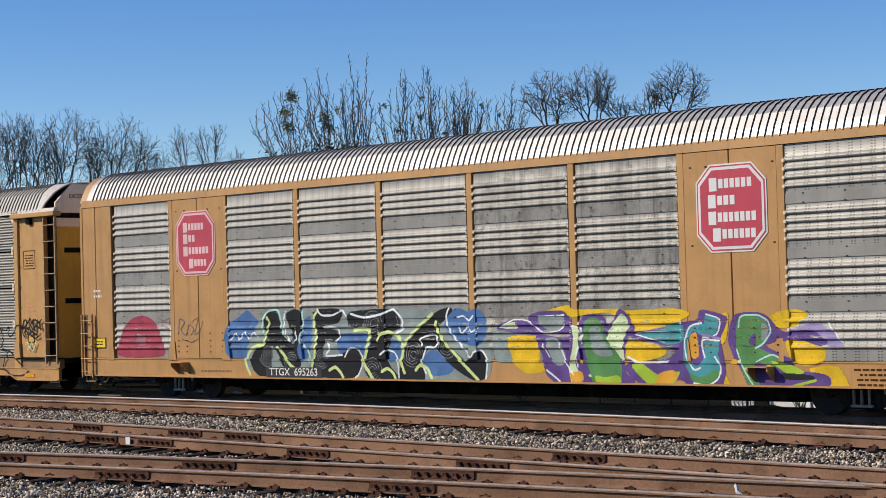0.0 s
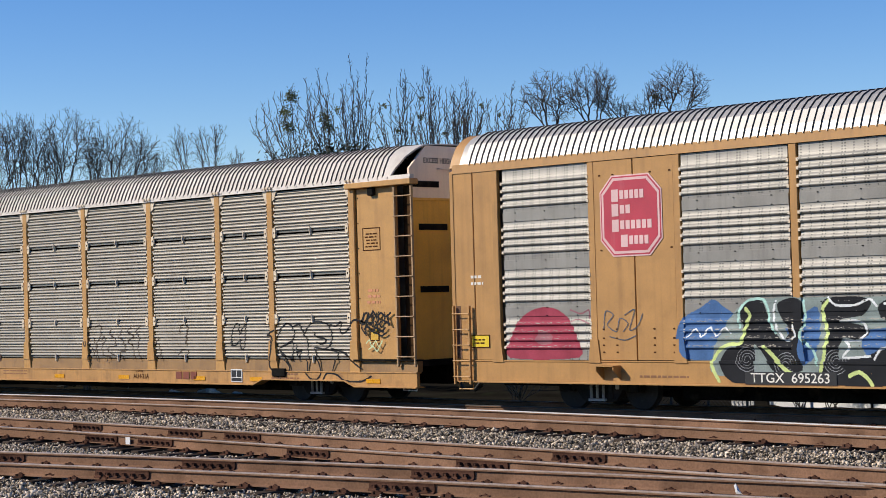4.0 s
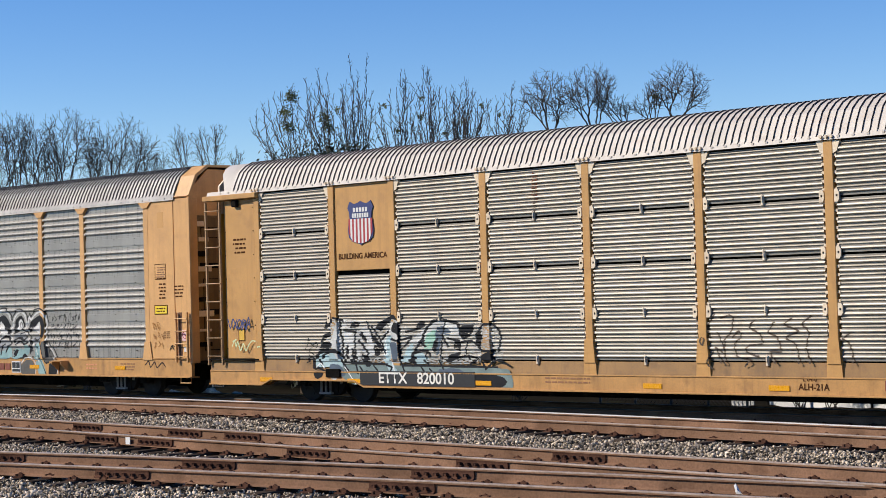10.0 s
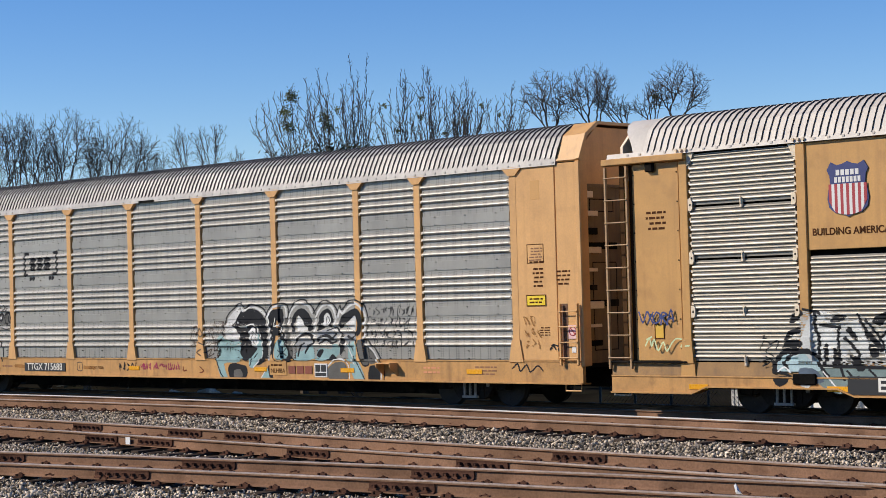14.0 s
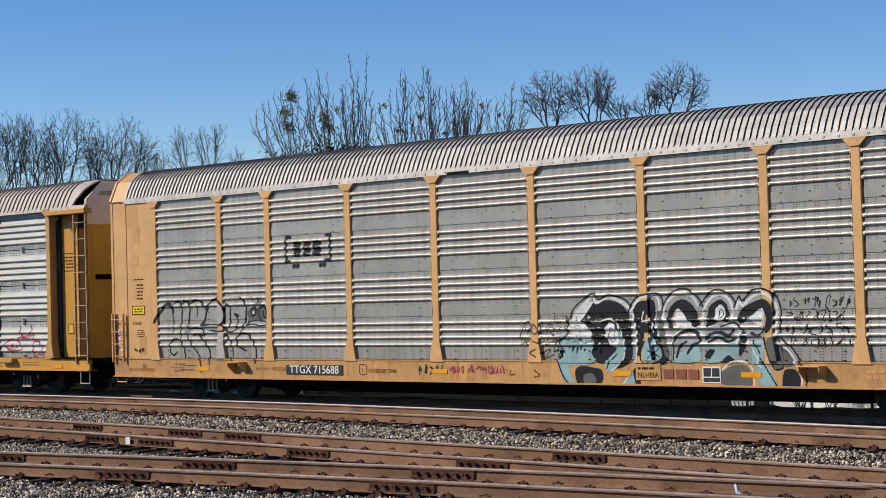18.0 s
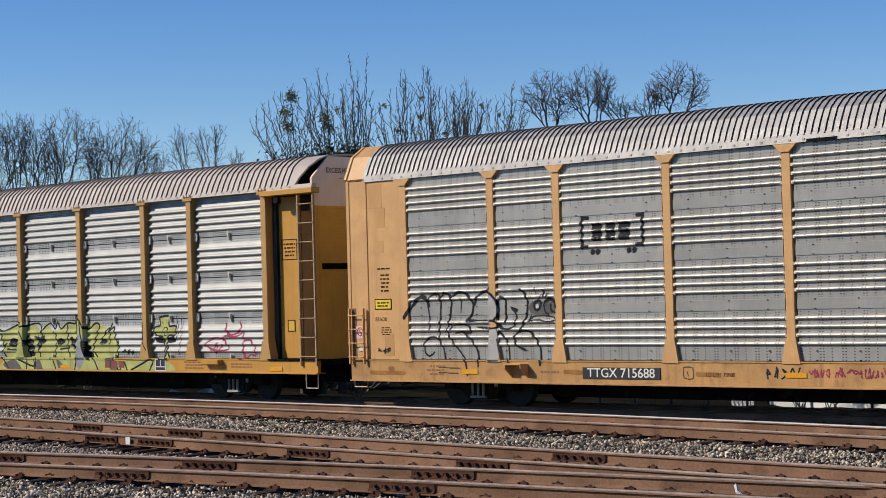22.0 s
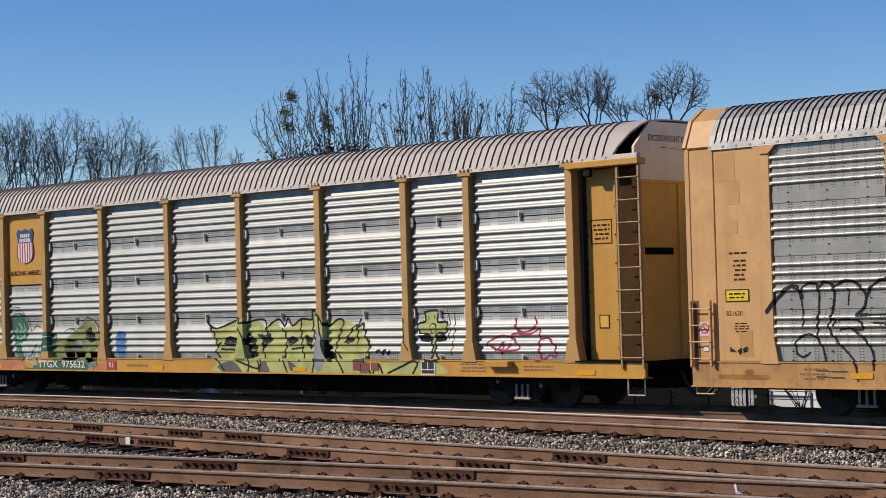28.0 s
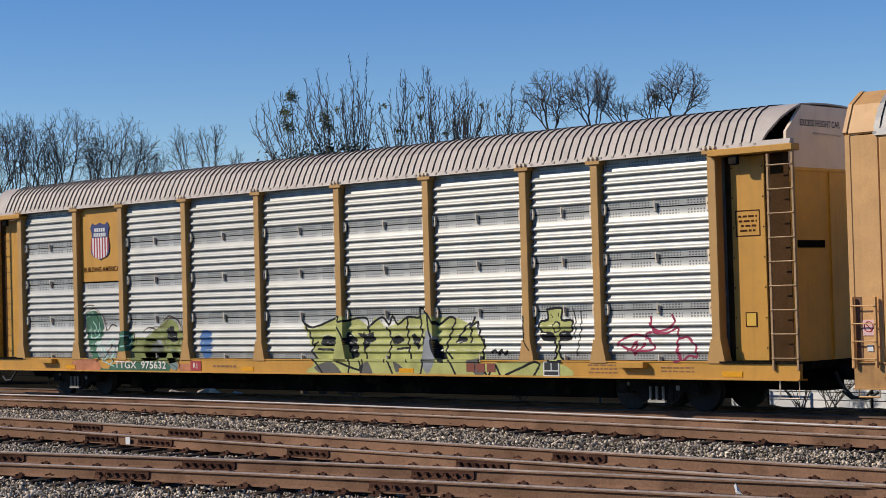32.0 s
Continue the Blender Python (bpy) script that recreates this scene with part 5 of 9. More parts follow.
    g.fill('purple', [(2.36, 1.91), (2.68, 2.03), (3.30, 2.04), (3.48, 1.92), (3.57, 1.78), (3.77, 1.64), (3.91, 1.35), (3.83, 0.89), (4.00, 0.64), (3.85, 0.50), (3.27, 0.50), (2.87, 0.71), (2.77, 1.00), (2.58, 1.47), (2.67, 1.56), (3.28, 1.49), (3.51, 1.55), (2.82, 1.60), (2.51, 1.65)])
    g.fill('purple', [(1.49, 1.73), (1.88, 1.87), (2.60, 1.84), (2.98, 1.63), (2.66, 1.54), (2.03, 1.59), (1.55, 1.64)])
    g.fill('purple', [(3.78, 1.83), (4.02, 1.96), (4.38, 1.91), (4.56, 1.74), (4.72, 1.95), (4.82, 2.06), (5.00, 1.96), (5.21, 1.62), (4.98, 1.40), (4.92, 1.01), (4.97, 0.78), (5.17, 0.65), (5.09, 0.50), (4.22, 0.50), (3.85, 0.64), (3.80, 1.23)])
    g.fill('purple', [(5.06, 1.59), (5.63, 1.63), (6.33, 1.76), (6.74, 1.83), (6.77, 1.93), (6.88, 2.01), (7.43, 1.87), (7.39, 1.66), (7.28, 1.45), (7.32, 1.18), (7.38, 0.81), (7.22, 0.50), (6.62, 0.50), (6.28, 0.66), (5.79, 0.50), (5.31, 0.56), (4.92, 0.87), (5.15, 1.01), (5.82, 1.01), (6.17, 1.21), (5.62, 1.39), (5.09, 1.48)])
    g.fill('purple', [(7.50, 1.70), (7.64, 1.91), (8.11, 1.95), (8.36, 1.86), (8.57, 1.63), (8.51, 1.40), (8.30, 1.32), (8.71, 1.13), (8.89, 1.03), (8.87, 0.51), (7.99, 0.50), (7.75, 0.81), (7.46, 1.34)])
    g.fill('purple', [(8.49, 1.70), (8.73, 1.57), (9.28, 1.60), (9.63, 1.38), (9.45, 1.31), (8.97, 1.44), (8.66, 1.40)])
    g.fill('purple', [(8.71, 0.86), (9.55, 0.80), (9.70, 0.64), (9.50, 0.52), (8.87, 0.51), (8.65, 0.69)])
    g.fill('pale', [(1.52, 1.71), (1.96, 1.82), (2.07, 1.70), (1.88, 1.68)])
    g.fill('sage', [(2.65, 1.91), (3.22, 1.95), (3.36, 1.86), (3.29, 1.69), (3.01, 1.63), (2.75, 1.72)])
    g.fill('pale', [(3.57, 1.74), (3.74, 1.67), (3.83, 1.46), (3.66, 1.00), (3.71, 0.83), (3.86, 0.68), (3.58, 0.50), (3.47, 0.83), (3.61, 1.35)])
    g.fill('sage', [(2.85, 1.46), (3.20, 1.46), (3.38, 1.00), (3.18, 0.91), (2.96, 1.09)])
    g.fill('leaf', [(3.90, 1.80), (4.17, 1.89), (4.37, 1.74), (4.48, 1.46), (4.76, 1.18), (4.86, 0.84), (4.76, 0.56), (4.15, 0.55), (4.01, 0.83), (3.88, 1.23)])
    g.fill('pale', [(4.48, 1.46), (4.63, 1.74), (4.86, 1.96), (5.07, 1.74), (4.95, 1.55), (4.88, 1.29), (4.90, 1.01), (4.69, 1.21)])
    g.fill('limeleaf', [(4.15, 0.72), (4.42, 0.69), (4.74, 0.73), (4.82, 0.58), (4.27, 0.53)])
    g.fill('sage', [(4.04, 1.67), (4.28, 1.69), (4.42, 1.40), (4.61, 1.14), (4.32, 1.10), (4.09, 1.23)])
    g.fill('gold', [(3.48, 0.75), (3.79, 0.80), (3.85, 0.64), (3.62, 0.50)])
    g.fill('limeleaf', [(5.11, 0.90), (5.32, 0.99), (5.80, 0.74), (6.29, 0.82), (6.07, 0.55), (5.59, 0.52)])
    g.fill('gold', [(5.81, 0.79), (6.15, 0.84), (6.23, 0.69), (5.84, 0.53), (5.70, 0.61)])
    g.fill('teal', [(5.23, 1.57), (5.77, 1.61), (6.19, 1.76), (6.39, 1.69), (6.39, 1.41), (5.97, 1.34), (5.62, 1.45)])
    g.fill('teal', [(6.42, 1.47), (6.51, 1.67), (6.76, 1.77), (6.89, 1.73), (6.95, 1.90), (7.24, 1.81), (7.15, 1.55), (6.86, 1.51), (6.65, 1.60), (6.53, 1.45), (6.52, 1.12), (6.67, 0.93), (6.84, 1.02), (6.90, 1.21), (6.85, 1.38), (7.22, 1.40), (7.21, 1.13), (7.28, 0.91), (7.17, 0.70), (6.89, 0.59), (6.58, 0.71), (6.41, 1.01)])
    g.fill('leaf', [(6.51, 0.80), (6.77, 0.71), (7.15, 0.86), (7.22, 0.72), (6.90, 0.56), (6.61, 0.62)])
    g.fill('gold', [(6.53, 1.43), (6.62, 1.56), (6.72, 1.54), (6.76, 1.15), (6.65, 1.06), (6.55, 1.17)])
    g.fill('leaf', [(7.65, 1.71), (7.74, 1.87), (8.07, 1.87), (8.32, 1.76), (8.36, 1.55), (8.23, 1.36), (8.07, 1.30), (8.42, 1.17), (8.67, 1.00), (8.39, 0.92), (8.09, 1.02), (8.03, 0.81), (8.18, 0.50), (7.94, 0.50), (7.73, 0.91), (7.64, 1.29)])
    g.fill('purple', [(7.93, 1.44), (8.08, 1.55), (8.08, 1.36), (7.97, 1.32)])
    g.fill('sage', [(8.23, 1.74), (8.37, 1.65), (8.33, 1.48), (8.21, 1.42)])
    g.fill('limeleaf', [(8.42, 1.02), (8.83, 0.97), (9.13, 0.82), (8.76, 0.80)])
    g.fill('black', [(8.63, 0.80), (9.25, 0.78), (9.32, 0.70), (8.75, 0.69)])
    g.stroke('limeleaf', 0.05, [(8.87, 0.57), (9.36, 0.68)])
    g.stroke('white', 0.03, [(1.64, 1.73), (1.96, 1.87), (2.36, 1.84), (2.59, 1.70), (2.82, 1.60), (3.21, 1.63), (3.38, 1.76)])
    g.stroke('white', 0.03, [(2.65, 1.93), (3.36, 1.95)])
    g.stroke('white', 0.03, [(3.53, 1.72), (3.80, 1.67), (3.83, 1.46), (3.69, 1.17), (3.71, 0.89)])
    g.stroke('white', 0.03, [(3.16, 1.44), (3.38, 1.00), (3.59, 0.73)])
    g.stroke('white', 0.04, [(2.87, 0.82), (3.17, 0.63), (3.33, 0.50)])
    g.stroke('white', 0.025, [(2.74, 1.37), (2.93, 1.09)])
    g.stroke('white', 0.025, [(5.23, 1.57), (5.63, 1.59), (6.11, 1.58)])
    g.stroke('white', 0.025, [(5.20, 1.54), (5.62, 1.45), (5.90, 1.39)])
    g.stroke('white', 0.04, [(4.99, 1.10), (5.32, 0.99), (6.02, 1.01)])
    g.stroke('white', 0.03, [(6.95, 1.92), (7.27, 1.81), (7.18, 1.53), (6.86, 1.47)])
    g.stroke('white', 0.035, [(7.25, 1.41), (6.85, 1.42), (6.89, 1.10)])
    g.stroke('white', 0.035, [(6.84, 1.75), (6.57, 1.69), (6.45, 1.45), (6.47, 1.12), (6.62, 0.86), (6.78, 0.89)])
    g.stroke('white', 0.035, [(7.13, 1.10), (7.26, 0.93), (7.20, 0.70), (6.95, 0.56), (6.62, 0.60)])
    g.stroke('mint', 0.035, [(7.70, 1.66), (7.76, 1.87), (8.11, 1.89), (8.35, 1.78), (8.41, 1.57), (8.25, 1.36), (8.07, 1.27)])
    g.stroke('mint', 0.03, [(8.09, 1.02), (8.45, 1.15), (8.74, 0.98)])
    g.stroke('mint', 0.03, [(7.64, 1.25), (7.78, 0.89), (8.00, 0.56)])
    g.stroke('lime', 0.05, [(7.83, 0.89), (7.84, 0.89)])
    g.stroke('lime', 0.07, [(7.94, 0.87), (7.96, 0.87)])
    g.stroke('lime', 0.06, [(7.69, 1.02), (7.70, 1.02)])
    g.stroke('gold', 0.13, [(7.57, 1.00), (7.59, 1.00)])
    g.stroke('gold', 0.09, [(8.35, 0.92), (8.36, 0.92)])
    g.stroke('gold', 0.09, [(3.81, 1.00), (3.82, 1.00)])
    g.stroke('lime', 0.05, [(4.01, 0.72), (4.04, 0.72)])
    g.stroke('white', 0.03, [(9.64, 1.74), (9.93, 1.38)])
    g.stroke('lilac', 0.05, [(7.25, 1.45), (7.06, 1.49), (6.86, 1.53)])
    g.apply('purple, green, teal and yellow lettering graffiti')
    g = Mural('a')
    g.fill('crimson', [(-12.08, 1.07), (-12.01, 1.51), (-11.77, 1.87), (-11.41, 2.06), (-11.05, 2.12), (-10.70, 2.06), (-10.41, 1.86), (-10.21, 1.50), (-10.18, 1.08)])
    g.fill('greyred', [(-11.34, 1.42), (-11.25, 1.59), (-11.03, 1.62), (-10.86, 1.50), (-10.91, 1.37), (-11.17, 1.34)])
    g.stroke('greyred', 0.03, [(-10.36, 2.05), (-10.08, 1.97), (-9.87, 2.04), (-9.87, 1.88)])
    g.stroke('greyred', 0.02, [(-10.41, 1.78), (-10.19, 1.86), (-9.86, 1.77)])
    g.stroke('slate', 0.02, [(-9.48, 1.63), (-9.42, 2.01), (-9.22, 1.93), (-9.39, 1.74), (-9.15, 1.60), (-9.06, 1.87), (-8.85, 1.76), (-8.98, 1.60)])
    g.stroke('slate', 0.02, [(-8.93, 1.93), (-8.68, 2.03), (-8.82, 1.63), (-8.61, 1.71), (-8.48, 1.95)])
    g.stroke('slate', 0.02, [(-9.32, 1.50), (-8.95, 1.43), (-8.66, 1.52)])
    g.apply('worn red dome-shaped graffiti')
    g = Mural('b')
    g.fill('haze', [(-9.83, 0.90), (-9.75, 1.38), (-9.47, 1.62), (-9.52, 1.89), (-9.04, 1.95), (-8.10, 1.87), (-7.85, 1.76), (-7.32, 1.99), (-7.07, 1.81), (-6.52, 1.70), (-6.01, 1.85), (-5.25, 1.82), (-4.22, 1.77), (-4.01, 1.43), (-4.08, 1.03), (-5.28, 0.93), (-6.98, 0.94), (-9.00, 0.97)])
    g.fill('tealgrey', [(-9.01, 0.90), (-7.49, 0.89), (-5.28, 0.87), (-4.14, 0.85), (-3.79, 0.80), (-3.71, 0.45), (-4.16, 0.44), (-4.24, 0.72), (-8.18, 0.69), (-8.95, 0.75)])
    g.fill('ice', [(-9.91, 0.87), (-9.82, 1.10), (-9.62, 1.19), (-9.23, 1.19), (-9.02, 1.01), (-9.00, 0.85), (-9.63, 0.84)])
    g.fill('ghost', [(-9.30, 1.61), (-9.09, 1.93), (-8.88, 1.88), (-8.98, 1.45), (-9.08, 1.01), (-9.26, 1.17), (-9.36, 1.39)])
    g.fill('ghost', [(-8.97, 1.67), (-8.56, 1.64), (-8.37, 1.71), (-8.19, 1.77), (-8.09, 1.60), (-7.99, 1.39), (-7.87, 1.14), (-8.24, 1.10), (-8.39, 1.23), (-8.54, 0.96), (-9.00, 0.96)])
    g.fill('ghost', [(-7.73, 1.44), (-7.49, 1.71), (-7.33, 1.86), (-7.14, 1.70), (-7.15, 1.44), (-7.42, 1.02), (-7.59, 1.02)])
    g.fill('ice', [(-7.60, 1.44), (-7.34, 1.55), (-7.36, 1.02), (-7.14, 0.68), (-7.37, 0.68), (-7.59, 1.02)])
    g.fill('ghost', [(-6.78, 1.39), (-6.33, 1.70), (-5.96, 1.85), (-5.37, 1.82), (-5.26, 1.64), (-5.26, 1.43), (-5.74, 1.45)])
    g.fill('ice', [(-7.04, 1.00), (-6.91, 1.25), (-6.71, 1.39), (-6.75, 1.00)])
    g.fill('ice', [(-6.72, 1.10), (-6.47, 1.17), (-6.28, 1.09), (-6.24, 0.94), (-6.68, 0.94)])
    g.fill('tealgrey', [(-9.02, 0.71), (-8.15, 0.71), (-8.00, 0.48), (-8.27, 0.40), (-8.56, 0.43), (-8.96, 0.58)])
    g.fill('ghost', [(-9.42, 0.66), (-9.28, 0.75), (-9.14, 0.66), (-9.23, 0.55), (-9.39, 0.57)])
    g.fill('seafoam', [(-6.34, 1.39), (-6.29, 1.54), (-6.09, 1.66), (-5.94, 1.64), (-6.02, 1.44), (-6.10, 1.25), (-6.32, 1.23)])
    g.fill('slate', [(-5.97, 1.69), (-5.78, 1.76), (-5.54, 1.64), (-5.56, 1.56), (-5.78, 1.56), (-5.86, 1.33), (-5.94, 1.11), (-6.03, 1.25)])
    g.fill('slate', [(-9.41, 0.90), (-9.08, 0.88), (-8.90, 0.66), (-9.23, 0.62), (-9.42, 0.73)])
    g.fill('slate', [(-7.37, 1.40), (-7.17, 1.38), (-7.15, 1.02), (-7.28, 0.97), (-7.35, 1.23)])
    g.fill('slate', [(-5.88, 0.82), (-5.29, 0.83), (-5.15, 0.73), (-5.76, 0.72)])
    g.fill('black', [(-9.63, 1.76), (-9.54, 1.91), (-9.37, 1.97), (-9.30, 1.89), (-9.43, 1.80), (-9.54, 1.73)])
    g.fill('black', [(-9.75, 1.43), (-9.68, 1.56), (-9.44, 1.65), (-9.36, 1.56), (-9.55, 1.52), (-9.67, 1.41)])
    g.fill('black', [(-9.82, 1.18), (-9.75, 1.38), (-9.53, 1.43), (-9.31, 1.38), (-9.40, 1.27), (-9.67, 1.25)])
    g.fill('black', [(-9.98, 0.73), (-9.69, 0.75), (-9.70, 0.63), (-9.87, 0.56), (-9.98, 0.63)])
    g.fill('black', [(-8.75, 1.77), (-8.64, 1.87), (-8.42, 1.85), (-8.49, 1.76), (-8.70, 1.73)])
    g.fill('black', [(-8.38, 1.66), (-8.27, 1.57), (-8.17, 1.40), (-8.28, 1.42), (-8.42, 1.58)])
    g.fill('black', [(-8.37, 1.14), (-8.19, 1.10), (-8.04, 0.89), (-8.19, 0.86)])
    g.fill('black', [(-8.04, 1.57), (-7.91, 1.53), (-7.66, 1.27), (-7.74, 1.19), (-7.89, 1.36), (-8.04, 1.47)])
    g.fill('black', [(-7.97, 1.34), (-7.80, 1.29), (-7.77, 1.12), (-7.94, 1.12)])
    g.fill('black', [(-7.87, 1.72), (-7.84, 1.82), (-7.63, 1.90), (-7.50, 1.96), (-7.29, 2.03), (-7.17, 1.90), (-7.32, 1.92), (-7.56, 1.79), (-7.72, 1.66)])
    g.fill('black', [(-7.34, 1.73), (-7.25, 1.85), (-7.11, 1.78), (-7.10, 1.52), (-7.21, 1.60), (-7.33, 1.64)])
    g.fill('black', [(-6.58, 1.77), (-6.47, 1.86), (-6.33, 1.84), (-6.39, 1.74), (-6.53, 1.71)])
    g.fill('black', [(-6.11, 1.23), (-6.07, 1.39), (-5.93, 1.50), (-5.96, 1.27), (-6.03, 1.19)])
    g.fill('black', [(-6.71, 1.15), (-6.59, 1.02), (-6.57, 0.90), (-6.79, 1.00)])
    g.fill('black', [(-5.66, 1.03), (-5.56, 1.13), (-5.25, 1.18), (-5.38, 1.01), (-5.56, 0.96)])
    g.fill('black', [(-5.46, 1.33), (-5.38, 1.44), (-5.24, 1.42), (-5.25, 1.21), (-5.41, 1.26)])
    g.fill('black', [(-5.30, 1.72), (-5.06, 1.77), (-4.83, 1.77), (-4.93, 1.55), (-5.21, 1.47)])
    g.fill('black', [(-8.90, 1.32), (-8.81, 1.32), (-8.82, 0.99), (-8.91, 0.99)])
    g.fill('black', [(-8.71, 1.25), (-8.63, 1.25), (-8.59, 0.96), (-8.70, 0.96)])
    g.fill('black', [(-4.79, 1.53), (-4.65, 1.63), (-4.57, 1.43), (-4.71, 1.31)])
    g.fill('black', [(-4.58, 1.11), (-4.35, 1.19), (-4.25, 1.03), (-4.47, 0.95)])
    g.fill('black', [(-8.18, 0.65), (-4.26, 0.72), (-4.25, 0.40), (-8.16, 0.33)])
    g.stroke('black', 0.1, [(-9.97, 0.84), (-9.94, 1.01), (-9.82, 1.16), (-9.65, 1.21), (-9.20, 1.21)])
    g.stroke('black', 0.08, [(-9.69, 0.90), (-9.74, 1.01), (-9.62, 1.14), (-9.48, 1.19)])
    g.stroke('black', 0.05, [(-9.92, 0.84), (-9.69, 0.79), (-9.50, 0.66)])
    g.stroke('black', 0.07, [(-9.07, 1.93), (-9.08, 1.67), (-9.00, 1.45), (-9.01, 1.17), (-8.97, 0.96), (-8.84, 0.75)])
    g.stroke('black', 0.06, [(-9.20, 1.21), (-9.04, 1.10), (-8.97, 0.95), (-8.79, 0.75)])
    g.stroke('black', 0.045, [(-9.00, 0.95), (-7.49, 0.92)])
    g.stroke('black', 0.045, [(-6.98, 0.89), (-5.28, 0.88), (-4.14, 0.87)])
    g.stroke('black', 0.04, [(-8.84, 0.74), (-7.50, 0.73)])
    g.stroke('black', 0.045, [(-9.31, 1.98), (-9.04, 1.93), (-8.96, 1.88)])
    g.stroke('black', 0.05, [(-8.98, 1.69), (-8.56, 1.64)])
    g.stroke('black', 0.06, [(-8.56, 1.66), (-8.60, 1.45), (-8.56, 1.01), (-8.47, 0.71)])
    g.stroke('black', 0.05, [(-8.18, 1.87), (-8.08, 1.68), (-7.96, 1.53)])
    g.stroke('black', 0.06, [(-8.46, 1.45), (-8.31, 1.32), (-8.16, 1.14), (-8.24, 1.06)])
    g.stroke('black', 0.05, [(-7.34, 1.48), (-7.14, 1.44), (-6.76, 1.52), (-6.84, 1.42), (-7.07, 1.25)])
    g.stroke('black', 0.05, [(-7.13, 1.55), (-7.12, 1.23), (-7.06, 0.97), (-6.94, 0.73)])
    g.stroke('black', 0.05, [(-8.03, 1.77), (-7.73, 1.44), (-7.61, 1.17)])
    g.stroke('black', 0.05, [(-7.73, 1.44), (-7.49, 1.65)])
    g.stroke('black', 0.07, [(-6.78, 1.02), (-6.57, 1.31), (-6.41, 1.48), (-6.31, 1.66), (-6.08, 1.85), (-5.84, 1.89), (-5.37, 1.82), (-5.25, 1.69)])
    g.stroke('black', 0.05, [(-6.95, 1.63), (-6.58, 1.69), (-6.33, 1.77)])
    g.stroke('black', 0.06, [(-6.75, 1.15), (-6.47, 1.21), (-6.28, 1.21), (-6.16, 1.11)])
    g.stroke('black', 0.05, [(-6.28, 1.21), (-6.31, 1.02), (-6.19, 0.92)])
    g.stroke('black', 0.06, [(-5.79, 1.54), (-5.71, 1.43), (-5.62, 1.31)])
    g.stroke('black', 0.05, [(-5.70, 1.84), (-5.78, 1.54), (-5.85, 1.03), (-5.74, 0.82)])
    g.stroke('black', 0.05, [(-5.66, 1.49), (-5.26, 1.43)])
    g.stroke('black', 0.05, [(-5.26, 1.39), (-4.91, 1.43), (-4.58, 1.23), (-4.24, 1.21)])
    g.stroke('black', 0.05, [(-4.63, 1.33), (-4.59, 1.03), (-4.50, 0.88)])
    g.stroke('black', 0.055, [(-4.79, 1.53), (-4.56, 1.77), (-4.22, 1.75), (-4.05, 1.53), (-4.13, 1.21)])
    g.stroke('black', 0.05, [(-4.48, 0.83), (-4.13, 1.03), (-3.78, 0.90)])
    g.stroke('black', 0.05, [(-5.51, 1.03), (-5.04, 1.11), (-4.72, 1.03), (-4.93, 0.93)])
    g.stroke('black', 0.045, [(-6.44, 0.87), (-6.30, 0.73)])
    g.stroke('black', 0.04, [(-6.17, 0.82), (-6.00, 0.70)])
    g.stroke('black', 0.045, [(-8.41, 0.86), (-8.25, 0.71), (-8.17, 0.76)])
    g.stroke('black', 0.04, [(-7.96, 0.89), (-7.81, 0.76)])
    g.stroke('black', 0.045, [(-7.52, 0.89), (-7.36, 0.85), (-7.42, 0.76)])
    g.stroke('black', 0.05, [(-6.34, 1.44), (-6.47, 1.40), (-6.32, 1.31)])
    g.stroke('black', 0.04, [(-5.03, 1.43), (-5.09, 1.18), (-4.98, 1.03)])
    g.stroke('black', 0.02, [(-10.30, 1.23), (-10.21, 1.40), (-10.04, 1.32), (-10.18, 1.21), (-9.99, 1.12)])
    g.stroke('black', 0.025, [(-10.16, 1.12), (-10.05, 1.01), (-10.22, 0.94)])
    g.stroke('black', 0.025, [(-10.07, 1.34), (-9.89, 1.41), (-9.93, 1.25)])
    g.stroke('black', 0.025, [(-10.20, 1.50), (-10.23, 1.45), (-10.15, 1.45)])
    g.stroke('black', 0.025, [(-10.28, 1.01), (-10.10, 1.07), (-9.99, 1.01)])
    g.stroke('white', 0.03, [(-8.92, 0.85), (-8.56, 0.47)])
    g.stroke('white', 0.03, [(-7.36, 1.02), (-7.27, 0.72)])
    g.stroke('white', 0.03, [(-9.89, 0.84), (-9.74, 0.92), (-9.63, 0.83)])
    g.stroke('white', 0.03, [(-7.57, 1.44), (-7.56, 1.12)])
    g.apply('white, pale teal and black lettering graffiti')
    g = Mural('b')
    g.stroke('black', 0.042, [(9.12, 1.55), (9.28, 1.76), (9.47, 1.86), (9.67, 1.77), (9.74, 1.59), (9.61, 1.44), (9.35, 1.33), (9.20, 1.29), (9.61, 1.42), (9.68, 1.38), (9.64, 1.04), (9.34, 1.12), (9.20, 1.21), (9.39, 1.02), (9.58, 0.81), (9.45, 0.68), (9.25, 0.54), (8.92, 0.76), (8.83, 0.91), (8.92, 1.23), (8.93, 1.55), (8.75, 1.60), (9.02, 1.70)])
    g.stroke('black', 0.042, [(9.80, 1.35), (9.86, 1.02), (9.95, 1.21), (9.77, 1.18), (9.97, 1.23)])
    g.stroke('black', 0.042, [(9.70, 1.79), (9.92, 1.83), (10.08, 1.59), (10.20, 1.44), (10.21, 1.02), (10.22, 0.71)])
    g.stroke('black', 0.042, [(10.08, 1.60), (10.28, 1.83), (10.52, 1.90), (10.88, 1.84), (11.05, 1.64), (11.01, 1.38), (10.79, 1.25), (10.44, 1.29), (10.57, 1.03), (10.68, 0.72), (10.53, 0.55), (10.29, 0.57), (10.10, 0.73)])
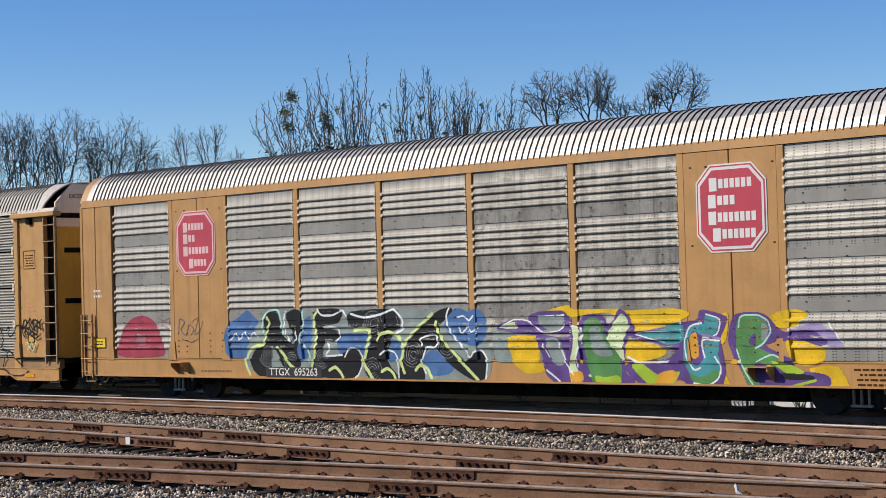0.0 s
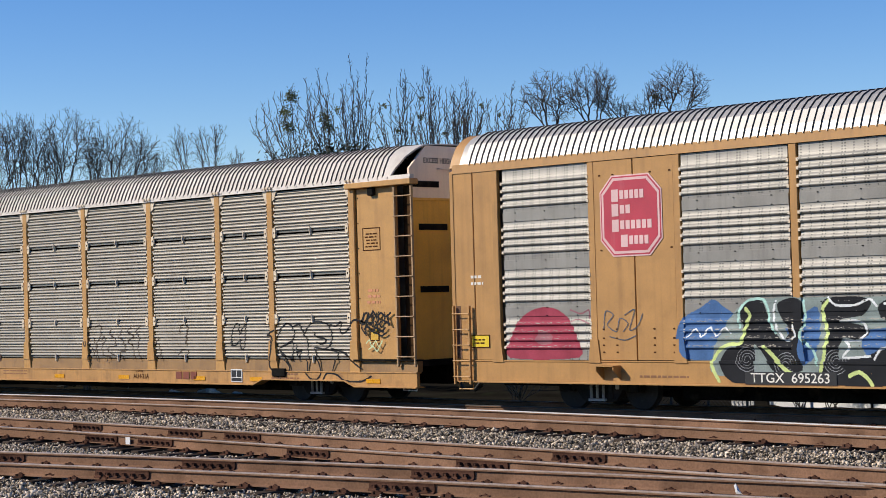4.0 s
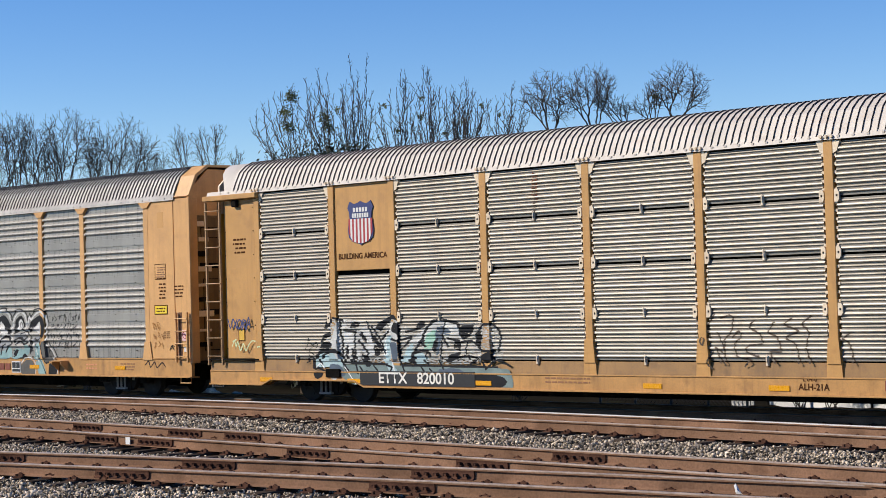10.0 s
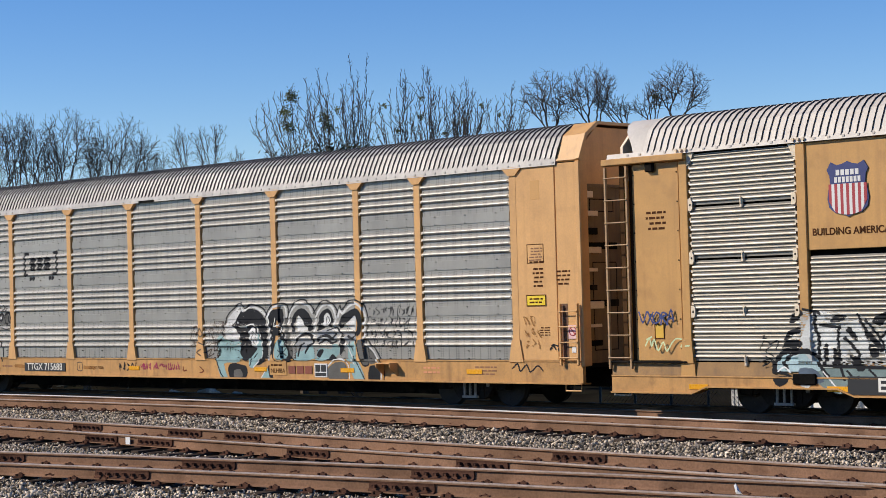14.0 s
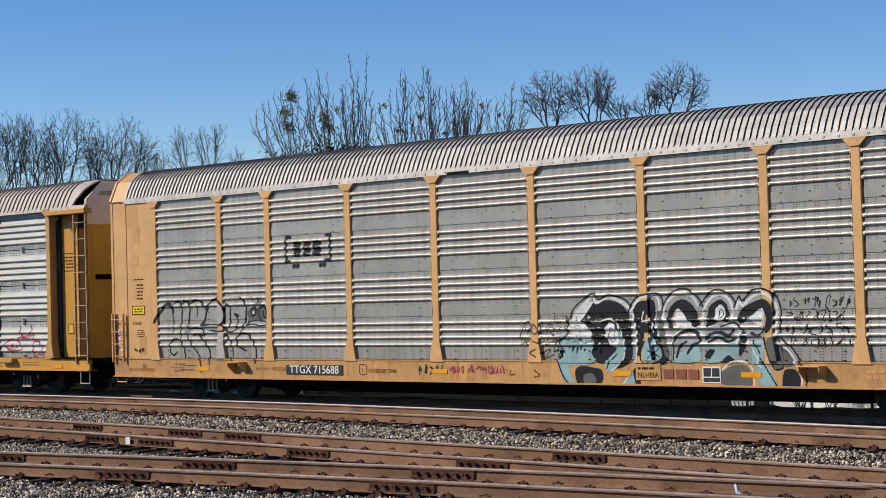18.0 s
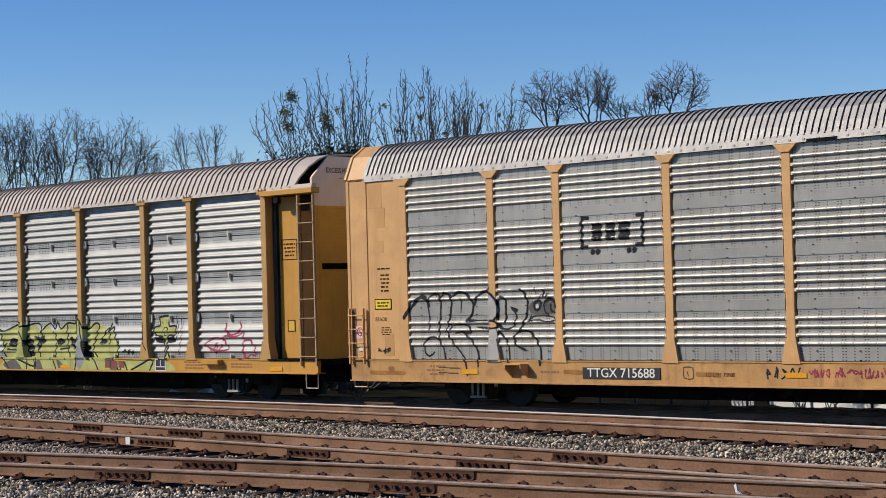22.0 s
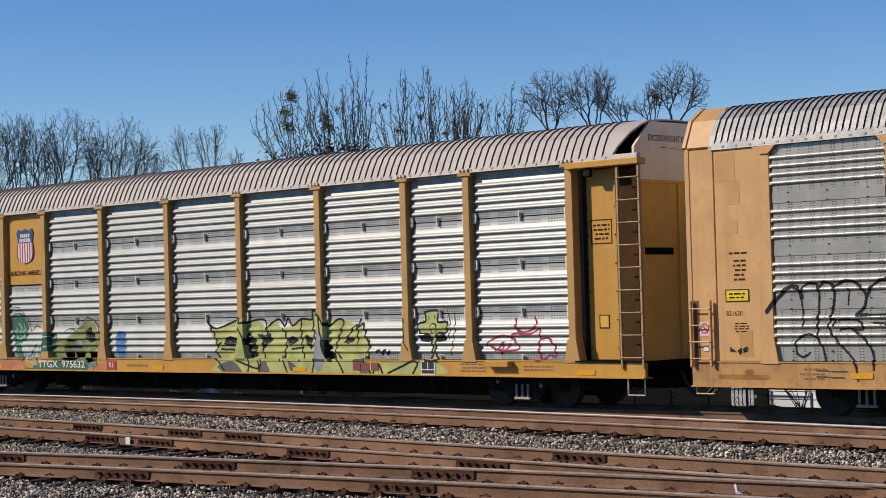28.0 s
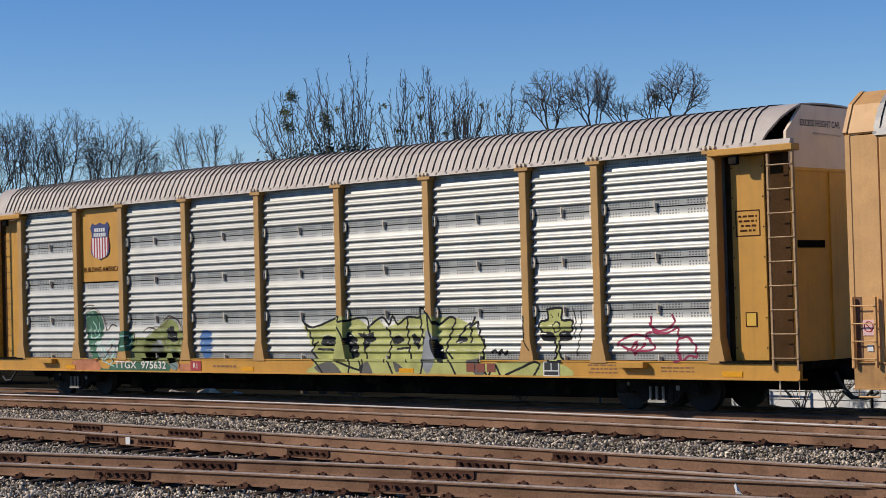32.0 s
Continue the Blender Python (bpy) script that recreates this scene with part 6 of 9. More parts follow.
    g.stroke('black', 0.042, [(10.43, 1.64), (10.52, 1.54), (10.76, 1.50), (10.86, 1.43), (10.68, 1.37), (10.54, 1.41)])
    g.stroke('black', 0.042, [(10.98, 1.82), (11.17, 1.78), (11.38, 1.88), (11.33, 1.67), (11.44, 1.61), (11.63, 1.73), (11.82, 1.91), (12.00, 1.91), (12.20, 1.86)])
    g.stroke('black', 0.042, [(10.75, 1.25), (11.15, 1.21), (11.26, 1.13), (11.16, 0.93), (11.08, 0.74)])
    g.stroke('black', 0.042, [(11.03, 1.27), (11.49, 1.15), (11.83, 0.93), (12.05, 0.81)])
    g.stroke('black', 0.042, [(10.69, 0.47), (10.89, 0.70), (11.24, 0.66), (11.47, 0.53), (12.04, 0.52), (12.38, 0.64)])
    g.stroke('black', 0.035, [(7.43, 1.45), (7.36, 1.36), (7.42, 1.67), (7.54, 1.86), (7.67, 1.86), (7.69, 1.61), (7.86, 1.81), (7.94, 1.86), (7.90, 1.45), (7.84, 1.25), (7.71, 1.32), (7.74, 1.49), (7.55, 1.36), (7.38, 1.34)])
    g.stroke('umber', 0.032, [(1.64, 1.84), (1.91, 1.88), (1.89, 1.59), (1.72, 1.42), (1.74, 0.99)])
    g.stroke('umber', 0.032, [(1.89, 1.47), (2.06, 1.59), (2.09, 1.47), (1.95, 1.35), (2.01, 1.11), (2.30, 1.04), (2.20, 0.93)])
    g.stroke('umber', 0.032, [(2.40, 1.78), (2.30, 1.65), (2.52, 1.54), (2.58, 1.35), (2.28, 1.32), (2.21, 1.20), (2.50, 1.11)])
    g.stroke('umber', 0.032, [(2.85, 1.75), (2.72, 1.56), (2.91, 1.47), (2.99, 1.21), (2.74, 1.20), (2.89, 0.99)])
    g.stroke('umber', 0.032, [(3.24, 1.82), (3.08, 1.70), (3.39, 1.58), (3.10, 1.47), (3.32, 1.32), (3.40, 0.99)])
    g.stroke('umber', 0.032, [(3.66, 1.86), (3.46, 1.70), (3.61, 1.56), (3.54, 1.28), (3.65, 0.99)])
    g.stroke('umber', 0.032, [(1.38, 1.47), (1.36, 1.72), (1.50, 1.90)])
    g.stroke('umber', 0.032, [(1.21, 1.47), (1.18, 1.40), (1.24, 1.33), (1.28, 1.45)])
    g.stroke('umber', 0.032, [(1.56, 1.57), (1.68, 1.33), (1.71, 1.16), (1.51, 1.28), (1.67, 0.99)])
    g.stroke('umber', 0.032, [(1.44, 1.20), (1.33, 0.98), (1.43, 0.89)])
    g.stroke('umber', 0.032, [(5.32, 1.66), (5.36, 1.84), (5.54, 1.86), (5.68, 1.77), (5.59, 1.66), (5.55, 1.39)])
    g.stroke('umber', 0.032, [(5.62, 1.66), (5.60, 1.34)])
    g.stroke('umber', 0.032, [(5.27, 1.12), (5.43, 1.25), (5.66, 1.21), (5.59, 1.07), (5.36, 1.07)])
    g.stroke('umber', 0.032, [(4.32, 1.44), (4.47, 1.32), (4.55, 1.00)])
    g.stroke('umber', 0.032, [(4.35, 1.46), (4.45, 1.53)])
    g.apply('thin black and brown outline graffiti')
    g = Mural('c')
    g.fill('teal2', [(1.87, 1.58), (2.25, 1.46), (2.66, 1.46), (2.88, 1.18), (2.67, 0.94), (2.11, 0.90), (2.26, 0.50), (2.02, 0.50), (1.84, 0.88)])
    g.fill('black', [(2.38, 1.96), (2.65, 2.14), (3.10, 2.23), (3.46, 2.15), (3.66, 1.95), (3.74, 1.59), (3.69, 1.01), (3.36, 0.86), (3.21, 1.00), (2.89, 0.98), (2.68, 1.15), (2.76, 1.46), (2.60, 1.66), (2.38, 1.78)])
    g.fill('bone', [(2.23, 1.96), (2.52, 2.18), (2.75, 2.19), (2.60, 2.01), (2.44, 1.82), (2.65, 1.66), (2.68, 1.46), (2.33, 1.46), (2.14, 1.60)])
    g.fill('teal2', [(3.36, 1.66), (3.53, 1.34), (3.48, 1.01), (3.20, 0.80), (3.06, 0.86), (3.10, 1.05), (3.30, 1.22), (3.40, 1.43)])
    g.stroke('bone', 0.03, [(2.95, 1.80), (3.21, 1.86), (3.41, 1.68), (3.54, 1.34), (3.47, 1.01), (3.22, 0.82)])
    g.fill('bone', [(3.06, 1.66), (3.16, 1.79), (3.30, 1.71), (3.40, 1.48), (3.35, 1.30), (3.22, 1.32), (3.08, 1.48)])
    g.stroke('black', 0.02, [(3.15, 1.55), (3.22, 1.68), (3.30, 1.57), (3.29, 1.40), (3.19, 1.42), (3.15, 1.55)])
    g.stroke('bone', 0.05, [(2.61, 1.90), (2.64, 1.89)])
    g.stroke('bone', 0.05, [(2.71, 1.79), (2.93, 1.80)])
    g.stroke('black', 0.03, [(3.09, 0.86), (3.19, 1.03), (3.33, 1.15)])
    g.stroke('bone', 0.055, [(2.14, 1.76), (2.32, 2.00), (2.52, 2.17), (2.74, 2.31), (2.82, 2.18), (3.15, 2.29), (3.50, 2.18), (3.74, 1.99), (3.84, 1.59), (3.83, 1.01)])
    g.stroke('black', 0.035, [(1.74, 1.41), (2.03, 1.51), (2.08, 1.77), (2.22, 2.05), (2.43, 2.22), (2.79, 2.38), (2.89, 2.24), (3.18, 2.34), (3.58, 2.23), (3.76, 2.05)])
    g.stroke('black', 0.035, [(1.83, 1.41), (1.92, 1.22), (1.81, 1.00), (1.97, 0.66), (2.16, 0.50)])
    g.fill('black', [(2.26, 0.82), (2.44, 0.92), (2.77, 0.88), (2.96, 0.84), (3.00, 0.67), (2.86, 0.50), (2.49, 0.50), (2.31, 0.57)])
    g.fill('smoke', [(2.50, 0.74), (2.73, 0.76), (2.82, 0.62), (2.66, 0.50), (2.49, 0.57)])
    g.fill('teal2', [(3.49, 0.50), (3.69, 0.73), (3.82, 0.84), (3.89, 0.50)])
    g.fill('black', [(3.76, 0.82), (3.89, 0.87), (3.96, 0.50), (3.85, 0.50)])
    g.stroke('bone', 0.03, [(3.20, 0.50), (3.43, 0.50), (3.66, 0.73)])
    g.fill('black', [(3.77, 2.04), (3.94, 2.18), (4.25, 2.21), (4.34, 2.10), (4.31, 1.71), (4.42, 1.47), (4.57, 1.24), (4.62, 1.01), (4.46, 0.95), (4.30, 1.22), (4.21, 1.47), (4.23, 1.77), (4.13, 1.94), (4.07, 1.59), (4.01, 1.22), (3.88, 1.12), (3.87, 1.59)])
    g.stroke('bone', 0.05, [(3.71, 1.97), (3.89, 2.21), (4.13, 2.28), (4.35, 2.29), (4.45, 2.08), (4.38, 1.87)])
    g.stroke('black', 0.035, [(3.65, 1.99), (3.85, 2.27), (4.16, 2.33), (4.44, 2.33), (4.54, 2.07), (4.50, 1.91)])
    g.stroke('bone', 0.03, [(4.07, 1.99), (4.02, 1.80), (4.14, 1.82), (4.25, 1.77), (4.26, 1.59)])
    g.fill('black', [(4.03, 1.71), (4.14, 1.77), (4.23, 1.70), (4.20, 1.59), (4.05, 1.58)])
    g.fill('teal2', [(4.14, 1.45), (4.28, 1.50), (4.43, 1.30), (4.45, 1.10), (4.26, 0.99), (4.08, 1.01), (4.02, 1.20)])
    g.stroke('black', 0.03, [(4.22, 1.54), (4.40, 1.33), (4.47, 1.08), (4.23, 0.95), (4.00, 1.01), (3.98, 1.20), (4.09, 1.41)])
    g.stroke('black', 0.025, [(4.15, 1.24), (4.38, 1.10)])
    g.stroke('black', 0.025, [(4.38, 1.27), (4.16, 1.07)])
    g.stroke('black', 0.025, [(4.26, 1.31), (4.27, 1.06)])
    g.fill('smoke', [(4.36, 1.94), (4.47, 1.98), (4.56, 1.59), (4.64, 1.13), (4.55, 1.10), (4.44, 1.47)])
    g.fill('black', [(4.62, 1.88), (4.71, 2.07), (4.89, 2.20), (5.07, 2.20), (5.25, 2.09), (5.36, 1.90), (5.38, 1.70), (5.25, 1.68), (5.08, 1.86), (4.92, 2.03), (4.79, 1.98), (4.72, 1.77), (4.80, 1.66), (4.66, 1.68)])
    g.fill('bone', [(4.81, 1.91), (4.89, 2.04), (5.03, 1.90), (5.21, 1.72), (5.02, 1.67), (4.84, 1.71)])
    g.stroke('bone', 0.055, [(4.51, 1.87), (4.58, 2.10), (4.74, 2.27), (4.97, 2.33), (5.23, 2.26), (5.38, 2.08)])
    g.stroke('black', 0.035, [(4.49, 1.98), (4.62, 2.24), (4.90, 2.41), (5.17, 2.39), (5.42, 2.18), (5.49, 2.05)])
    g.fill('grey', [(4.79, 1.39), (4.94, 1.51), (5.24, 1.50), (5.34, 1.36), (5.16, 1.26), (4.89, 1.22)])
    g.fill('teal2', [(4.76, 1.16), (5.01, 1.22), (5.31, 1.33), (5.39, 1.19), (5.36, 1.01), (4.77, 1.00)])
    g.stroke('black', 0.065, [(4.79, 1.45), (4.94, 1.56), (5.17, 1.61), (5.35, 1.55), (5.40, 1.40)])
    g.stroke('black', 0.055, [(4.82, 1.10), (4.90, 1.29), (5.07, 1.39)])
    g.stroke('black', 0.055, [(5.08, 1.17), (5.20, 1.31), (5.36, 1.37)])
    g.stroke('black', 0.03, [(4.73, 1.01), (4.75, 1.30), (4.80, 1.44)])
    g.stroke('bone', 0.03, [(4.74, 1.47), (4.98, 1.64), (5.26, 1.66), (5.45, 1.56)])
    g.fill('black', [(5.57, 1.85), (5.63, 2.05), (5.78, 2.16), (5.93, 2.19), (6.06, 2.07), (6.09, 1.85), (6.03, 1.75), (5.89, 1.79), (5.71, 1.71), (5.56, 1.68)])
    g.fill('bone', [(5.76, 1.83), (5.78, 2.00), (5.90, 2.10), (6.00, 2.00), (5.99, 1.83), (5.86, 1.78)])
    g.stroke('black', 0.018, [(5.86, 1.86), (5.86, 1.96), (5.92, 2.01), (5.96, 1.92), (5.90, 1.83)])
    g.stroke('bone', 0.055, [(5.47, 1.67), (5.48, 1.91), (5.56, 2.10), (5.71, 2.25), (5.91, 2.29), (6.09, 2.19), (6.17, 2.02), (6.15, 1.80)])
    g.stroke('black', 0.035, [(5.40, 2.08), (5.57, 2.26), (5.79, 2.38), (6.05, 2.33), (6.25, 2.13)])
    g.fill('grey', [(5.56, 1.63), (5.91, 1.72), (6.17, 1.65), (6.22, 1.49), (5.90, 1.42), (5.58, 1.40)])
    g.stroke('black', 0.065, [(5.54, 1.45), (5.70, 1.55), (5.88, 1.57), (6.08, 1.50), (6.17, 1.60)])
    g.stroke('black', 0.05, [(5.61, 1.39), (5.83, 1.47), (6.05, 1.39), (6.19, 1.44)])
    g.fill('teal2', [(5.48, 1.16), (5.63, 1.28), (5.97, 1.25), (6.12, 1.38), (6.30, 1.34), (6.24, 1.13), (5.96, 1.01), (5.52, 1.00)])
    g.fill('black', [(5.48, 1.11), (5.60, 1.25), (5.73, 1.22), (5.60, 1.06)])
    g.fill('black', [(5.89, 1.01), (6.04, 1.14), (6.18, 1.01)])
    g.stroke('bone', 0.03, [(5.99, 1.73), (6.22, 1.69), (6.33, 1.56), (6.25, 1.40)])
    g.stroke('black', 0.035, [(5.91, 1.68), (6.20, 1.75), (6.40, 1.60), (6.32, 1.40)])
    g.fill('black', [(6.30, 1.89), (6.39, 2.01), (6.62, 2.12), (6.86, 2.19), (7.03, 2.11), (7.09, 1.90), (7.04, 1.63), (6.91, 1.55), (6.95, 1.84), (6.85, 2.01), (6.67, 1.94), (6.46, 1.77), (6.32, 1.73)])
    g.fill('bone', [(6.56, 1.81), (6.71, 1.95), (6.87, 2.02), (6.92, 1.88), (6.88, 1.68), (6.70, 1.73)])
    g.stroke('bone', 0.055, [(6.26, 1.99), (6.33, 2.15), (6.42, 2.07), (6.65, 2.25), (6.91, 2.29), (7.06, 2.20), (7.18, 2.02), (7.15, 1.79), (7.14, 1.52)])
    g.stroke('black', 0.035, [(6.21, 2.04), (6.32, 2.25), (6.39, 2.16), (6.63, 2.35), (6.91, 2.37), (7.13, 2.26), (7.26, 2.03), (7.24, 1.55)])
    g.fill('black', [(6.31, 1.44), (6.46, 1.58), (6.46, 1.31), (6.29, 1.11)])
    g.fill('grey', [(6.48, 1.51), (6.68, 1.62), (6.88, 1.57), (6.87, 1.44), (6.62, 1.38)])
    g.stroke('black', 0.05, [(6.60, 1.55), (6.76, 1.50), (6.91, 1.64)])
    g.fill('teal2', [(6.59, 1.33), (6.76, 1.44), (6.90, 1.33), (6.90, 1.02), (7.03, 0.86), (7.19, 0.50), (7.07, 0.50), (6.87, 0.89), (6.58, 1.01)])
    g.fill('smoke', [(6.96, 1.44), (7.17, 1.47), (7.27, 1.19), (7.31, 0.92), (7.11, 0.91), (6.98, 1.19)])
    g.stroke('black', 0.03, [(6.90, 1.46), (6.98, 1.15), (7.10, 0.89), (7.30, 0.91), (7.26, 1.22), (7.18, 1.48)])
    g.stroke('bone', 0.03, [(6.51, 1.40), (6.72, 1.04), (6.93, 0.73), (7.09, 0.50)])
    g.stroke('black', 0.03, [(6.62, 1.42), (6.83, 1.04), (7.02, 0.76), (7.17, 0.54)])
    g.fill('smoke', [(7.29, 1.31), (7.45, 1.17), (7.53, 0.96), (7.31, 0.94)])
    g.fill('black', [(7.32, 0.85), (7.54, 0.88), (7.67, 0.72), (7.61, 0.50), (7.28, 0.50)])
    g.stroke('bone', 0.04, [(7.18, 1.37), (7.39, 1.22), (7.58, 0.97), (7.70, 0.72), (7.67, 0.50)])
    g.stroke('black', 0.035, [(7.24, 1.45), (7.46, 1.29), (7.66, 1.01), (7.80, 0.74), (7.77, 0.50)])
    g.fill('smoke', [(5.89, 0.77), (6.14, 0.94), (6.46, 0.95), (6.59, 0.78), (6.55, 0.50), (6.01, 0.50)])
    g.stroke('bone', 0.03, [(5.86, 0.82), (6.15, 1.01), (6.49, 1.00), (6.65, 0.80), (6.63, 0.50)])
    g.fill('teal2', [(6.66, 0.91), (6.85, 0.89), (7.01, 0.67), (7.09, 0.50), (6.84, 0.50)])
    g.apply('black, white and teal lettering graffiti')
    g = Mural('c')
    g.fill('chalk', [(-9.29, 2.42), (-9.13, 2.37), (-9.02, 2.10), (-9.04, 1.94), (-9.15, 1.85), (-9.30, 1.86)])
    g.fill('chalk', [(-9.28, 1.64), (-9.08, 1.66), (-9.04, 1.38), (-9.01, 1.02), (-9.37, 1.02)])
    g.stroke('black', 0.085, [(-11.86, 1.95), (-11.69, 2.14), (-11.48, 2.33), (-11.33, 2.40), (-11.19, 2.36), (-11.12, 2.19)])
    g.stroke('black', 0.04, [(-11.12, 2.21), (-11.09, 1.85), (-11.10, 1.67)])
    g.stroke('black', 0.05, [(-11.12, 2.30), (-11.03, 2.43), (-10.84, 2.45), (-10.76, 2.37), (-10.74, 2.13), (-10.78, 1.74), (-10.79, 1.52)])
    g.stroke('black', 0.06, [(-10.75, 2.34), (-10.64, 2.46), (-10.47, 2.42), (-10.42, 2.31), (-10.43, 2.07), (-10.50, 1.85)])
    g.stroke('black', 0.06, [(-10.42, 2.37), (-10.22, 2.47), (-10.01, 2.46), (-9.84, 2.33), (-9.76, 2.17), (-9.80, 2.00), (-9.88, 1.93), (-9.97, 1.86), (-9.75, 1.86)])
    g.stroke('black', 0.03, [(-10.11, 2.34), (-10.13, 2.05)])
    g.stroke('black', 0.06, [(-9.76, 2.16), (-9.67, 2.33), (-9.51, 2.45), (-9.37, 2.48), (-9.20, 2.40), (-9.08, 2.28), (-9.01, 2.10), (-9.06, 1.94), (-9.18, 1.85)])
    g.stroke('black', 0.05, [(-9.37, 2.48), (-9.29, 2.54)])
    g.stroke('black', 0.045, [(-9.75, 1.86), (-9.49, 1.86), (-9.18, 1.85), (-9.02, 1.78), (-8.93, 1.69)])
    g.stroke('black', 0.04, [(-9.63, 1.72), (-9.23, 1.69), (-9.00, 1.72)])
    g.stroke('black', 0.04, [(-10.36, 1.77), (-10.14, 1.78), (-9.92, 1.75), (-9.82, 1.64), (-9.92, 1.59), (-10.11, 1.62), (-10.32, 1.60)])
    g.stroke('black', 0.045, [(-10.45, 1.68), (-10.42, 1.77), (-10.50, 1.79), (-10.56, 1.65), (-10.47, 1.50), (-10.29, 1.29), (-10.13, 1.13), (-10.00, 0.96), (-9.96, 0.69)])
    g.stroke('black', 0.045, [(-10.11, 1.62), (-9.91, 1.51), (-9.75, 1.35), (-9.65, 1.13), (-9.63, 0.88)])
    g.stroke('black', 0.045, [(-10.98, 1.18), (-11.12, 1.10), (-11.26, 1.18), (-11.26, 1.38), (-11.14, 1.48), (-10.96, 1.52), (-10.82, 1.46), (-10.70, 1.29), (-10.65, 1.04)])
    g.stroke('black', 0.06, [(-8.95, 2.36), (-8.84, 2.31), (-8.81, 2.15), (-8.82, 1.83)])
    g.stroke('chalk', 0.06, [(-8.93, 2.48), (-8.66, 2.56), (-8.36, 2.48)])
    g.stroke('black', 0.06, [(-8.39, 2.50), (-8.24, 2.37), (-8.20, 2.19), (-8.21, 2.03), (-8.27, 1.88), (-8.37, 1.72), (-8.41, 1.65)])
    g.fill('black', [(-8.68, 2.15), (-8.46, 2.08), (-8.54, 2.01), (-8.64, 2.07)])
    g.stroke('black', 0.045, [(-8.56, 2.04), (-8.52, 1.91), (-8.60, 1.74), (-8.76, 1.67), (-8.96, 1.70)])
    g.stroke('black', 0.045, [(-9.03, 1.62), (-8.87, 1.51), (-8.77, 1.34), (-8.75, 0.98)])
    g.stroke('black', 0.05, [(-8.31, 1.23), (-8.50, 1.31), (-8.59, 1.45), (-8.53, 1.58), (-8.35, 1.64), (-8.14, 1.61), (-7.97, 1.45), (-7.87, 1.23), (-7.87, 0.92)])
    g.fill('smoke', [(-8.14, 2.19), (-7.96, 2.26), (-7.71, 2.22), (-7.43, 2.23), (-7.44, 2.00), (-7.78, 1.97), (-8.12, 2.01)])
    g.stroke('black', 0.06, [(-8.00, 2.22), (-7.89, 2.26), (-7.83, 2.17), (-7.89, 2.07), (-7.99, 2.08), (-8.02, 2.20)])
    g.fill('bone', [(-7.97, 2.16), (-7.90, 2.18), (-7.89, 2.11), (-7.96, 2.10)])
    g.stroke('black', 0.07, [(-7.73, 2.23), (-7.58, 2.28), (-7.45, 2.22), (-7.42, 2.12)])
    g.stroke('black', 0.04, [(-7.75, 2.21), (-7.72, 2.04), (-7.64, 1.96)])
    g.stroke('black', 0.05, [(-7.56, 2.17), (-7.54, 2.04), (-7.43, 2.01)])
    g.stroke('black', 0.03, [(-7.98, 2.53), (-7.97, 2.40)])
    g.stroke('black', 0.05, [(-7.75, 2.48), (-7.74, 2.34)])
    g.stroke('black', 0.03, [(-7.84, 2.32), (-7.79, 2.39)])
    g.stroke('black', 0.03, [(-7.68, 2.32), (-7.63, 2.40)])
    g.stroke('black', 0.03, [(-8.10, 1.96), (-8.18, 1.83), (-8.04, 1.93), (-7.78, 1.94), (-7.53, 1.92), (-7.44, 1.85), (-7.66, 1.82), (-7.91, 1.86), (-8.13, 1.84)])
    g.apply('loose black outline graffiti on grey sheets')
    g = Mural('c')
    g.stroke('black', 0.03, [(11.70, 0.85), (11.85, 0.95), (11.92, 0.79), (12.10, 0.93), (12.20, 0.78), (12.41, 0.91), (12.55, 0.81)])
    g.apply('small black scribbles on the sill')
    g = Mural('c')
    g.stroke('brown', 0.03, [(0.49, 0.81), (0.47, 0.71), (0.60, 0.73)])
    g.stroke('brown', 0.03, [(1.14, 0.82), (1.30, 0.71), (1.14, 0.67)])
    g.stroke('umber', 0.03, [(0.84, 1.64), (0.90, 1.79), (1.03, 1.82), (1.05, 1.70), (0.95, 1.58), (0.93, 1.70)])
    g.stroke('umber', 0.03, [(1.08, 1.64), (1.15, 1.77), (1.27, 1.63), (1.17, 1.56), (1.08, 1.65)])
    g.stroke('umber', 0.03, [(1.37, 1.79), (1.33, 1.58), (1.42, 1.58)])
    g.stroke('umber', 0.03, [(1.49, 1.56), (1.52, 1.76), (1.65, 1.74), (1.55, 1.65), (1.67, 1.53)])
    g.stroke('umber', 0.03, [(0.85, 1.46), (1.01, 1.32)])
    g.stroke('umber', 0.03, [(1.04, 1.46), (0.82, 1.35)])
    g.stroke('umber', 0.03, [(1.14, 1.42), (1.32, 1.37), (1.42, 1.42)])
    g.stroke('umber', 0.03, [(1.22, 1.25), (1.06, 1.18), (1.22, 1.09)])
    g.stroke('umber', 0.03, [(1.51, 1.46), (1.48, 1.32), (1.60, 1.39)])
    g.stroke('umber', 0.03, [(1.70, 1.55), (1.76, 1.34)])
    g.stroke('umber', 0.03, [(1.35, 1.17), (1.57, 1.25), (1.44, 1.07), (1.66, 1.14)])
    g.stroke('umber', 0.03, [(1.75, 1.23), (1.87, 1.21), (1.78, 1.09), (1.90, 1.11), (1.85, 1.30)])
    g.stroke('umber', 0.03, [(0.76, 1.61), (0.79, 1.46)])
    g.apply('small brown and black tags beside the large lettering')
    g = Mural('d')
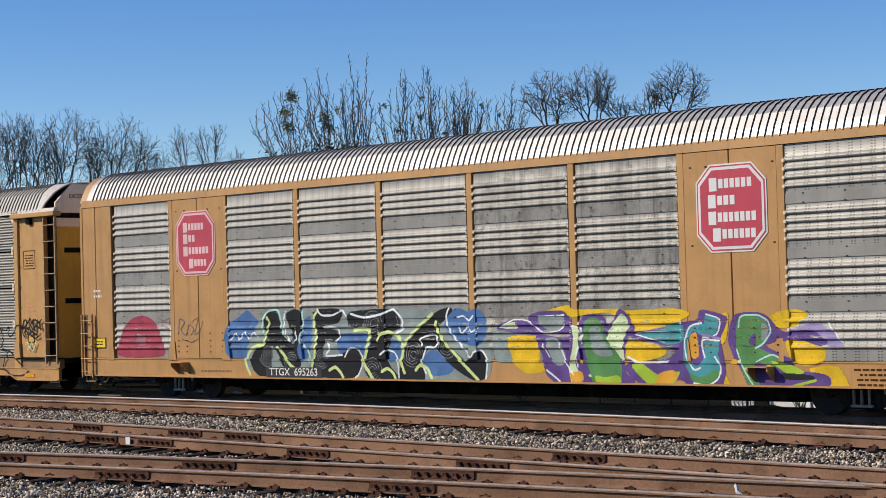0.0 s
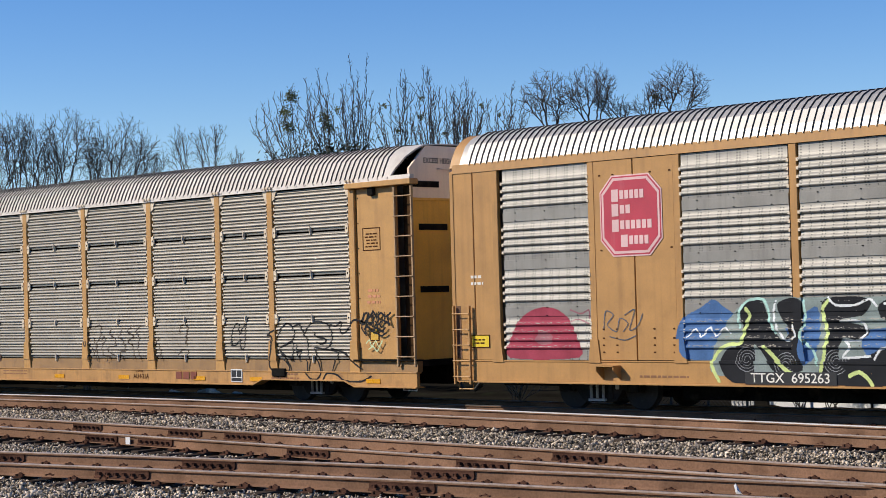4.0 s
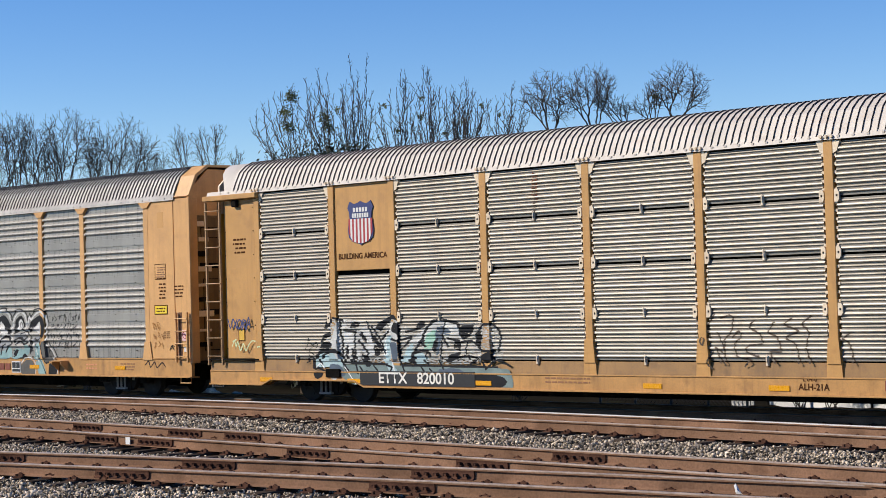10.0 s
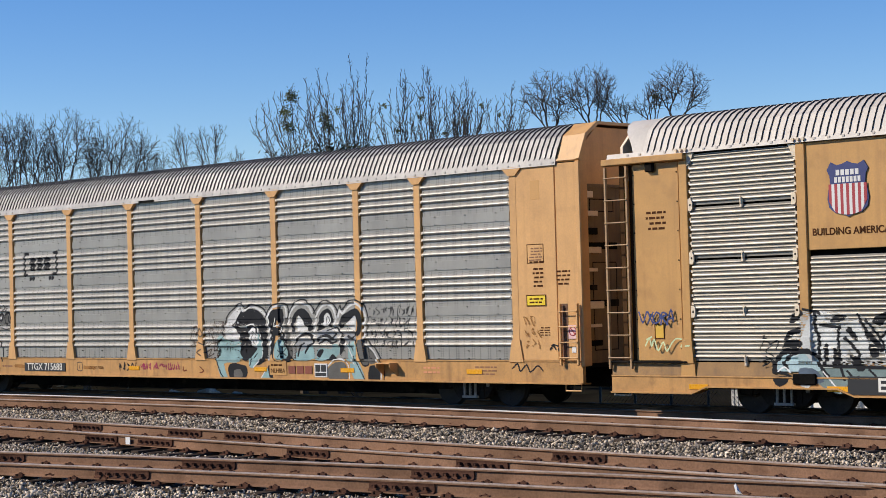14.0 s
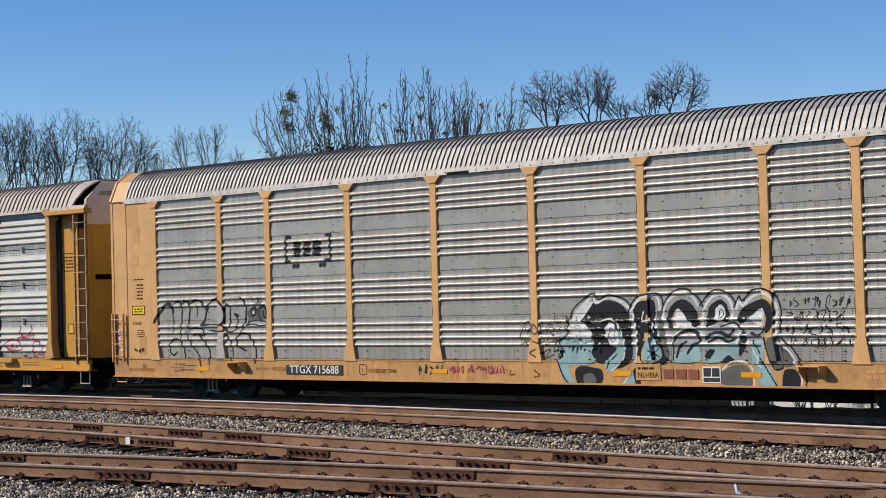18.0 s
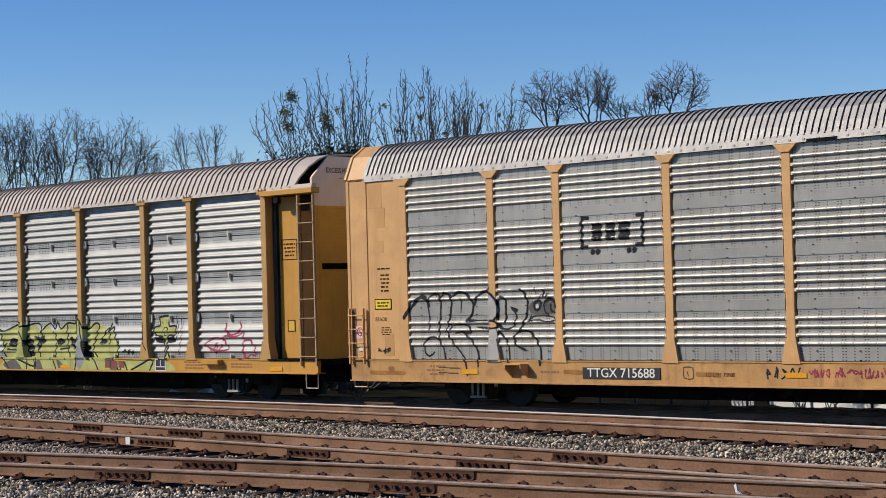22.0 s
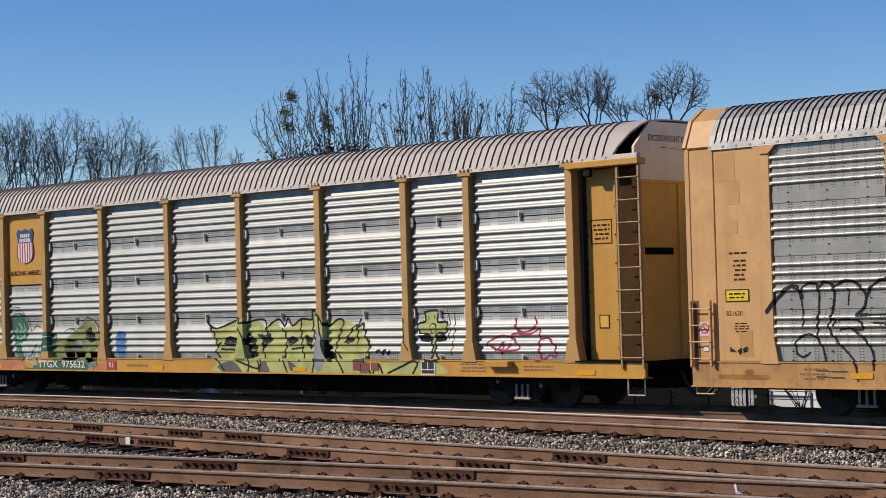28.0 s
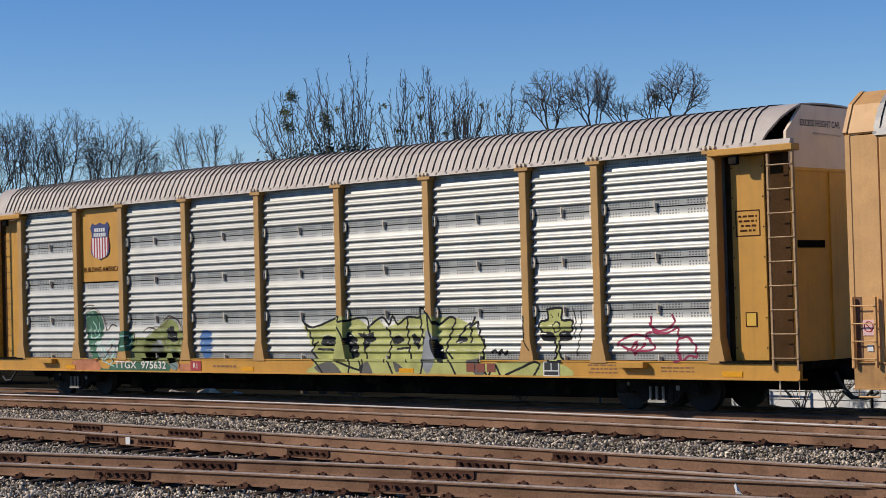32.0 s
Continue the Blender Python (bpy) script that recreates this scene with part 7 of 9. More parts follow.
    g.fill('straw', [(-0.11, 1.87), (0.28, 1.76), (1.23, 2.01), (1.84, 1.92), (2.18, 1.74), (2.37, 1.97), (2.77, 1.73), (3.32, 1.96), (3.82, 1.98), (4.04, 2.07), (4.39, 1.94), (4.87, 1.94), (5.37, 1.79), (5.48, 1.93), (5.56, 1.59), (5.79, 1.41), (5.76, 0.99), (5.86, 0.65), (3.06, 0.67), (0.40, 0.65), (0.16, 0.77), (0.41, 0.96)])
    g.fill('straw', [(5.87, 0.93), (6.97, 0.99), (8.06, 0.94), (8.27, 0.68), (5.99, 0.65)])
    g.fill('grey', [(4.02, 1.60), (4.30, 1.60), (4.42, 1.11), (4.16, 0.71), (3.96, 0.98)])
    g.fill('black', [(0.55, 1.49), (0.83, 1.57), (1.21, 1.44), (1.13, 1.33), (0.62, 1.33)])
    g.fill('black', [(1.79, 1.61), (1.98, 1.48), (1.97, 1.23), (2.16, 1.33), (2.39, 1.48), (2.28, 1.64), (2.13, 1.59)])
    g.fill('black', [(1.45, 1.64), (1.75, 1.49), (1.81, 1.10), (1.58, 1.07), (1.44, 1.41)])
    g.fill('black', [(2.91, 1.48), (3.18, 1.56), (3.30, 1.43), (3.05, 1.35)])
    g.fill('black', [(4.26, 1.48), (4.47, 1.35), (4.66, 0.98), (4.49, 0.98), (4.29, 1.23)])
    g.fill('black', [(3.63, 1.60), (3.81, 1.48), (3.76, 1.23), (3.56, 1.48)])
    g.fill('black', [(4.95, 1.47), (5.19, 1.52), (5.26, 1.42), (5.05, 1.37)])
    g.fill('smoke', [(1.95, 0.84), (2.24, 0.97), (2.40, 0.67), (2.04, 0.66)])
    g.fill('smoke', [(0.41, 0.83), (1.00, 0.97), (1.38, 0.66), (0.79, 0.65)])
    g.fill('smoke', [(3.07, 0.98), (3.35, 0.85), (3.17, 0.73)])
    g.fill('smoke', [(5.34, 0.99), (5.68, 1.04), (5.86, 0.70), (5.60, 0.70)])
    g.stroke('black', 0.052, [(-0.15, 1.95), (-0.07, 1.86), (0.28, 1.76), (1.23, 2.01), (1.27, 1.88), (1.85, 1.97), (2.11, 1.92), (2.17, 1.61), (2.22, 1.80), (2.59, 1.97), (2.81, 1.80), (2.93, 1.99), (3.10, 1.80), (3.40, 1.96), (3.79, 1.95), (3.83, 2.16), (4.18, 2.02), (4.38, 1.78), (4.70, 1.94), (4.90, 1.89), (4.79, 1.60), (4.68, 1.41)])
    g.stroke('black', 0.052, [(-0.07, 1.86), (0.14, 1.62), (0.27, 1.33), (0.22, 1.16), (0.45, 0.96), (0.75, 0.65)])
    g.stroke('black', 0.052, [(0.27, 1.33), (0.43, 1.41)])
    g.stroke('black', 0.052, [(1.22, 1.75), (1.41, 1.49), (1.62, 0.97), (1.57, 0.66)])
    g.stroke('black', 0.052, [(1.98, 1.61), (2.07, 0.97), (1.98, 0.66)])
    g.stroke('black', 0.052, [(2.77, 1.73), (2.91, 1.48), (2.78, 0.97)])
    g.stroke('black', 0.052, [(3.40, 1.96), (3.45, 1.48), (3.50, 0.98)])
    g.stroke('black', 0.052, [(4.79, 1.60), (4.63, 1.23), (4.83, 0.98), (5.02, 0.69)])
    g.stroke('black', 0.052, [(5.48, 1.93), (5.37, 1.71), (5.57, 1.83), (5.66, 1.47), (5.77, 1.40), (5.71, 0.99), (5.93, 0.70)])
    g.stroke('black', 0.052, [(4.95, 1.41), (5.34, 1.81), (5.39, 1.40)])
    g.stroke('black', 0.052, [(3.82, 1.98), (3.91, 1.48), (4.00, 0.98), (3.92, 0.68)])
    g.stroke('black', 0.052, [(1.19, 0.97), (1.95, 0.78), (1.96, 0.97)])
    g.stroke('black', 0.052, [(2.89, 0.98), (3.06, 0.67)])
    g.stroke('black', 0.052, [(4.18, 1.97), (4.23, 1.60), (4.49, 1.08)])
    g.stroke('black', 0.052, [(0.42, 1.25), (1.13, 1.23)])
    g.stroke('black', 0.052, [(3.08, 1.25), (3.44, 1.28)])
    g.stroke('black', 0.052, [(5.99, 0.70), (6.17, 0.93), (6.32, 0.70)])
    g.stroke('black', 0.052, [(6.48, 0.71), (6.97, 0.88), (7.29, 0.99), (7.44, 0.93), (7.28, 0.71)])
    g.stroke('black', 0.052, [(5.98, 1.17), (6.09, 1.23), (6.17, 1.13), (6.27, 1.23), (6.34, 1.13), (6.44, 1.20)])
    g.fill('straw', [(7.56, 2.07), (7.95, 2.09), (7.94, 1.85), (8.24, 1.83), (8.20, 1.60), (7.93, 1.58), (7.88, 1.11), (8.03, 1.00), (7.69, 1.00), (7.79, 1.14), (7.74, 1.55), (7.40, 1.60), (7.35, 1.81), (7.57, 1.86), (7.55, 2.07)])
    g.stroke('black', 0.05, [(7.56, 2.07), (7.95, 2.09), (7.94, 1.85), (8.24, 1.83), (8.20, 1.60), (7.93, 1.58), (7.88, 1.11), (8.03, 1.00), (7.69, 1.00), (7.79, 1.14), (7.74, 1.55), (7.40, 1.60), (7.35, 1.81), (7.57, 1.86), (7.55, 2.07)])
    g.fill('black', [(7.40, 1.60), (7.74, 1.55), (7.74, 1.41), (7.40, 1.44)])
    g.fill('black', [(7.93, 1.55), (8.20, 1.57), (8.20, 1.44), (7.92, 1.41)])
    g.stroke('black', 0.03, [(7.72, 1.74), (7.78, 1.81), (7.91, 1.76), (7.87, 1.62), (7.75, 1.60), (7.72, 1.69)])
    g.stroke('black', 0.02, [(7.65, 1.97), (7.70, 1.90)])
    g.stroke('black', 0.02, [(7.85, 1.99), (7.85, 1.92)])
    g.stroke('black', 0.025, [(8.25, 2.09), (8.33, 1.80), (8.29, 1.46)])
    g.stroke('black', 0.025, [(8.46, 2.03), (8.48, 1.69), (8.34, 1.11)])
    g.stroke('black', 0.025, [(7.01, 1.94), (7.02, 1.46), (7.17, 1.23)])
    g.stroke('brown', 0.05, [(5.44, 0.87), (5.60, 0.87)])
    g.apply('pale yellow lettering graffiti outlined in black')
    g = Mural('d')
    g.stroke('wine', 0.045, [(10.26, 1.89), (10.31, 1.67), (10.47, 1.60), (10.70, 1.65), (10.86, 1.76), (10.79, 1.91)])
    g.stroke('wine', 0.045, [(10.25, 1.76), (10.36, 1.58), (10.69, 1.56), (10.92, 1.67), (10.94, 1.45), (10.90, 1.23), (10.95, 1.01)])
    g.stroke('wine', 0.045, [(9.41, 1.32), (9.56, 1.45), (9.91, 1.54), (10.21, 1.45), (10.35, 1.25), (9.98, 1.21), (9.67, 1.25), (9.50, 1.32)])
    g.stroke('wine', 0.045, [(9.69, 1.21), (9.93, 1.40), (9.83, 1.14), (10.13, 1.36)])
    g.stroke('wine', 0.045, [(10.94, 1.45), (11.17, 1.47), (11.34, 1.32), (11.36, 1.10), (11.17, 1.12), (11.00, 1.01), (10.93, 1.23)])
    g.stroke('wine', 0.045, [(10.13, 1.45), (10.19, 1.56), (10.30, 1.58)])
    g.apply('dark red outline graffiti')
    g = Mural('d')
    g.fill('green', [(-8.95, 2.14), (-8.63, 2.28), (-8.32, 2.19), (-8.13, 1.83), (-8.25, 1.50), (-8.51, 1.44), (-8.42, 1.08), (-8.04, 0.75), (-7.16, 0.78), (-5.31, 0.72), (-5.32, 0.65), (-7.92, 0.63), (-8.56, 0.80), (-8.87, 1.53)])
    g.fill('green', [(-7.38, 1.52), (-7.12, 1.74), (-6.83, 1.64), (-6.79, 1.30), (-7.09, 1.20), (-7.44, 1.23)])
    g.fill('mossy', [(-6.27, 1.52), (-5.90, 1.73), (-5.41, 2.00), (-5.03, 1.94), (-4.67, 1.51), (-4.74, 0.94), (-6.12, 0.94), (-6.40, 1.23)])
    g.fill('grey', [(-6.03, 1.34), (-5.76, 1.49), (-5.53, 1.37), (-5.63, 1.11), (-5.97, 1.08)])
    g.fill('black', [(-5.34, 1.77), (-5.13, 1.83), (-4.91, 1.51), (-5.15, 1.43), (-5.33, 1.54)])
    g.fill('blue', [(-3.98, 1.65), (-3.75, 1.73), (-3.57, 1.65), (-3.59, 1.11), (-3.87, 1.03), (-4.00, 1.23)])
    g.fill('salmon', [(-9.42, 0.92), (-8.29, 0.99), (-8.18, 0.63), (-9.22, 0.59)])
    g.fill('salmon', [(-4.75, 0.87), (-4.28, 0.87), (-4.18, 0.63), (-4.62, 0.63)])
    g.fill('green', [(-7.53, 0.86), (-5.31, 0.94), (-5.27, 0.64), (-7.54, 0.62)])
    g.stroke('mint', 0.03, [(-8.84, 2.13), (-8.58, 2.19), (-8.38, 2.01), (-8.34, 1.68), (-8.50, 1.53), (-8.71, 1.59), (-8.75, 1.91)])
    g.stroke('mint', 0.03, [(-8.64, 1.98), (-8.49, 1.83), (-8.55, 1.65)])
    g.stroke('mint', 0.03, [(-8.40, 1.41), (-8.16, 1.15), (-7.91, 0.93), (-7.53, 0.81)])
    g.stroke('mint', 0.03, [(-7.23, 1.60), (-6.98, 1.58), (-6.94, 1.37), (-7.19, 1.32)])
    g.stroke('mint', 0.03, [(-7.89, 1.38), (-7.73, 1.52), (-7.64, 1.23), (-7.85, 1.05)])
    g.stroke('umber', 0.02, [(-6.19, 1.55), (-5.99, 1.81), (-5.56, 1.83), (-5.26, 2.06), (-4.89, 1.97), (-4.67, 1.68), (-4.54, 1.37)])
    g.stroke('umber', 0.02, [(-8.95, 2.20), (-8.63, 2.34), (-8.22, 2.19), (-8.02, 1.90)])
    g.stroke('umber', 0.02, [(-5.66, 1.52), (-5.38, 1.34), (-5.50, 0.94)])
    g.stroke('umber', 0.02, [(-5.21, 0.94), (-4.80, 0.77), (-4.99, 0.65)])
    g.apply('green and yellow bubble graffiti with a blue patch')
    g = Mural('b')
    g.stroke('umber', 0.06, [(-2.98, 4.88), (-2.99, 4.59), (-3.00, 3.99)])
    g.stroke('brown', 0.03, [(-3.01, 4.91), (-3.05, 4.46)])
    g.stroke('brown', 0.03, [(-2.93, 4.83), (-2.93, 4.31)])
    g.apply('brown rust run below the eave')
    g = Mural('c')
    g.stroke('rusty', 0.09, [(-12.96, 0.73), (-11.90, 0.73)])
    g.stroke('rusty', 0.09, [(-7.19, 0.79), (-6.76, 0.78)])
    g.stroke('rusty', 0.09, [(-3.84, 0.77), (-3.37, 0.76)])
    g.stroke('rusty', 0.09, [(-12.36, 0.82), (-12.25, 0.82)])
    g.stroke('umber', 0.022, [(-10.82, 0.86), (-10.17, 0.84)])
    g.stroke('umber', 0.022, [(-10.82, 0.75), (-10.23, 0.73)])
    g.stroke('umber', 0.022, [(-4.18, 0.90), (-3.96, 0.89), (-3.95, 0.69), (-4.16, 0.70), (-4.18, 0.90)])
    g.stroke('umber', 0.022, [(-4.09, 0.82), (-4.06, 0.73)])
    g.apply('black splash and rusty patches on the sill')
    g = Mural('c')
    for e, k in ((-6.66, 1), (-5.10, -1)):
        g.stroke('black', 0.07, [(e, 3.30), (e, 3.92)])
        for z in (3.32, 3.90):
            g.stroke('black', 0.07, [(e, z), (e + k * 0.15, z)])
    for x0, x1 in ((-6.40, -6.14), (-6.04, -5.80), (-5.70, -5.42)):
        g.fill('black', [(x0, 3.44), (x0, 3.60), (x0, 3.77), (x0 + 0.10, 3.78), (x1, 3.77), (x1, 3.60), (x1, 3.44), (x0 + 0.12, 3.43)])
    for x in (-6.40, -6.27, -5.46, -5.33):
        g.ring('black', 0.07, x, 3.21, 0.03)
    g.apply('faded black bracketed mark of plain blocks')
    g = Mural('c')
    g.scribble('black', 0.02, 7.35, 8.75, 1.25, 2.22, 4, 3)
    g.apply('thin black scribbled tag beside the large lettering')
    g = Mural('c')
    g.scribble('umber', 0.02, 1.55, 2.95, 1.15, 1.95, 4, 5)
    g.apply('thin dark scribbled tag beside the large lettering')
    g = Mural('c')
    g.scribble('black', 0.03, -2.28, -1.48, 0.68, 0.93, 1, 8)
    g.apply('black scribbled tag on the sill')
    g = Mural('c')
    g.scribble('wine', 0.025, -1.42, 0.36, 0.72, 0.92, 1, 9)
    g.apply('dark red scribbled tag on the sill')
    g = Mural('c')
    g.scribble('rusty', 0.014, 12.05, 12.5, 1.25, 1.95, 3, 21)
    g.scribble('black', 0.025, 12.72, 13.1, 1.18, 1.38, 1, 22)
    g.apply('small dark tags on the end panel')
    g = Mural('c')
    g.scribble('black', 0.03, -12.75, -12.35, 1.15, 1.35, 1, 23)
    g.apply('small black tag on the end panel')
    g = Mural('d')
    g.fill('mossy', [(-6.86, 1.52), (-5.99, 1.52), (-5.46, 1.23), (-5.57, 0.99), (-6.76, 0.93)])
    g.fill('tealgrey', [(-5.22, 1.20), (-4.98, 1.26), (-4.76, 0.79), (-5.05, 0.76)])
    g.stroke('mint', 0.03, [(-8.78, 2.14), (-8.57, 2.20), (-8.31, 1.91), (-8.27, 1.53), (-8.44, 1.35), (-8.64, 1.59), (-8.74, 1.91)])
    g.stroke('mint', 0.03, [(-8.04, 0.92), (-7.72, 1.05), (-7.57, 0.93), (-7.78, 0.84)])
    g.stroke('mint', 0.03, [(-7.36, 1.68), (-7.19, 1.47), (-7.35, 1.26), (-7.55, 1.35)])
    g.stroke('mint', 0.03, [(-8.33, 1.38), (-8.08, 1.20), (-7.93, 0.92)])
    g.stroke('mint', 0.03, [(-8.65, 1.38), (-8.40, 1.07)])
    g.stroke('umber', 0.035, [(-8.51, 2.26), (-8.20, 2.13), (-8.00, 1.75), (-7.79, 1.90), (-7.59, 1.86)])
    g.stroke('umber', 0.035, [(-6.35, 1.70), (-6.17, 1.81), (-5.83, 1.75), (-5.74, 1.64)])
    g.stroke('umber', 0.035, [(-5.53, 1.98), (-5.28, 2.10), (-4.95, 1.98), (-4.73, 1.66), (-4.70, 1.23)])
    g.stroke('umber', 0.035, [(-5.45, 1.52), (-5.25, 1.73), (-4.97, 1.59), (-4.88, 1.34), (-5.17, 1.37)])
    g.stroke('umber', 0.035, [(-6.25, 1.23), (-6.09, 1.52), (-5.89, 1.43), (-6.05, 1.11), (-6.25, 1.17)])
    g.stroke('umber', 0.035, [(-5.22, 1.17), (-5.04, 0.94), (-4.80, 1.03), (-4.69, 0.80)])
    g.stroke('umber', 0.035, [(-8.30, 0.92), (-7.98, 1.15), (-7.71, 1.38), (-7.52, 0.93)])
    g.stroke('umber', 0.035, [(-7.09, 1.52), (-6.83, 1.67), (-6.69, 1.43)])
    g.stroke('umber', 0.035, [(-9.04, 2.33), (-8.82, 2.43), (-8.56, 2.41)])
    g.stroke('umber', 0.035, [(-8.99, 2.14), (-8.95, 1.84), (-8.80, 1.53)])
    g.apply('green, white and brown outlines over faded bubbles')
    g = Mural('b')
    g.stroke('black', 0.045, [(12.15, 1.95), (12.28, 2.08), (12.38, 1.97), (12.51, 2.10), (12.61, 1.97), (12.76, 2.07), (12.91, 1.98), (13.07, 2.07)])
    g.stroke('black', 0.045, [(12.17, 1.81), (12.27, 1.91), (12.40, 1.80), (12.53, 1.91), (12.65, 1.80), (12.81, 1.90), (13.03, 1.82)])
    g.stroke('black', 0.045, [(12.19, 1.71), (12.32, 1.76), (12.44, 1.65), (12.60, 1.74), (12.75, 1.65), (12.88, 1.73)])
    g.stroke('black', 0.045, [(12.09, 1.87), (12.20, 2.00), (12.11, 1.74), (12.26, 1.57)])
    g.stroke('pale', 0.03, [(12.25, 1.39), (12.36, 1.46), (12.43, 1.31), (12.56, 1.44), (12.66, 1.31), (12.77, 1.42)])
    g.stroke('pale', 0.03, [(12.33, 1.25), (12.48, 1.31), (12.61, 1.21), (12.77, 1.44)])
    g.stroke('black', 0.04, [(12.20, 2.08), (12.14, 1.91)])
    g.stroke('black', 0.04, [(12.36, 2.06), (12.32, 1.87)])
    g.stroke('black', 0.04, [(12.49, 2.12), (12.51, 1.93)])
    g.stroke('black', 0.04, [(12.69, 2.09), (12.66, 1.86)])
    g.stroke('black', 0.04, [(12.87, 2.07), (12.88, 1.84)])
    g.stroke('black', 0.04, [(12.27, 1.85), (12.24, 1.61)])
    g.stroke('black', 0.04, [(12.50, 1.86), (12.55, 1.65)])
    g.stroke('black', 0.04, [(12.73, 1.88), (12.70, 1.63)])
    g.stroke('black', 0.04, [(12.96, 1.96), (13.03, 1.79)])
    g.stroke('black', 0.04, [(12.57, 1.63), (12.74, 1.55), (12.90, 1.61)])
    g.apply('black, blue and pale tags on the end panels')
    g = Mural('b')
    g.stroke('navy', 0.035, [(-13.11, 1.98), (-13.02, 1.77), (-12.92, 1.98)])
    g.stroke('navy', 0.035, [(-12.89, 1.98), (-12.77, 1.76)])
    g.stroke('navy', 0.035, [(-12.76, 1.97), (-12.89, 1.77)])
    g.stroke('navy', 0.035, [(-12.70, 1.95), (-12.76, 1.86), (-12.71, 1.76), (-12.61, 1.81), (-12.59, 1.93), (-12.68, 1.97)])
    g.stroke('navy', 0.035, [(-12.57, 1.73), (-12.54, 1.96), (-12.43, 1.93), (-12.53, 1.86), (-12.41, 1.73)])
    g.stroke('navy', 0.035, [(-12.43, 1.73), (-12.32, 2.02), (-12.27, 1.79)])
    g.stroke('navy', 0.035, [(-12.39, 1.83), (-12.28, 1.86)])
    g.stroke('pale', 0.03, [(-12.97, 1.32), (-12.87, 1.46), (-12.82, 1.31), (-12.75, 1.44), (-12.66, 1.22), (-12.53, 1.39), (-12.45, 1.21), (-12.32, 1.37), (-12.19, 1.46), (-12.01, 1.41), (-12.10, 1.30), (-11.89, 1.32)])
    g.stroke('pale', 0.03, [(-12.94, 1.44), (-12.81, 1.49)])
    g.apply('blue and pale tags on the end panel')


def autorack(name, label, origin, kind, ends, bays, yellow, galv, roof, low, proud, rib_pitch, lift=0.0, trucks_at=10.05):
    """A closed two- or three-deck car carrier. Positions along the car are given in the train's own measure and shifted to the car's middle."""
    car = new(name)
    tagged(car, label, "railway wagon", "car carriers of the train")
    car["origin"] = origin
    L, R = ends[0] - origin, ends[1] - origin
    add_trucks(car, (-trucks_at, trucks_at))
    # body core: deck, inner walls, far side
    part("deck", Build().box(L + 0.15, R - 0.15, -1.46, 1.46, 0.86, 1.0), BLACK_STEEL, car)
    part("centre_sill", Build().box(L + 0.3, R - 0.3, -0.32, 0.32, 0.42, 0.86, 0.02).box(-8.4, 8.4, -0.45, 0.45, 0.20, 0.86, 0.02), BLACK_STEEL, car,
         "sooty black underframe with brake gear")
    part("brake_reservoir", Build().tube([(-4.4, -0.75, 0.60), (-4.3, -0.75, 0.60), (-3.0, -0.75, 0.60), (-2.9, -0.75, 0.60)], [0.08, 0.2, 0.2, 0.08], 12), BLACK_STEEL, car)
    part("brake_valve", Build().box(1.5, 2.1, -1.0, -0.6, 0.42, 0.78, 0.05), BLACK_STEEL, car)
    part("brake_pipe", Build().tube([(-9, -0.9, 0.62), (9, -0.9, 0.62)], 0.025, 6), BLACK_STEEL, car)
    part("far_side", Build().box(L + 0.2, R - 0.2, 1.40, 1.53, 1.0, 5.1).box(L + 0.7, R - 0.7, -1.14, -1.10, 1.0, 5.1), galv, car)
    # black backing added: stands in for shade in the gaps between sheets
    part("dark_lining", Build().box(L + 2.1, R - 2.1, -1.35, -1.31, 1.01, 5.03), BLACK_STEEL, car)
    cut = {"A": 0.46, "B": 0.97, "C": 0.60, "D": 0.97}[kind]
    part("roof", roof_build(L + cut, R - cut, rib_pitch, 0.029), [roof, RIB_SHADE], car, "ribbed sheet-steel roof", at=pose(0, 0, lift))
    high = 1.02
    steps = [(-trucks_at - 1.45, -trucks_at + 1.45, 0.54), (trucks_at - 1.45, trucks_at + 1.45, 0.54)] if kind == "B" else []
    add_sill(car, L + 0.05, R - 0.05, low, high if kind != "B" else 0.74, steps, GRIMED if kind in "BC" else yellow)
    if kind == "B":
        part("deck_edge", Build().prism([(-1.53, 0.74), (-1.50, 1.0), (-1.36, 1.0), (-1.36, 0.74)], "x", L + 0.05, R - 0.05), DARK_GOLD, car, "dark brown-gold deck edge")
    # eave strip
    strip_mat = yellow if kind == "A" else roof
    b = Build().prism([(-1.565 if kind == "A" else -1.585, 5.03), (-1.44, 5.03), (-1.44, 5.13 + lift), (-1.552, 5.13 + lift)], "x", L + (0.62 if kind == "C" else 0.1), R - (0.62 if kind == "C" else 0.1))
    if kind != "A":
        x = L + 0.6
        while x < R - 0.6:
            b.box(x, x + 0.05, -1.585, -1.57, 5.06, 5.10)
            x += 0.31
    part("eave_strip", b, strip_mat, car)
    # bays
    meshes = {}
    base, top = 1.03, 5.03
    half = 0.085 if kind == "A" else 0.10
    for a, z, style in bays:
        a, z = a - origin, z - origin
        w, mid = z - a - 0.02, (a + z) / 2
        y = -1.55 + proud
        if style == "sheet4":
            if round(w, 2) not in meshes:
                meshes[round(w, 2)] = sheet_mesh(w - 2 * half - 0.07, SHEETS[kind](0.982), galv)
            for i in range(4):
                part("sheet", meshes[round(w, 2)], None, car, at=pose(mid, y - 0.001 * i, base + i * 1.005 - DROP[kind][i]))
            add_latches(car, mid, w - 2 * half, y, kind)
        elif style == "sheet":
            if round(w, 2) not in meshes:
                meshes[round(w, 2)] = sheet_mesh(w - 2 * half - 0.05, SHEETS[kind](3.99), galv)
                grimy = sheet_mesh(w - 2 * half - 0.05, SHEETS[kind](3.99), GALV_GRIMY)
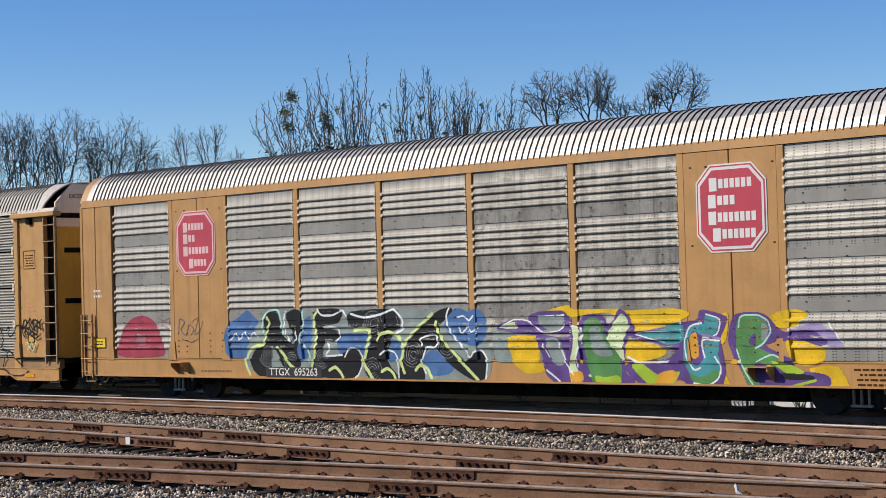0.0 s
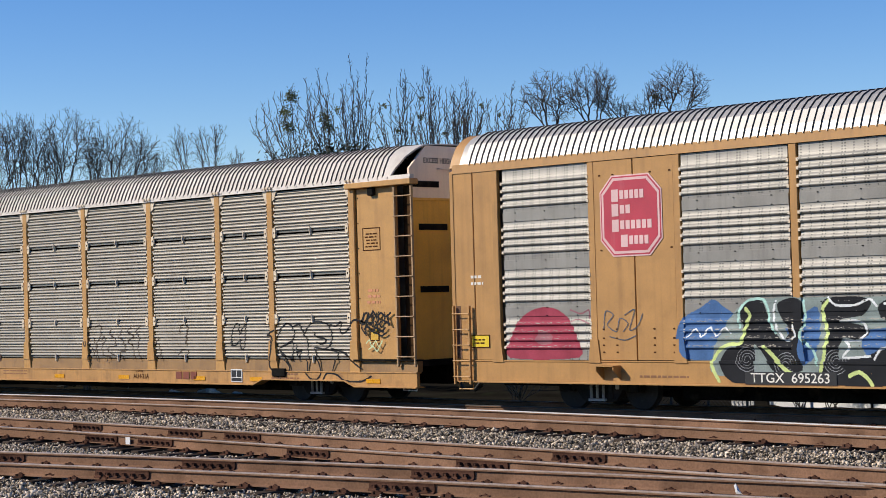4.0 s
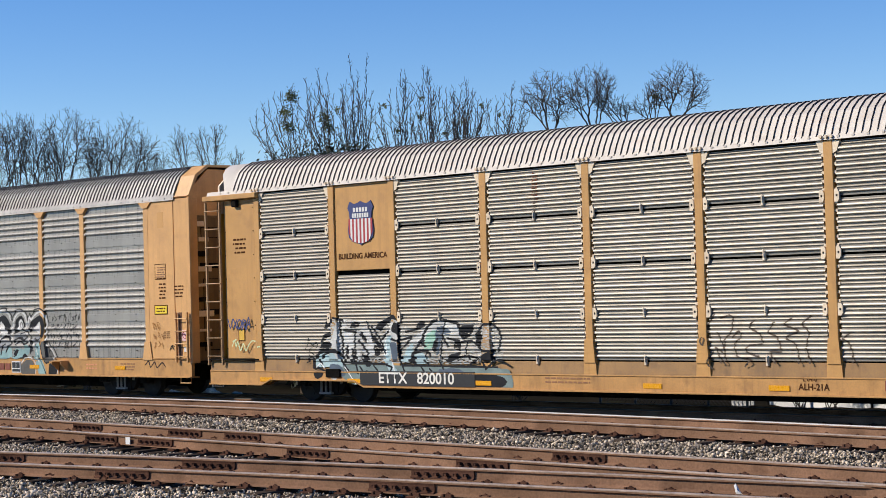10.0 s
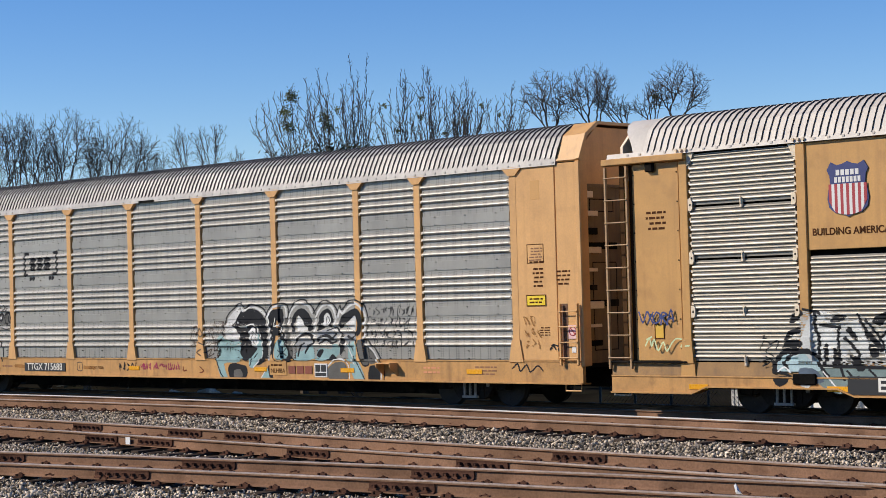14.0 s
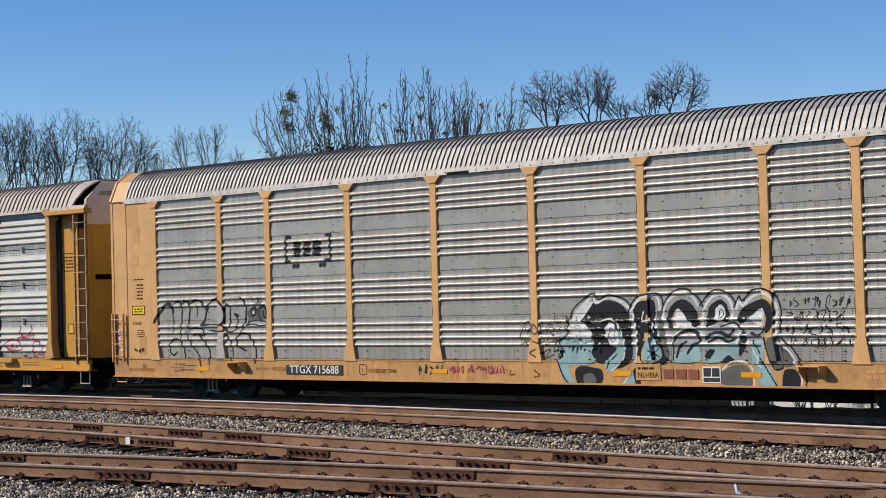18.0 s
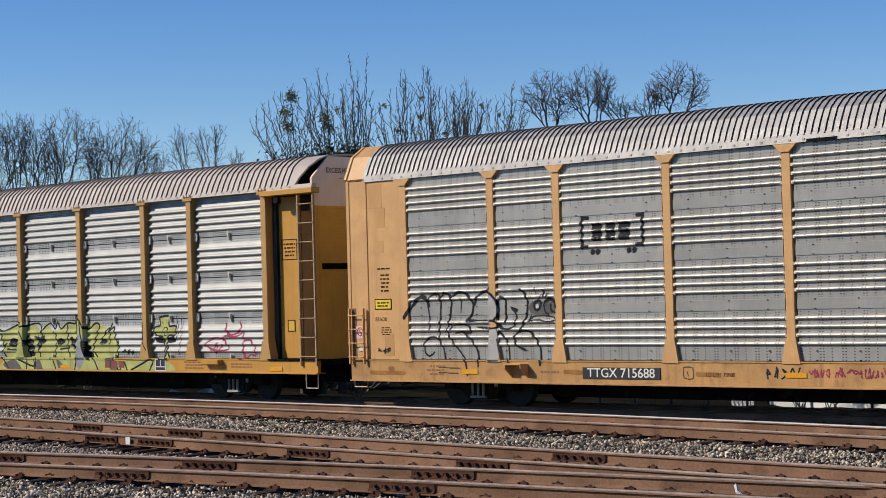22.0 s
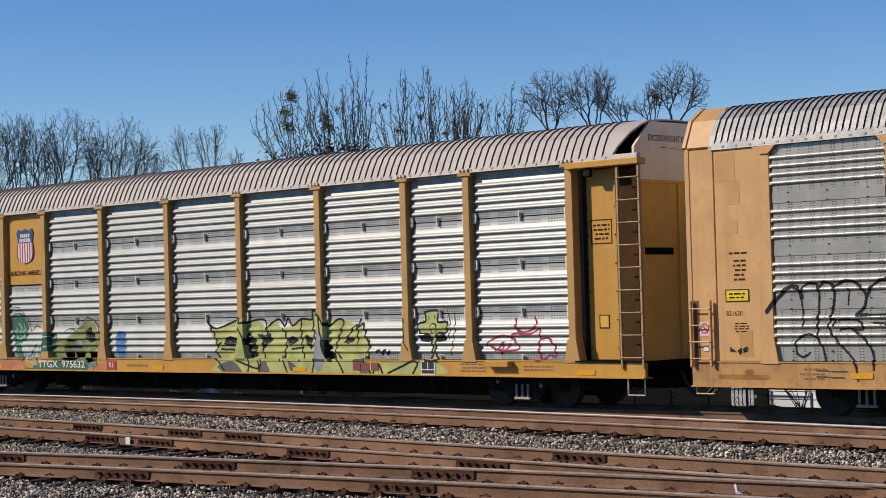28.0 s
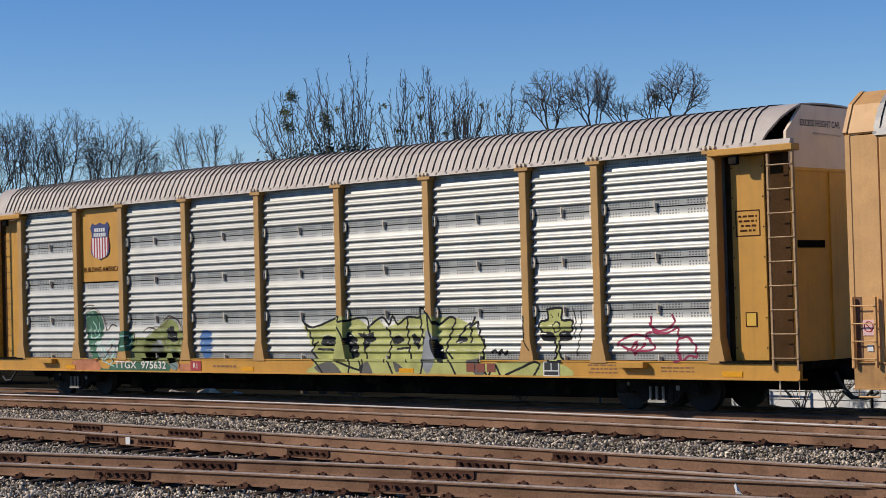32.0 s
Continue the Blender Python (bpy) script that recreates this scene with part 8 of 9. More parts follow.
                meshes[round(w, 2), 1] = grimy
                if "tabs" + kind not in MESH:
                    tabs = Build()
                    for z0 in ((0.22, 1.20, 2.21, 3.18) if kind == "A" else (0.28, 1.27, 2.25, 3.25)):
                        for j in range(4):
                            zz = z0 + (j + 0.25) * 0.16
                            tabs.prism([(-0.03, zz - 0.025), (0.02, zz - 0.035), (0.02, zz + 0.035), (-0.03, zz + 0.025)], "y", -0.04, 0.01)
                    MESH["tabs" + kind] = tabs.mesh("edge_tab_strip", CLIP_CREAM)
            sh = part("sheet", meshes[(round(w, 2), 1) if kind == "A" and 0.7 < mid < 6.4 else round(w, 2)], None, car, at=pose(mid, y, base))
            for s in (-1, 1):
                tagged(part("edge_tab_strip", MESH["tabs" + kind], None, car, at=pose(mid + s * (w / 2 - half - 0.015), y, base)), kind="stuff")
            key = ("bolts", kind, round(w, 2))
            if key not in MESH:
                bolts = Build()
                for band in ((1.00, 1.98, 2.99) if kind == "A" else (0.10, 1.048, 2.038, 3.018)):
                    for dz in (-0.085, 0.085):
                        for f in (-0.32, 0.0, 0.32):
                            bolts.prism([(f * w - 0.018, band + dz - 0.008), (f * w + 0.018, band + dz - 0.008), (f * w + 0.012, band + dz + 0.010), (f * w - 0.012, band + dz + 0.010)], "y", -0.030, 0.0)
                MESH[key] = bolts.mesh("bolt_heads", BLACK_STEEL)
            tagged(part("bolt_heads", MESH[key], None, sh), kind="stuff")
        elif style == "logo":
            k = round(w, 2)
            if k not in meshes:
                meshes[k] = sheet_mesh(w - 2 * half - 0.07, SHEETS[kind](0.982), galv)
            for i in range(2):
                part("sheet", meshes[k], None, car, at=pose(mid, y - 0.001 * i, base + i * 1.005 - DROP[kind][i]))
            part("emblem_panel", Build().box(-w / 2, w / 2, -0.02, 0.03, 0, 1.97, 0.01), yellow, car, at=pose(mid, y, 3.05))
            shield(car, mid - 0.02, y - 0.024, 4.12, 0.86, 1.0)
            lettering("BUILDING AMERICA", 0.18, BROWN_INK, car, pose(mid, y - 0.026, 3.37, 90, 0, 0), "brown painted slogan", 1.0, 0.004)
        elif style == "sign":
            heads = Build()
            for u in (-0.42, -0.25, 0.22, 0.46):
                for v in (0.16, 0.30, 0.44, 0.62, 2.2, 3.7):
                    heads.box(u * w - 0.022, u * w + 0.022, -0.03, 0.0, v - 0.014, v + 0.014)
            tagged(part("bolt_heads", heads, BROWN_INK, car, at=pose(mid, -1.53, base)), kind="stuff")
            part("sign_panel", Build().box(-w / 2, -0.012, -0.02, 0.03, 0, 3.99, 0.008).box(0.012, w / 2, -0.02, 0.03, 0, 3.99, 0.008), yellow, car, at=pose(mid, -1.53, base))
    return car


# how far each leaf's lower edge hangs under an even quarter of the height
DROP = {"B": (0.0, 0.07, 0.05, 0.03), "D": (0.0, 0.0, 0.0, 0.0)}


def add_latches(car, mid, w, y, kind):
    if "latch" not in MESH:
        MESH["latch"] = Build().box(-0.03, 0.03, -0.06, 0.0, -0.10, 0.07, 0.012).box(-0.014, 0.014, -0.075, -0.06, -0.03, 0.12, 0.004).mesh("latch", CLIP_CREAM)
        MESH["clip"] = Build().prism([(-0.05, -0.11), (0.02, -0.11), (0.05, -0.06), (0.05, 0.07), (0.02, 0.12), (-0.05, 0.12)], "y", -0.065, -0.02).box(-0.015, 0.02, -0.068, -0.06, -0.015, 0.025, slot=1).mesh("door_clip", [CLIP_CREAM, BLACK_STEEL])
        MESH["head"] = Build().prism([(-0.07, 0.0), (0.09, 0.0), (0.05, -0.09), (0.01, -0.20), (-0.07, -0.24)], "y", -0.05, 0.0).mesh("head_bracket", CLIP_CREAM)
        MESH["head_far"] = Build().prism([(0.07, 0.0), (-0.09, 0.0), (-0.05, -0.09), (-0.01, -0.20), (0.07, -0.24)], "y", -0.05, 0.0).mesh("head_bracket", CLIP_CREAM)
        for k, (n, pitch, z0) in {"B": (6, 0.155, 0.05), "D": (4, 0.172, 0.13)}.items():
            b = Build()
            for i in range(4):
                for j in range(n):
                    z = i * 1.005 + z0 + (j + 0.25) * pitch
                    b.prism([(-0.035, z - 0.022), (0.02, z - 0.030), (0.02, z + 0.030), (-0.035, z + 0.022)], "y", -0.028, 0.01)
            MESH["tabs" + k] = b.mesh("edge_tab_strip", CLIP_CREAM if k == "B" else GALV_D)
    for i in range(0, 4):
        z = 1.03 + i * 1.005 - DROP[kind][i]
        part("latch", MESH["latch"], None, car, at=pose(mid, y, z))
        for s in (-1, 1):
            if i:
                part("door_clip", MESH["clip"], None, car, at=pose(mid + s * (w / 2 - 0.05), y, z) @ pose(0, 0, 0, 0, 0, 0))
    for s in (-1, 1):
        tagged(part("edge_tab_strip", MESH["tabs" + kind], None, car, at=pose(mid + s * (w / 2 - 0.02), y, 1.03)), kind="stuff")
        if kind == "B":
            part("head_bracket", MESH["head" if s < 0 else "head_far"], None, car, at=pose(mid + s * (w / 2 - 0.06), y, 5.02))


def shield(car, x, y, z, w, h):
    """The striped shield emblem, with plain bars for its words."""
    half = [(0.0, 0.50), (0.12, 0.46), (0.26, 0.44), (0.40, 0.50), (0.50, 0.36), (0.44, 0.26), (0.42, 0.12), (0.47, 0.0), (0.50, -0.16), (0.46, -0.32), (0.32, -0.42), (0.12, -0.45), (0.0, -0.50)]
    full = [(u * w, v * h) for u, v in half] + [(-u * w, v * h) for u, v in reversed(half[1:-1])]
    ob = part("emblem", Build().prism(full, "y", 0, 0.02), SIGN_BLUE, car, "navy, red and white striped shield emblem", at=pose(x, y - 0.02, z))
    inner = Build()
    n = 13
    for i in range(n):
        a, c = -0.46 * w + i * 0.92 * w / n, -0.46 * w + (i + 1) * 0.92 * w / n
        def low(u):
            k = abs(u) / w
            return h * (-0.46 + 0.05 * (k / 0.3) ** 2 if k < 0.32 else -0.40 + (k - 0.32) * 1.4)
        inner.prism([(a, low(a)), (c, low(c)), (c, 0.10 * h), (a, 0.10 * h)], "y", -0.006, 0.0, slot=i % 2)
    part("stripes", inner, [STRIPE_RED, WHITE_PAINT], ob)
    bars = Build()
    for z0, count, wid in ((0.30, 5, 0.58), (0.17, 7, 0.66)):
        for i in range(count):
            u = (-0.5 + (i + 0.5) / count) * wid * w
            bars.box(u - wid * w / count * 0.36, u + wid * w / count * 0.36, -0.006, 0, z0 * h - 0.045 * h, z0 * h + 0.055 * h)
    tagged(part("bars", bars, WHITE_PAINT, ob), kind="stuff")


# the train's own measure: every place along it, from the leading car backwards
PLACES = [0.0, 3.42, 6.95, 10.46, 13.90, 17.36, 20.79, 24.21, 27.62, 30.97, 34.32, 37.62, 40.85, 44.05, 47.14, 50.11, 52.96, 55.70, 58.30, 60.81, 63.16, 65.37, 67.48, 69.44, 71.25, 72.96, 74.49, 75.88,
          77.14, 78.27, 79.24, 80.06, 80.73]


def travelled(t):
    """How far the train has come after t seconds (a smooth curve through its place at every second)."""
    i = min(int(t), 31)
    u = t - i
    slope = lambda k: (PLACES[min(k + 1, 32)] - PLACES[max(k - 1, 0)]) / (min(k + 1, 32) - max(k - 1, 0))
    a, b, c, d = PLACES[i], slope(i), PLACES[i + 1], slope(i + 1)
    return a * (2 * u ** 3 - 3 * u ** 2 + 1) + b * (u ** 3 - 2 * u ** 2 + u) + c * (3 * u ** 2 - 2 * u ** 3) + d * (u ** 3 - u ** 2)


def post_row(car, origin, places, mesh, proud):
    if "knobs" not in MESH:
        b = Build()
        for dx in (-0.11, 0.0, 0.11):
            b.disc(dx, -0.05, 0.0, 0, 0.032, 8)
        MESH["knobs"] = b.mesh("eave_bolt_row", CLIP_CREAM)
    for x in places:
        if proud in (0.06, 0.16):
            tagged(part("eave_bolt_row", MESH["knobs"], None, car, at=pose(x - origin, -1.57, 5.09)), kind="stuff")
        part("post", mesh, None, car, at=pose(x - origin, -1.55, 0))


def runs(edges, style):
    return [(a, b, style) for a, b in zip(edges, edges[1:])]


POSTS = []


def build_cars():
    cars = []
    # leading car: red octagon signs
    o = -28.4
    bays = [(-40.68, -38.10, "sheet"), (-38.055, -36.03, "sign"), *runs([-35.98, -33.29, -30.45, -27.62, -24.75, -21.95], "sheet"), (-21.90, -19.735, "sign"), *runs([-19.70, -16.90, -16.0], "sheet")]
    a = autorack("autorack_car", "yellow car carrier with galvanised sides, red octagon signs and bright graffiti", o, "A", (-42.1, -14.6), bays, YELLOW_A, GALV_A, ROOF_A, 0.57, 0.03, 0.169, 0.09)
    mesh = post_build(0.17, 0.03, 5.03, "", 0.07).mesh("post", YELLOW_A)
    posts = [-40.78, -38.13, -35.97, -33.29, -30.45, -27.62, -24.75, -21.97, -19.67, -16.9, -15.9]
    post_row(a, o, posts, mesh, 0.03)
    POSTS.append(posts)
    for x in (-9.3, 8.25):
        jacking_bracket(a, x, 0.93, YELLOW_A)
    cars.append(a)
    o = -57.1
    posts = [-69.05, -66.37, -64.36, -61.55, -58.69, -55.87, -52.95, -50.14, -48.14, -45.26]
    styles = ["sheet4", "logo"] + ["sheet4"] * 7
    b = autorack("autorack_car", "faded yellow car carrier with dull grey ribbed doors and shield emblem", o, "B", (-71.0, -43.2), [(p, q, s) for p, q, s in zip(posts, posts[1:], styles)], YELLOW_B, GALV_B, ROOF_B,
                 0.41, 0.06, 0.158)
    mesh = post_build(0.20, 0.06, 5.03, "", 0.05).prism([(-0.17, 0.74), (0.17, 0.74), (0.155, 0.985), (-0.155, 0.985)], "y", -0.003, 0.06).mesh("post", YELLOW_B)
    post_row(b, o, posts, mesh, 0.06)
    POSTS.append(posts)
    cars.append(b)
    o = -85.33
    posts = [-97.15, -94.5, -92.65, -89.8, -87.02, -84.15, -81.26, -78.35, -76.36, -73.5]
    c = autorack("autorack_car", "tan car carrier with grey ribbed sheets and black outline graffiti", o, "C", (-99.0, -71.65), runs(posts, "sheet"), YELLOW_C, GALV_C, ROOF_C, 0.555, 0.05, 0.148, 0.06)
    mesh = post_build(0.20, 0.05, 5.06, "spread", 0.10).mesh("post", YELLOW_C)
    post_row(c, o, posts, mesh, 0.05)
    POSTS.append(posts)
    for x in (-8.43, 8.00):
        jacking_bracket(c, x, 0.95, YELLOW_C)
    cars.append(c)
    o = -113.8
    posts = [-125.79, -123.11, -121.04, -118.34, -115.47, -112.59, -109.69, -106.81, -104.87, -101.96]
    d = autorack("autorack_car", "golden yellow car carrier with bright silver doors and shield emblem", o, "D", (-127.6, -100.05), [(p, q, s) for p, q, s in zip(posts, posts[1:], styles)], YELLOW_D, GALV_D, ROOF_D,
                 0.69, 0.16, 0.205)
    mesh = post_build(0.20, 0.16, 5.03, "plate", 0.11).mesh("post", POST_D)
    post_row(d, o, posts, mesh, 0.16)
    POSTS.append(posts)
    cars.append(d)
    return cars


# ---- trees ----
def limbs(nodes, parent, trunk, crown, least, power, fork):
    """Draw a branching skeleton: radii from the number of tips that each piece carries."""
    n = len(nodes)
    load = np.zeros(n)
    kids = [[] for i in range(n)]
    for i in range(1, n):
        kids[parent[i]].append(i)
    for i in range(n - 1, -1, -1):
        load[i] = max(load[i], 1.0)
        if i:
            load[parent[i]] += load[i]
    rad = least * load ** power
    starts = [(0, None)]
    while starts:
        i, before = starts.pop()
        path = [] if before is None else [before]
        while True:
            path.append(i)
            if not kids[i]:
                break
            order = sorted(kids[i], key=lambda k: -load[k])
            starts += [(k, i) for k in order[1:]]
            i = order[0]
        if len(path) < 2:
            continue
        big = rad[path[1]]
        (trunk if big > fork else crown).tube([nodes[k] for k in path], [min(float(rad[k]), float(big)) for k in path], 6 if big > fork else 3, cap=False)


def crown_tree(seed, heads, fork_at, least, tips=90, low=0.9):
    """low: how far the heads hang down, against their half height. A bare tree whose limbs fork again and again until they reach the tips that fill its rounded heads.
    heads: (across, height, half width, half height) of each; fork_at: height of the first fork; tips: how many in a square metre of head."""
    rng = np.random.default_rng(seed)
    pts = []
    for u, z, ru, rz in heads:
        d = rng.normal(size=(int(tips * ru * rz) + 12, 3))
        d /= np.linalg.norm(d, axis=1)[:, None]
        d *= (rng.random(len(d)) ** 0.42)[:, None]
        d[:, 2] = np.where(d[:, 2] < 0, d[:, 2] * low, d[:, 2])
        pts.append(d * (ru * 1.06, ru * 0.85, rz) + (u, 0, z))
    pts = np.concatenate(pts)
    P, parent = [np.zeros(3)], [-1]
    while P[-1][2] < fork_at:
        P.append(P[-1] + np.array((rng.normal(0, 0.03), rng.normal(0, 0.03), 0.3)))
        parent.append(len(P) - 2)
    base = len(P)

    def run(i, goal):
        """A crooked limb from node i to a goal; gives its last node."""
        start, way = P[i], goal - P[i]
        n = max(int(np.linalg.norm(way) / 0.11), 1)
        side = rng.normal(0, 0.07, 3) * np.linalg.norm(way)
        for k in range(1, n + 1):
            f = k / n
            P.append(start + way * f + side * math.sin(math.pi * f) + (rng.normal(0, 0.012, 3) if k < n else 0))
            parent.append(i)
            i = len(P) - 1
        return i

    jobs = [(len(P) - 1, pts)]
    while jobs:
        i, group = jobs.pop()
        if len(group) == 1:
            run(i, group[0])
            continue
        mid = group.mean(0)
        axis = np.linalg.svd(group - mid, full_matrices=False)[2][0] + rng.normal(0, 0.25, 3)
        order = np.argsort((group - mid) @ axis)
        cut = min(max(int(len(group) * rng.uniform(0.3, 0.7)), 1), len(group) - 1)
        for half in (group[order[:cut]], group[order[cut:]]):
            goal = half.mean(0)
            node = P[i] + (goal - P[i]) * rng.uniform(0.30, 0.48) - (0, 0, 0.03 * np.linalg.norm(goal - P[i]))
            jobs.append((run(i, node) if len(half) > 1 else i, half))
    # short crooked twigs and buds along the outer limbs
    has = set(parent)
    for i in range(base, len(P)):
        if i not in has or rng.random() < 0.42:
            d = P[i] - P[parent[i]]
            d = d / (np.linalg.norm(d) + 1e-6)
            for j in range(3 if i not in has else 1):
                e = d * 0.9 + rng.normal(0, 0.5, 3) + (0, 0, 0.15)
                long = rng.uniform(0.05, 0.15)
                P.append(P[i] + e / np.linalg.norm(e) * long)
                parent.append(i)
                e = e + rng.normal(0, 0.5, 3) + (0, 0, 0.15)
                P.append(P[-1] + e / np.linalg.norm(e) * long * rng.uniform(0.6, 1.0))
                parent.append(len(P) - 2)
    trunk, crown = Build(), Build()
    limbs(P, parent, trunk, crown, least, 0.36, least * 8)
    return trunk, crown


def shoot_tree(seed, tips, fork_at, least=0.0058):
    """A bare tree of long upright shoots set with short knobbly spurs; tips: (across, height) of the tallest."""
    rng = random.Random(seed)
    P, parent = [Vector((0, 0, 0))], [-1]

    def run(i, points):
        for q in points:
            P.append(q)
            parent.append(i)
            i = len(P) - 1
        return i

    root = run(0, [Vector((rng.gauss(0, 0.05), rng.gauss(0, 0.05), fork_at * k / 6)) for k in range(1, 7)])
    stems = [(u, rng.uniform(-0.8, 0.8), z) for u, z in tips]
    for k in range(8):
        u, z = rng.choice(tips)
        stems.append((u * 0.9 + rng.gauss(0, 0.3), rng.uniform(-1.2, 1.2), z - rng.uniform(0.5, 1.5)))

    def spurs(i, d, count):
        for j in range(count):
            a = rng.uniform(0, 6.283)
            e = (d + Vector((math.cos(a), math.sin(a), 0.25)) * rng.uniform(0.6, 1.1)).normalized()
            long = rng.uniform(0.07, 0.20)
            k = run(i, [P[i] + e * long * 0.6, P[i] + (e + Vector((0, 0, 0.35))).normalized() * long])
            if rng.random() < 0.5:
                run(k - 1, [P[k - 1] + (e + Vector((rng.gauss(0, 0.7), rng.gauss(0, 0.7), 0.3))).normalized() * rng.uniform(0.06, 0.14)])

    for u, v, z in stems:
        start = P[root]
        bow = rng.uniform(0.55, 1.0)
        c1 = start + Vector((u * bow * 0.75, v * bow * 0.6, (z - start.z) * 0.22))
        c2 = Vector((u * (0.75 + 0.3 * bow) , v, start.z + (z - start.z) * 0.68))
        end = Vector((u, v, z))
        n = max(int((z - start.z) / 0.13), 6)
        i = root
        last = start
        sway = Vector((0, 0, 0))
        for k in range(1, n + 1):
            f = k / n
            q = start * (1 - f) ** 3 + c1 * 3 * f * (1 - f) ** 2 + c2 * 3 * f * f * (1 - f) + end * f ** 3
            sway = sway * 0.85 + Vector((rng.gauss(0, 0.022), rng.gauss(0, 0.022), 0))
            q = q + sway
            i = run(i, [q])
            d = (q - last).normalized()
            last = q
            if f > 0.2:
                if rng.random() < 0.95:
                    spurs(i, d, 1 if rng.random() < 0.6 else 2)
                if rng.random() < 0.30 and f < 0.82:
                    a = rng.uniform(0, 6.283)
                    e = (Vector((math.cos(a), math.sin(a), 0)) * 0.9 + Vector((0, 0, 1))).normalized()
                    w, p = i, q
                    for m in range(rng.randint(3, 7)):
                        e = (e + Vector((0, 0, 0.12)) + Vector((rng.gauss(0, 0.2), rng.gauss(0, 0.2), 0))).normalized()
                        p = p + e * 0.13
                        w = run(w, [p])
                        if rng.random() < 0.7:
                            spurs(w, e, 1)
    trunk, crown = Build(), Build()
    limbs([np.array(p) for p in P], parent, trunk, crown, least, 0.27, least * 6)
    return trunk, crown


def spot(px_turn, dist):
    """A place at a bearing (degrees from straight ahead of the camera, to the right) and a distance."""
    a = radians(TURN + px_turn)
    return EYE.x + math.sin(a) * dist, EYE.y + math.cos(a) * dist


def build_trees():
    def plant(turn, dist, made, label, clumps=()):
        x, y = spot(turn, dist)
        t = new("tree")
        t.matrix_world = pose(x, y, -0.5, 0, 0, -(TURN + turn))
        tagged(t, label, "tree", "bare trees behind the train")
        part("trunk", made[0], BARK, t)
        part("crown", made[1], TWIG, t)
        for k, (u, z, size, n) in enumerate(clumps):
            clump = part("mistletoe", tuft_build(900 + k + int(z * 10), n, size, size, size, 0.045), LEAF, t, "green mistletoe clump", at=pose(u, 0.1, z + 0.5))
            tagged(clump, "green mistletoe clump", kind="stuff")

    # the spreading group: bearing and fork height, then the rounded heads as (bearing, height, half width, half height)
    k = 90 * math.tan(radians(1))
    for i, (turn, fork, heads) in enumerate([
            (-14.31, 7.0, [(-14.11, 10.2, 1.6, 1.6)]), (-13.24, 7.1, [(-13.21, 10.0, 1.5, 1.6)]), (-12.83, 7.1, [(-12.82, 10.3, 1.1, 1.4)]), (-12.30, 7.1, [(-12.27, 9.9, 1.4, 1.7)]),
            (-11.47, 7.2, [(-11.21, 10.3, 1.4, 1.7), (-11.64, 9.5, 1.1, 1.1)]), (-10.75, 7.3, [(-10.55, 9.7, 0.8, 1.2)]), (-9.99, 7.4, [(-9.70, 9.9, 1.7, 1.6), (-10.38, 9.6, 0.95, 1.1), (-9.12, 9.55, 0.95, 1.0)]),
            (-13.75, 6.4, [(-13.7, 9.2, 1.3, 1.1)]), (-11.95, 6.4, [(-11.9, 9.2, 1.3, 1.1)]), (-10.3, 6.6, [(-10.1, 9.1, 1.4, 0.9)]), (-9.3, 6.8, [(-9.0, 9.0, 1.0, 0.8)]), (-8.75, 7.0, [(-8.6, 9.2, 0.5, 0.6)]),
            (-7.82, 7.7, [(-8.01, 9.9, 0.7, 1.15)]), (-7.07, 7.8, [(-7.33, 9.85, 0.6, 1.05), (-6.81, 10.15, 0.5, 1.05)]), (-6.28, 8.0, [(-6.25, 9.3, 0.45, 0.55)])]):
        thin = turn > -8.6
        plant(turn, 90, crown_tree(20 + i, [((b - turn) * k, z + 0.5, ru, rz) for b, z, ru, rz in heads], fork - (0.5 if thin else 1.0), 0.0046, 80 if thin else 92, 1.3 if thin else 1.65), "bare spreading deciduous tree with fine grey twigs")
    # the upright shoots: bearing and fork height of the trunk, then tips as (bearing, height), then green clumps
    far = 62
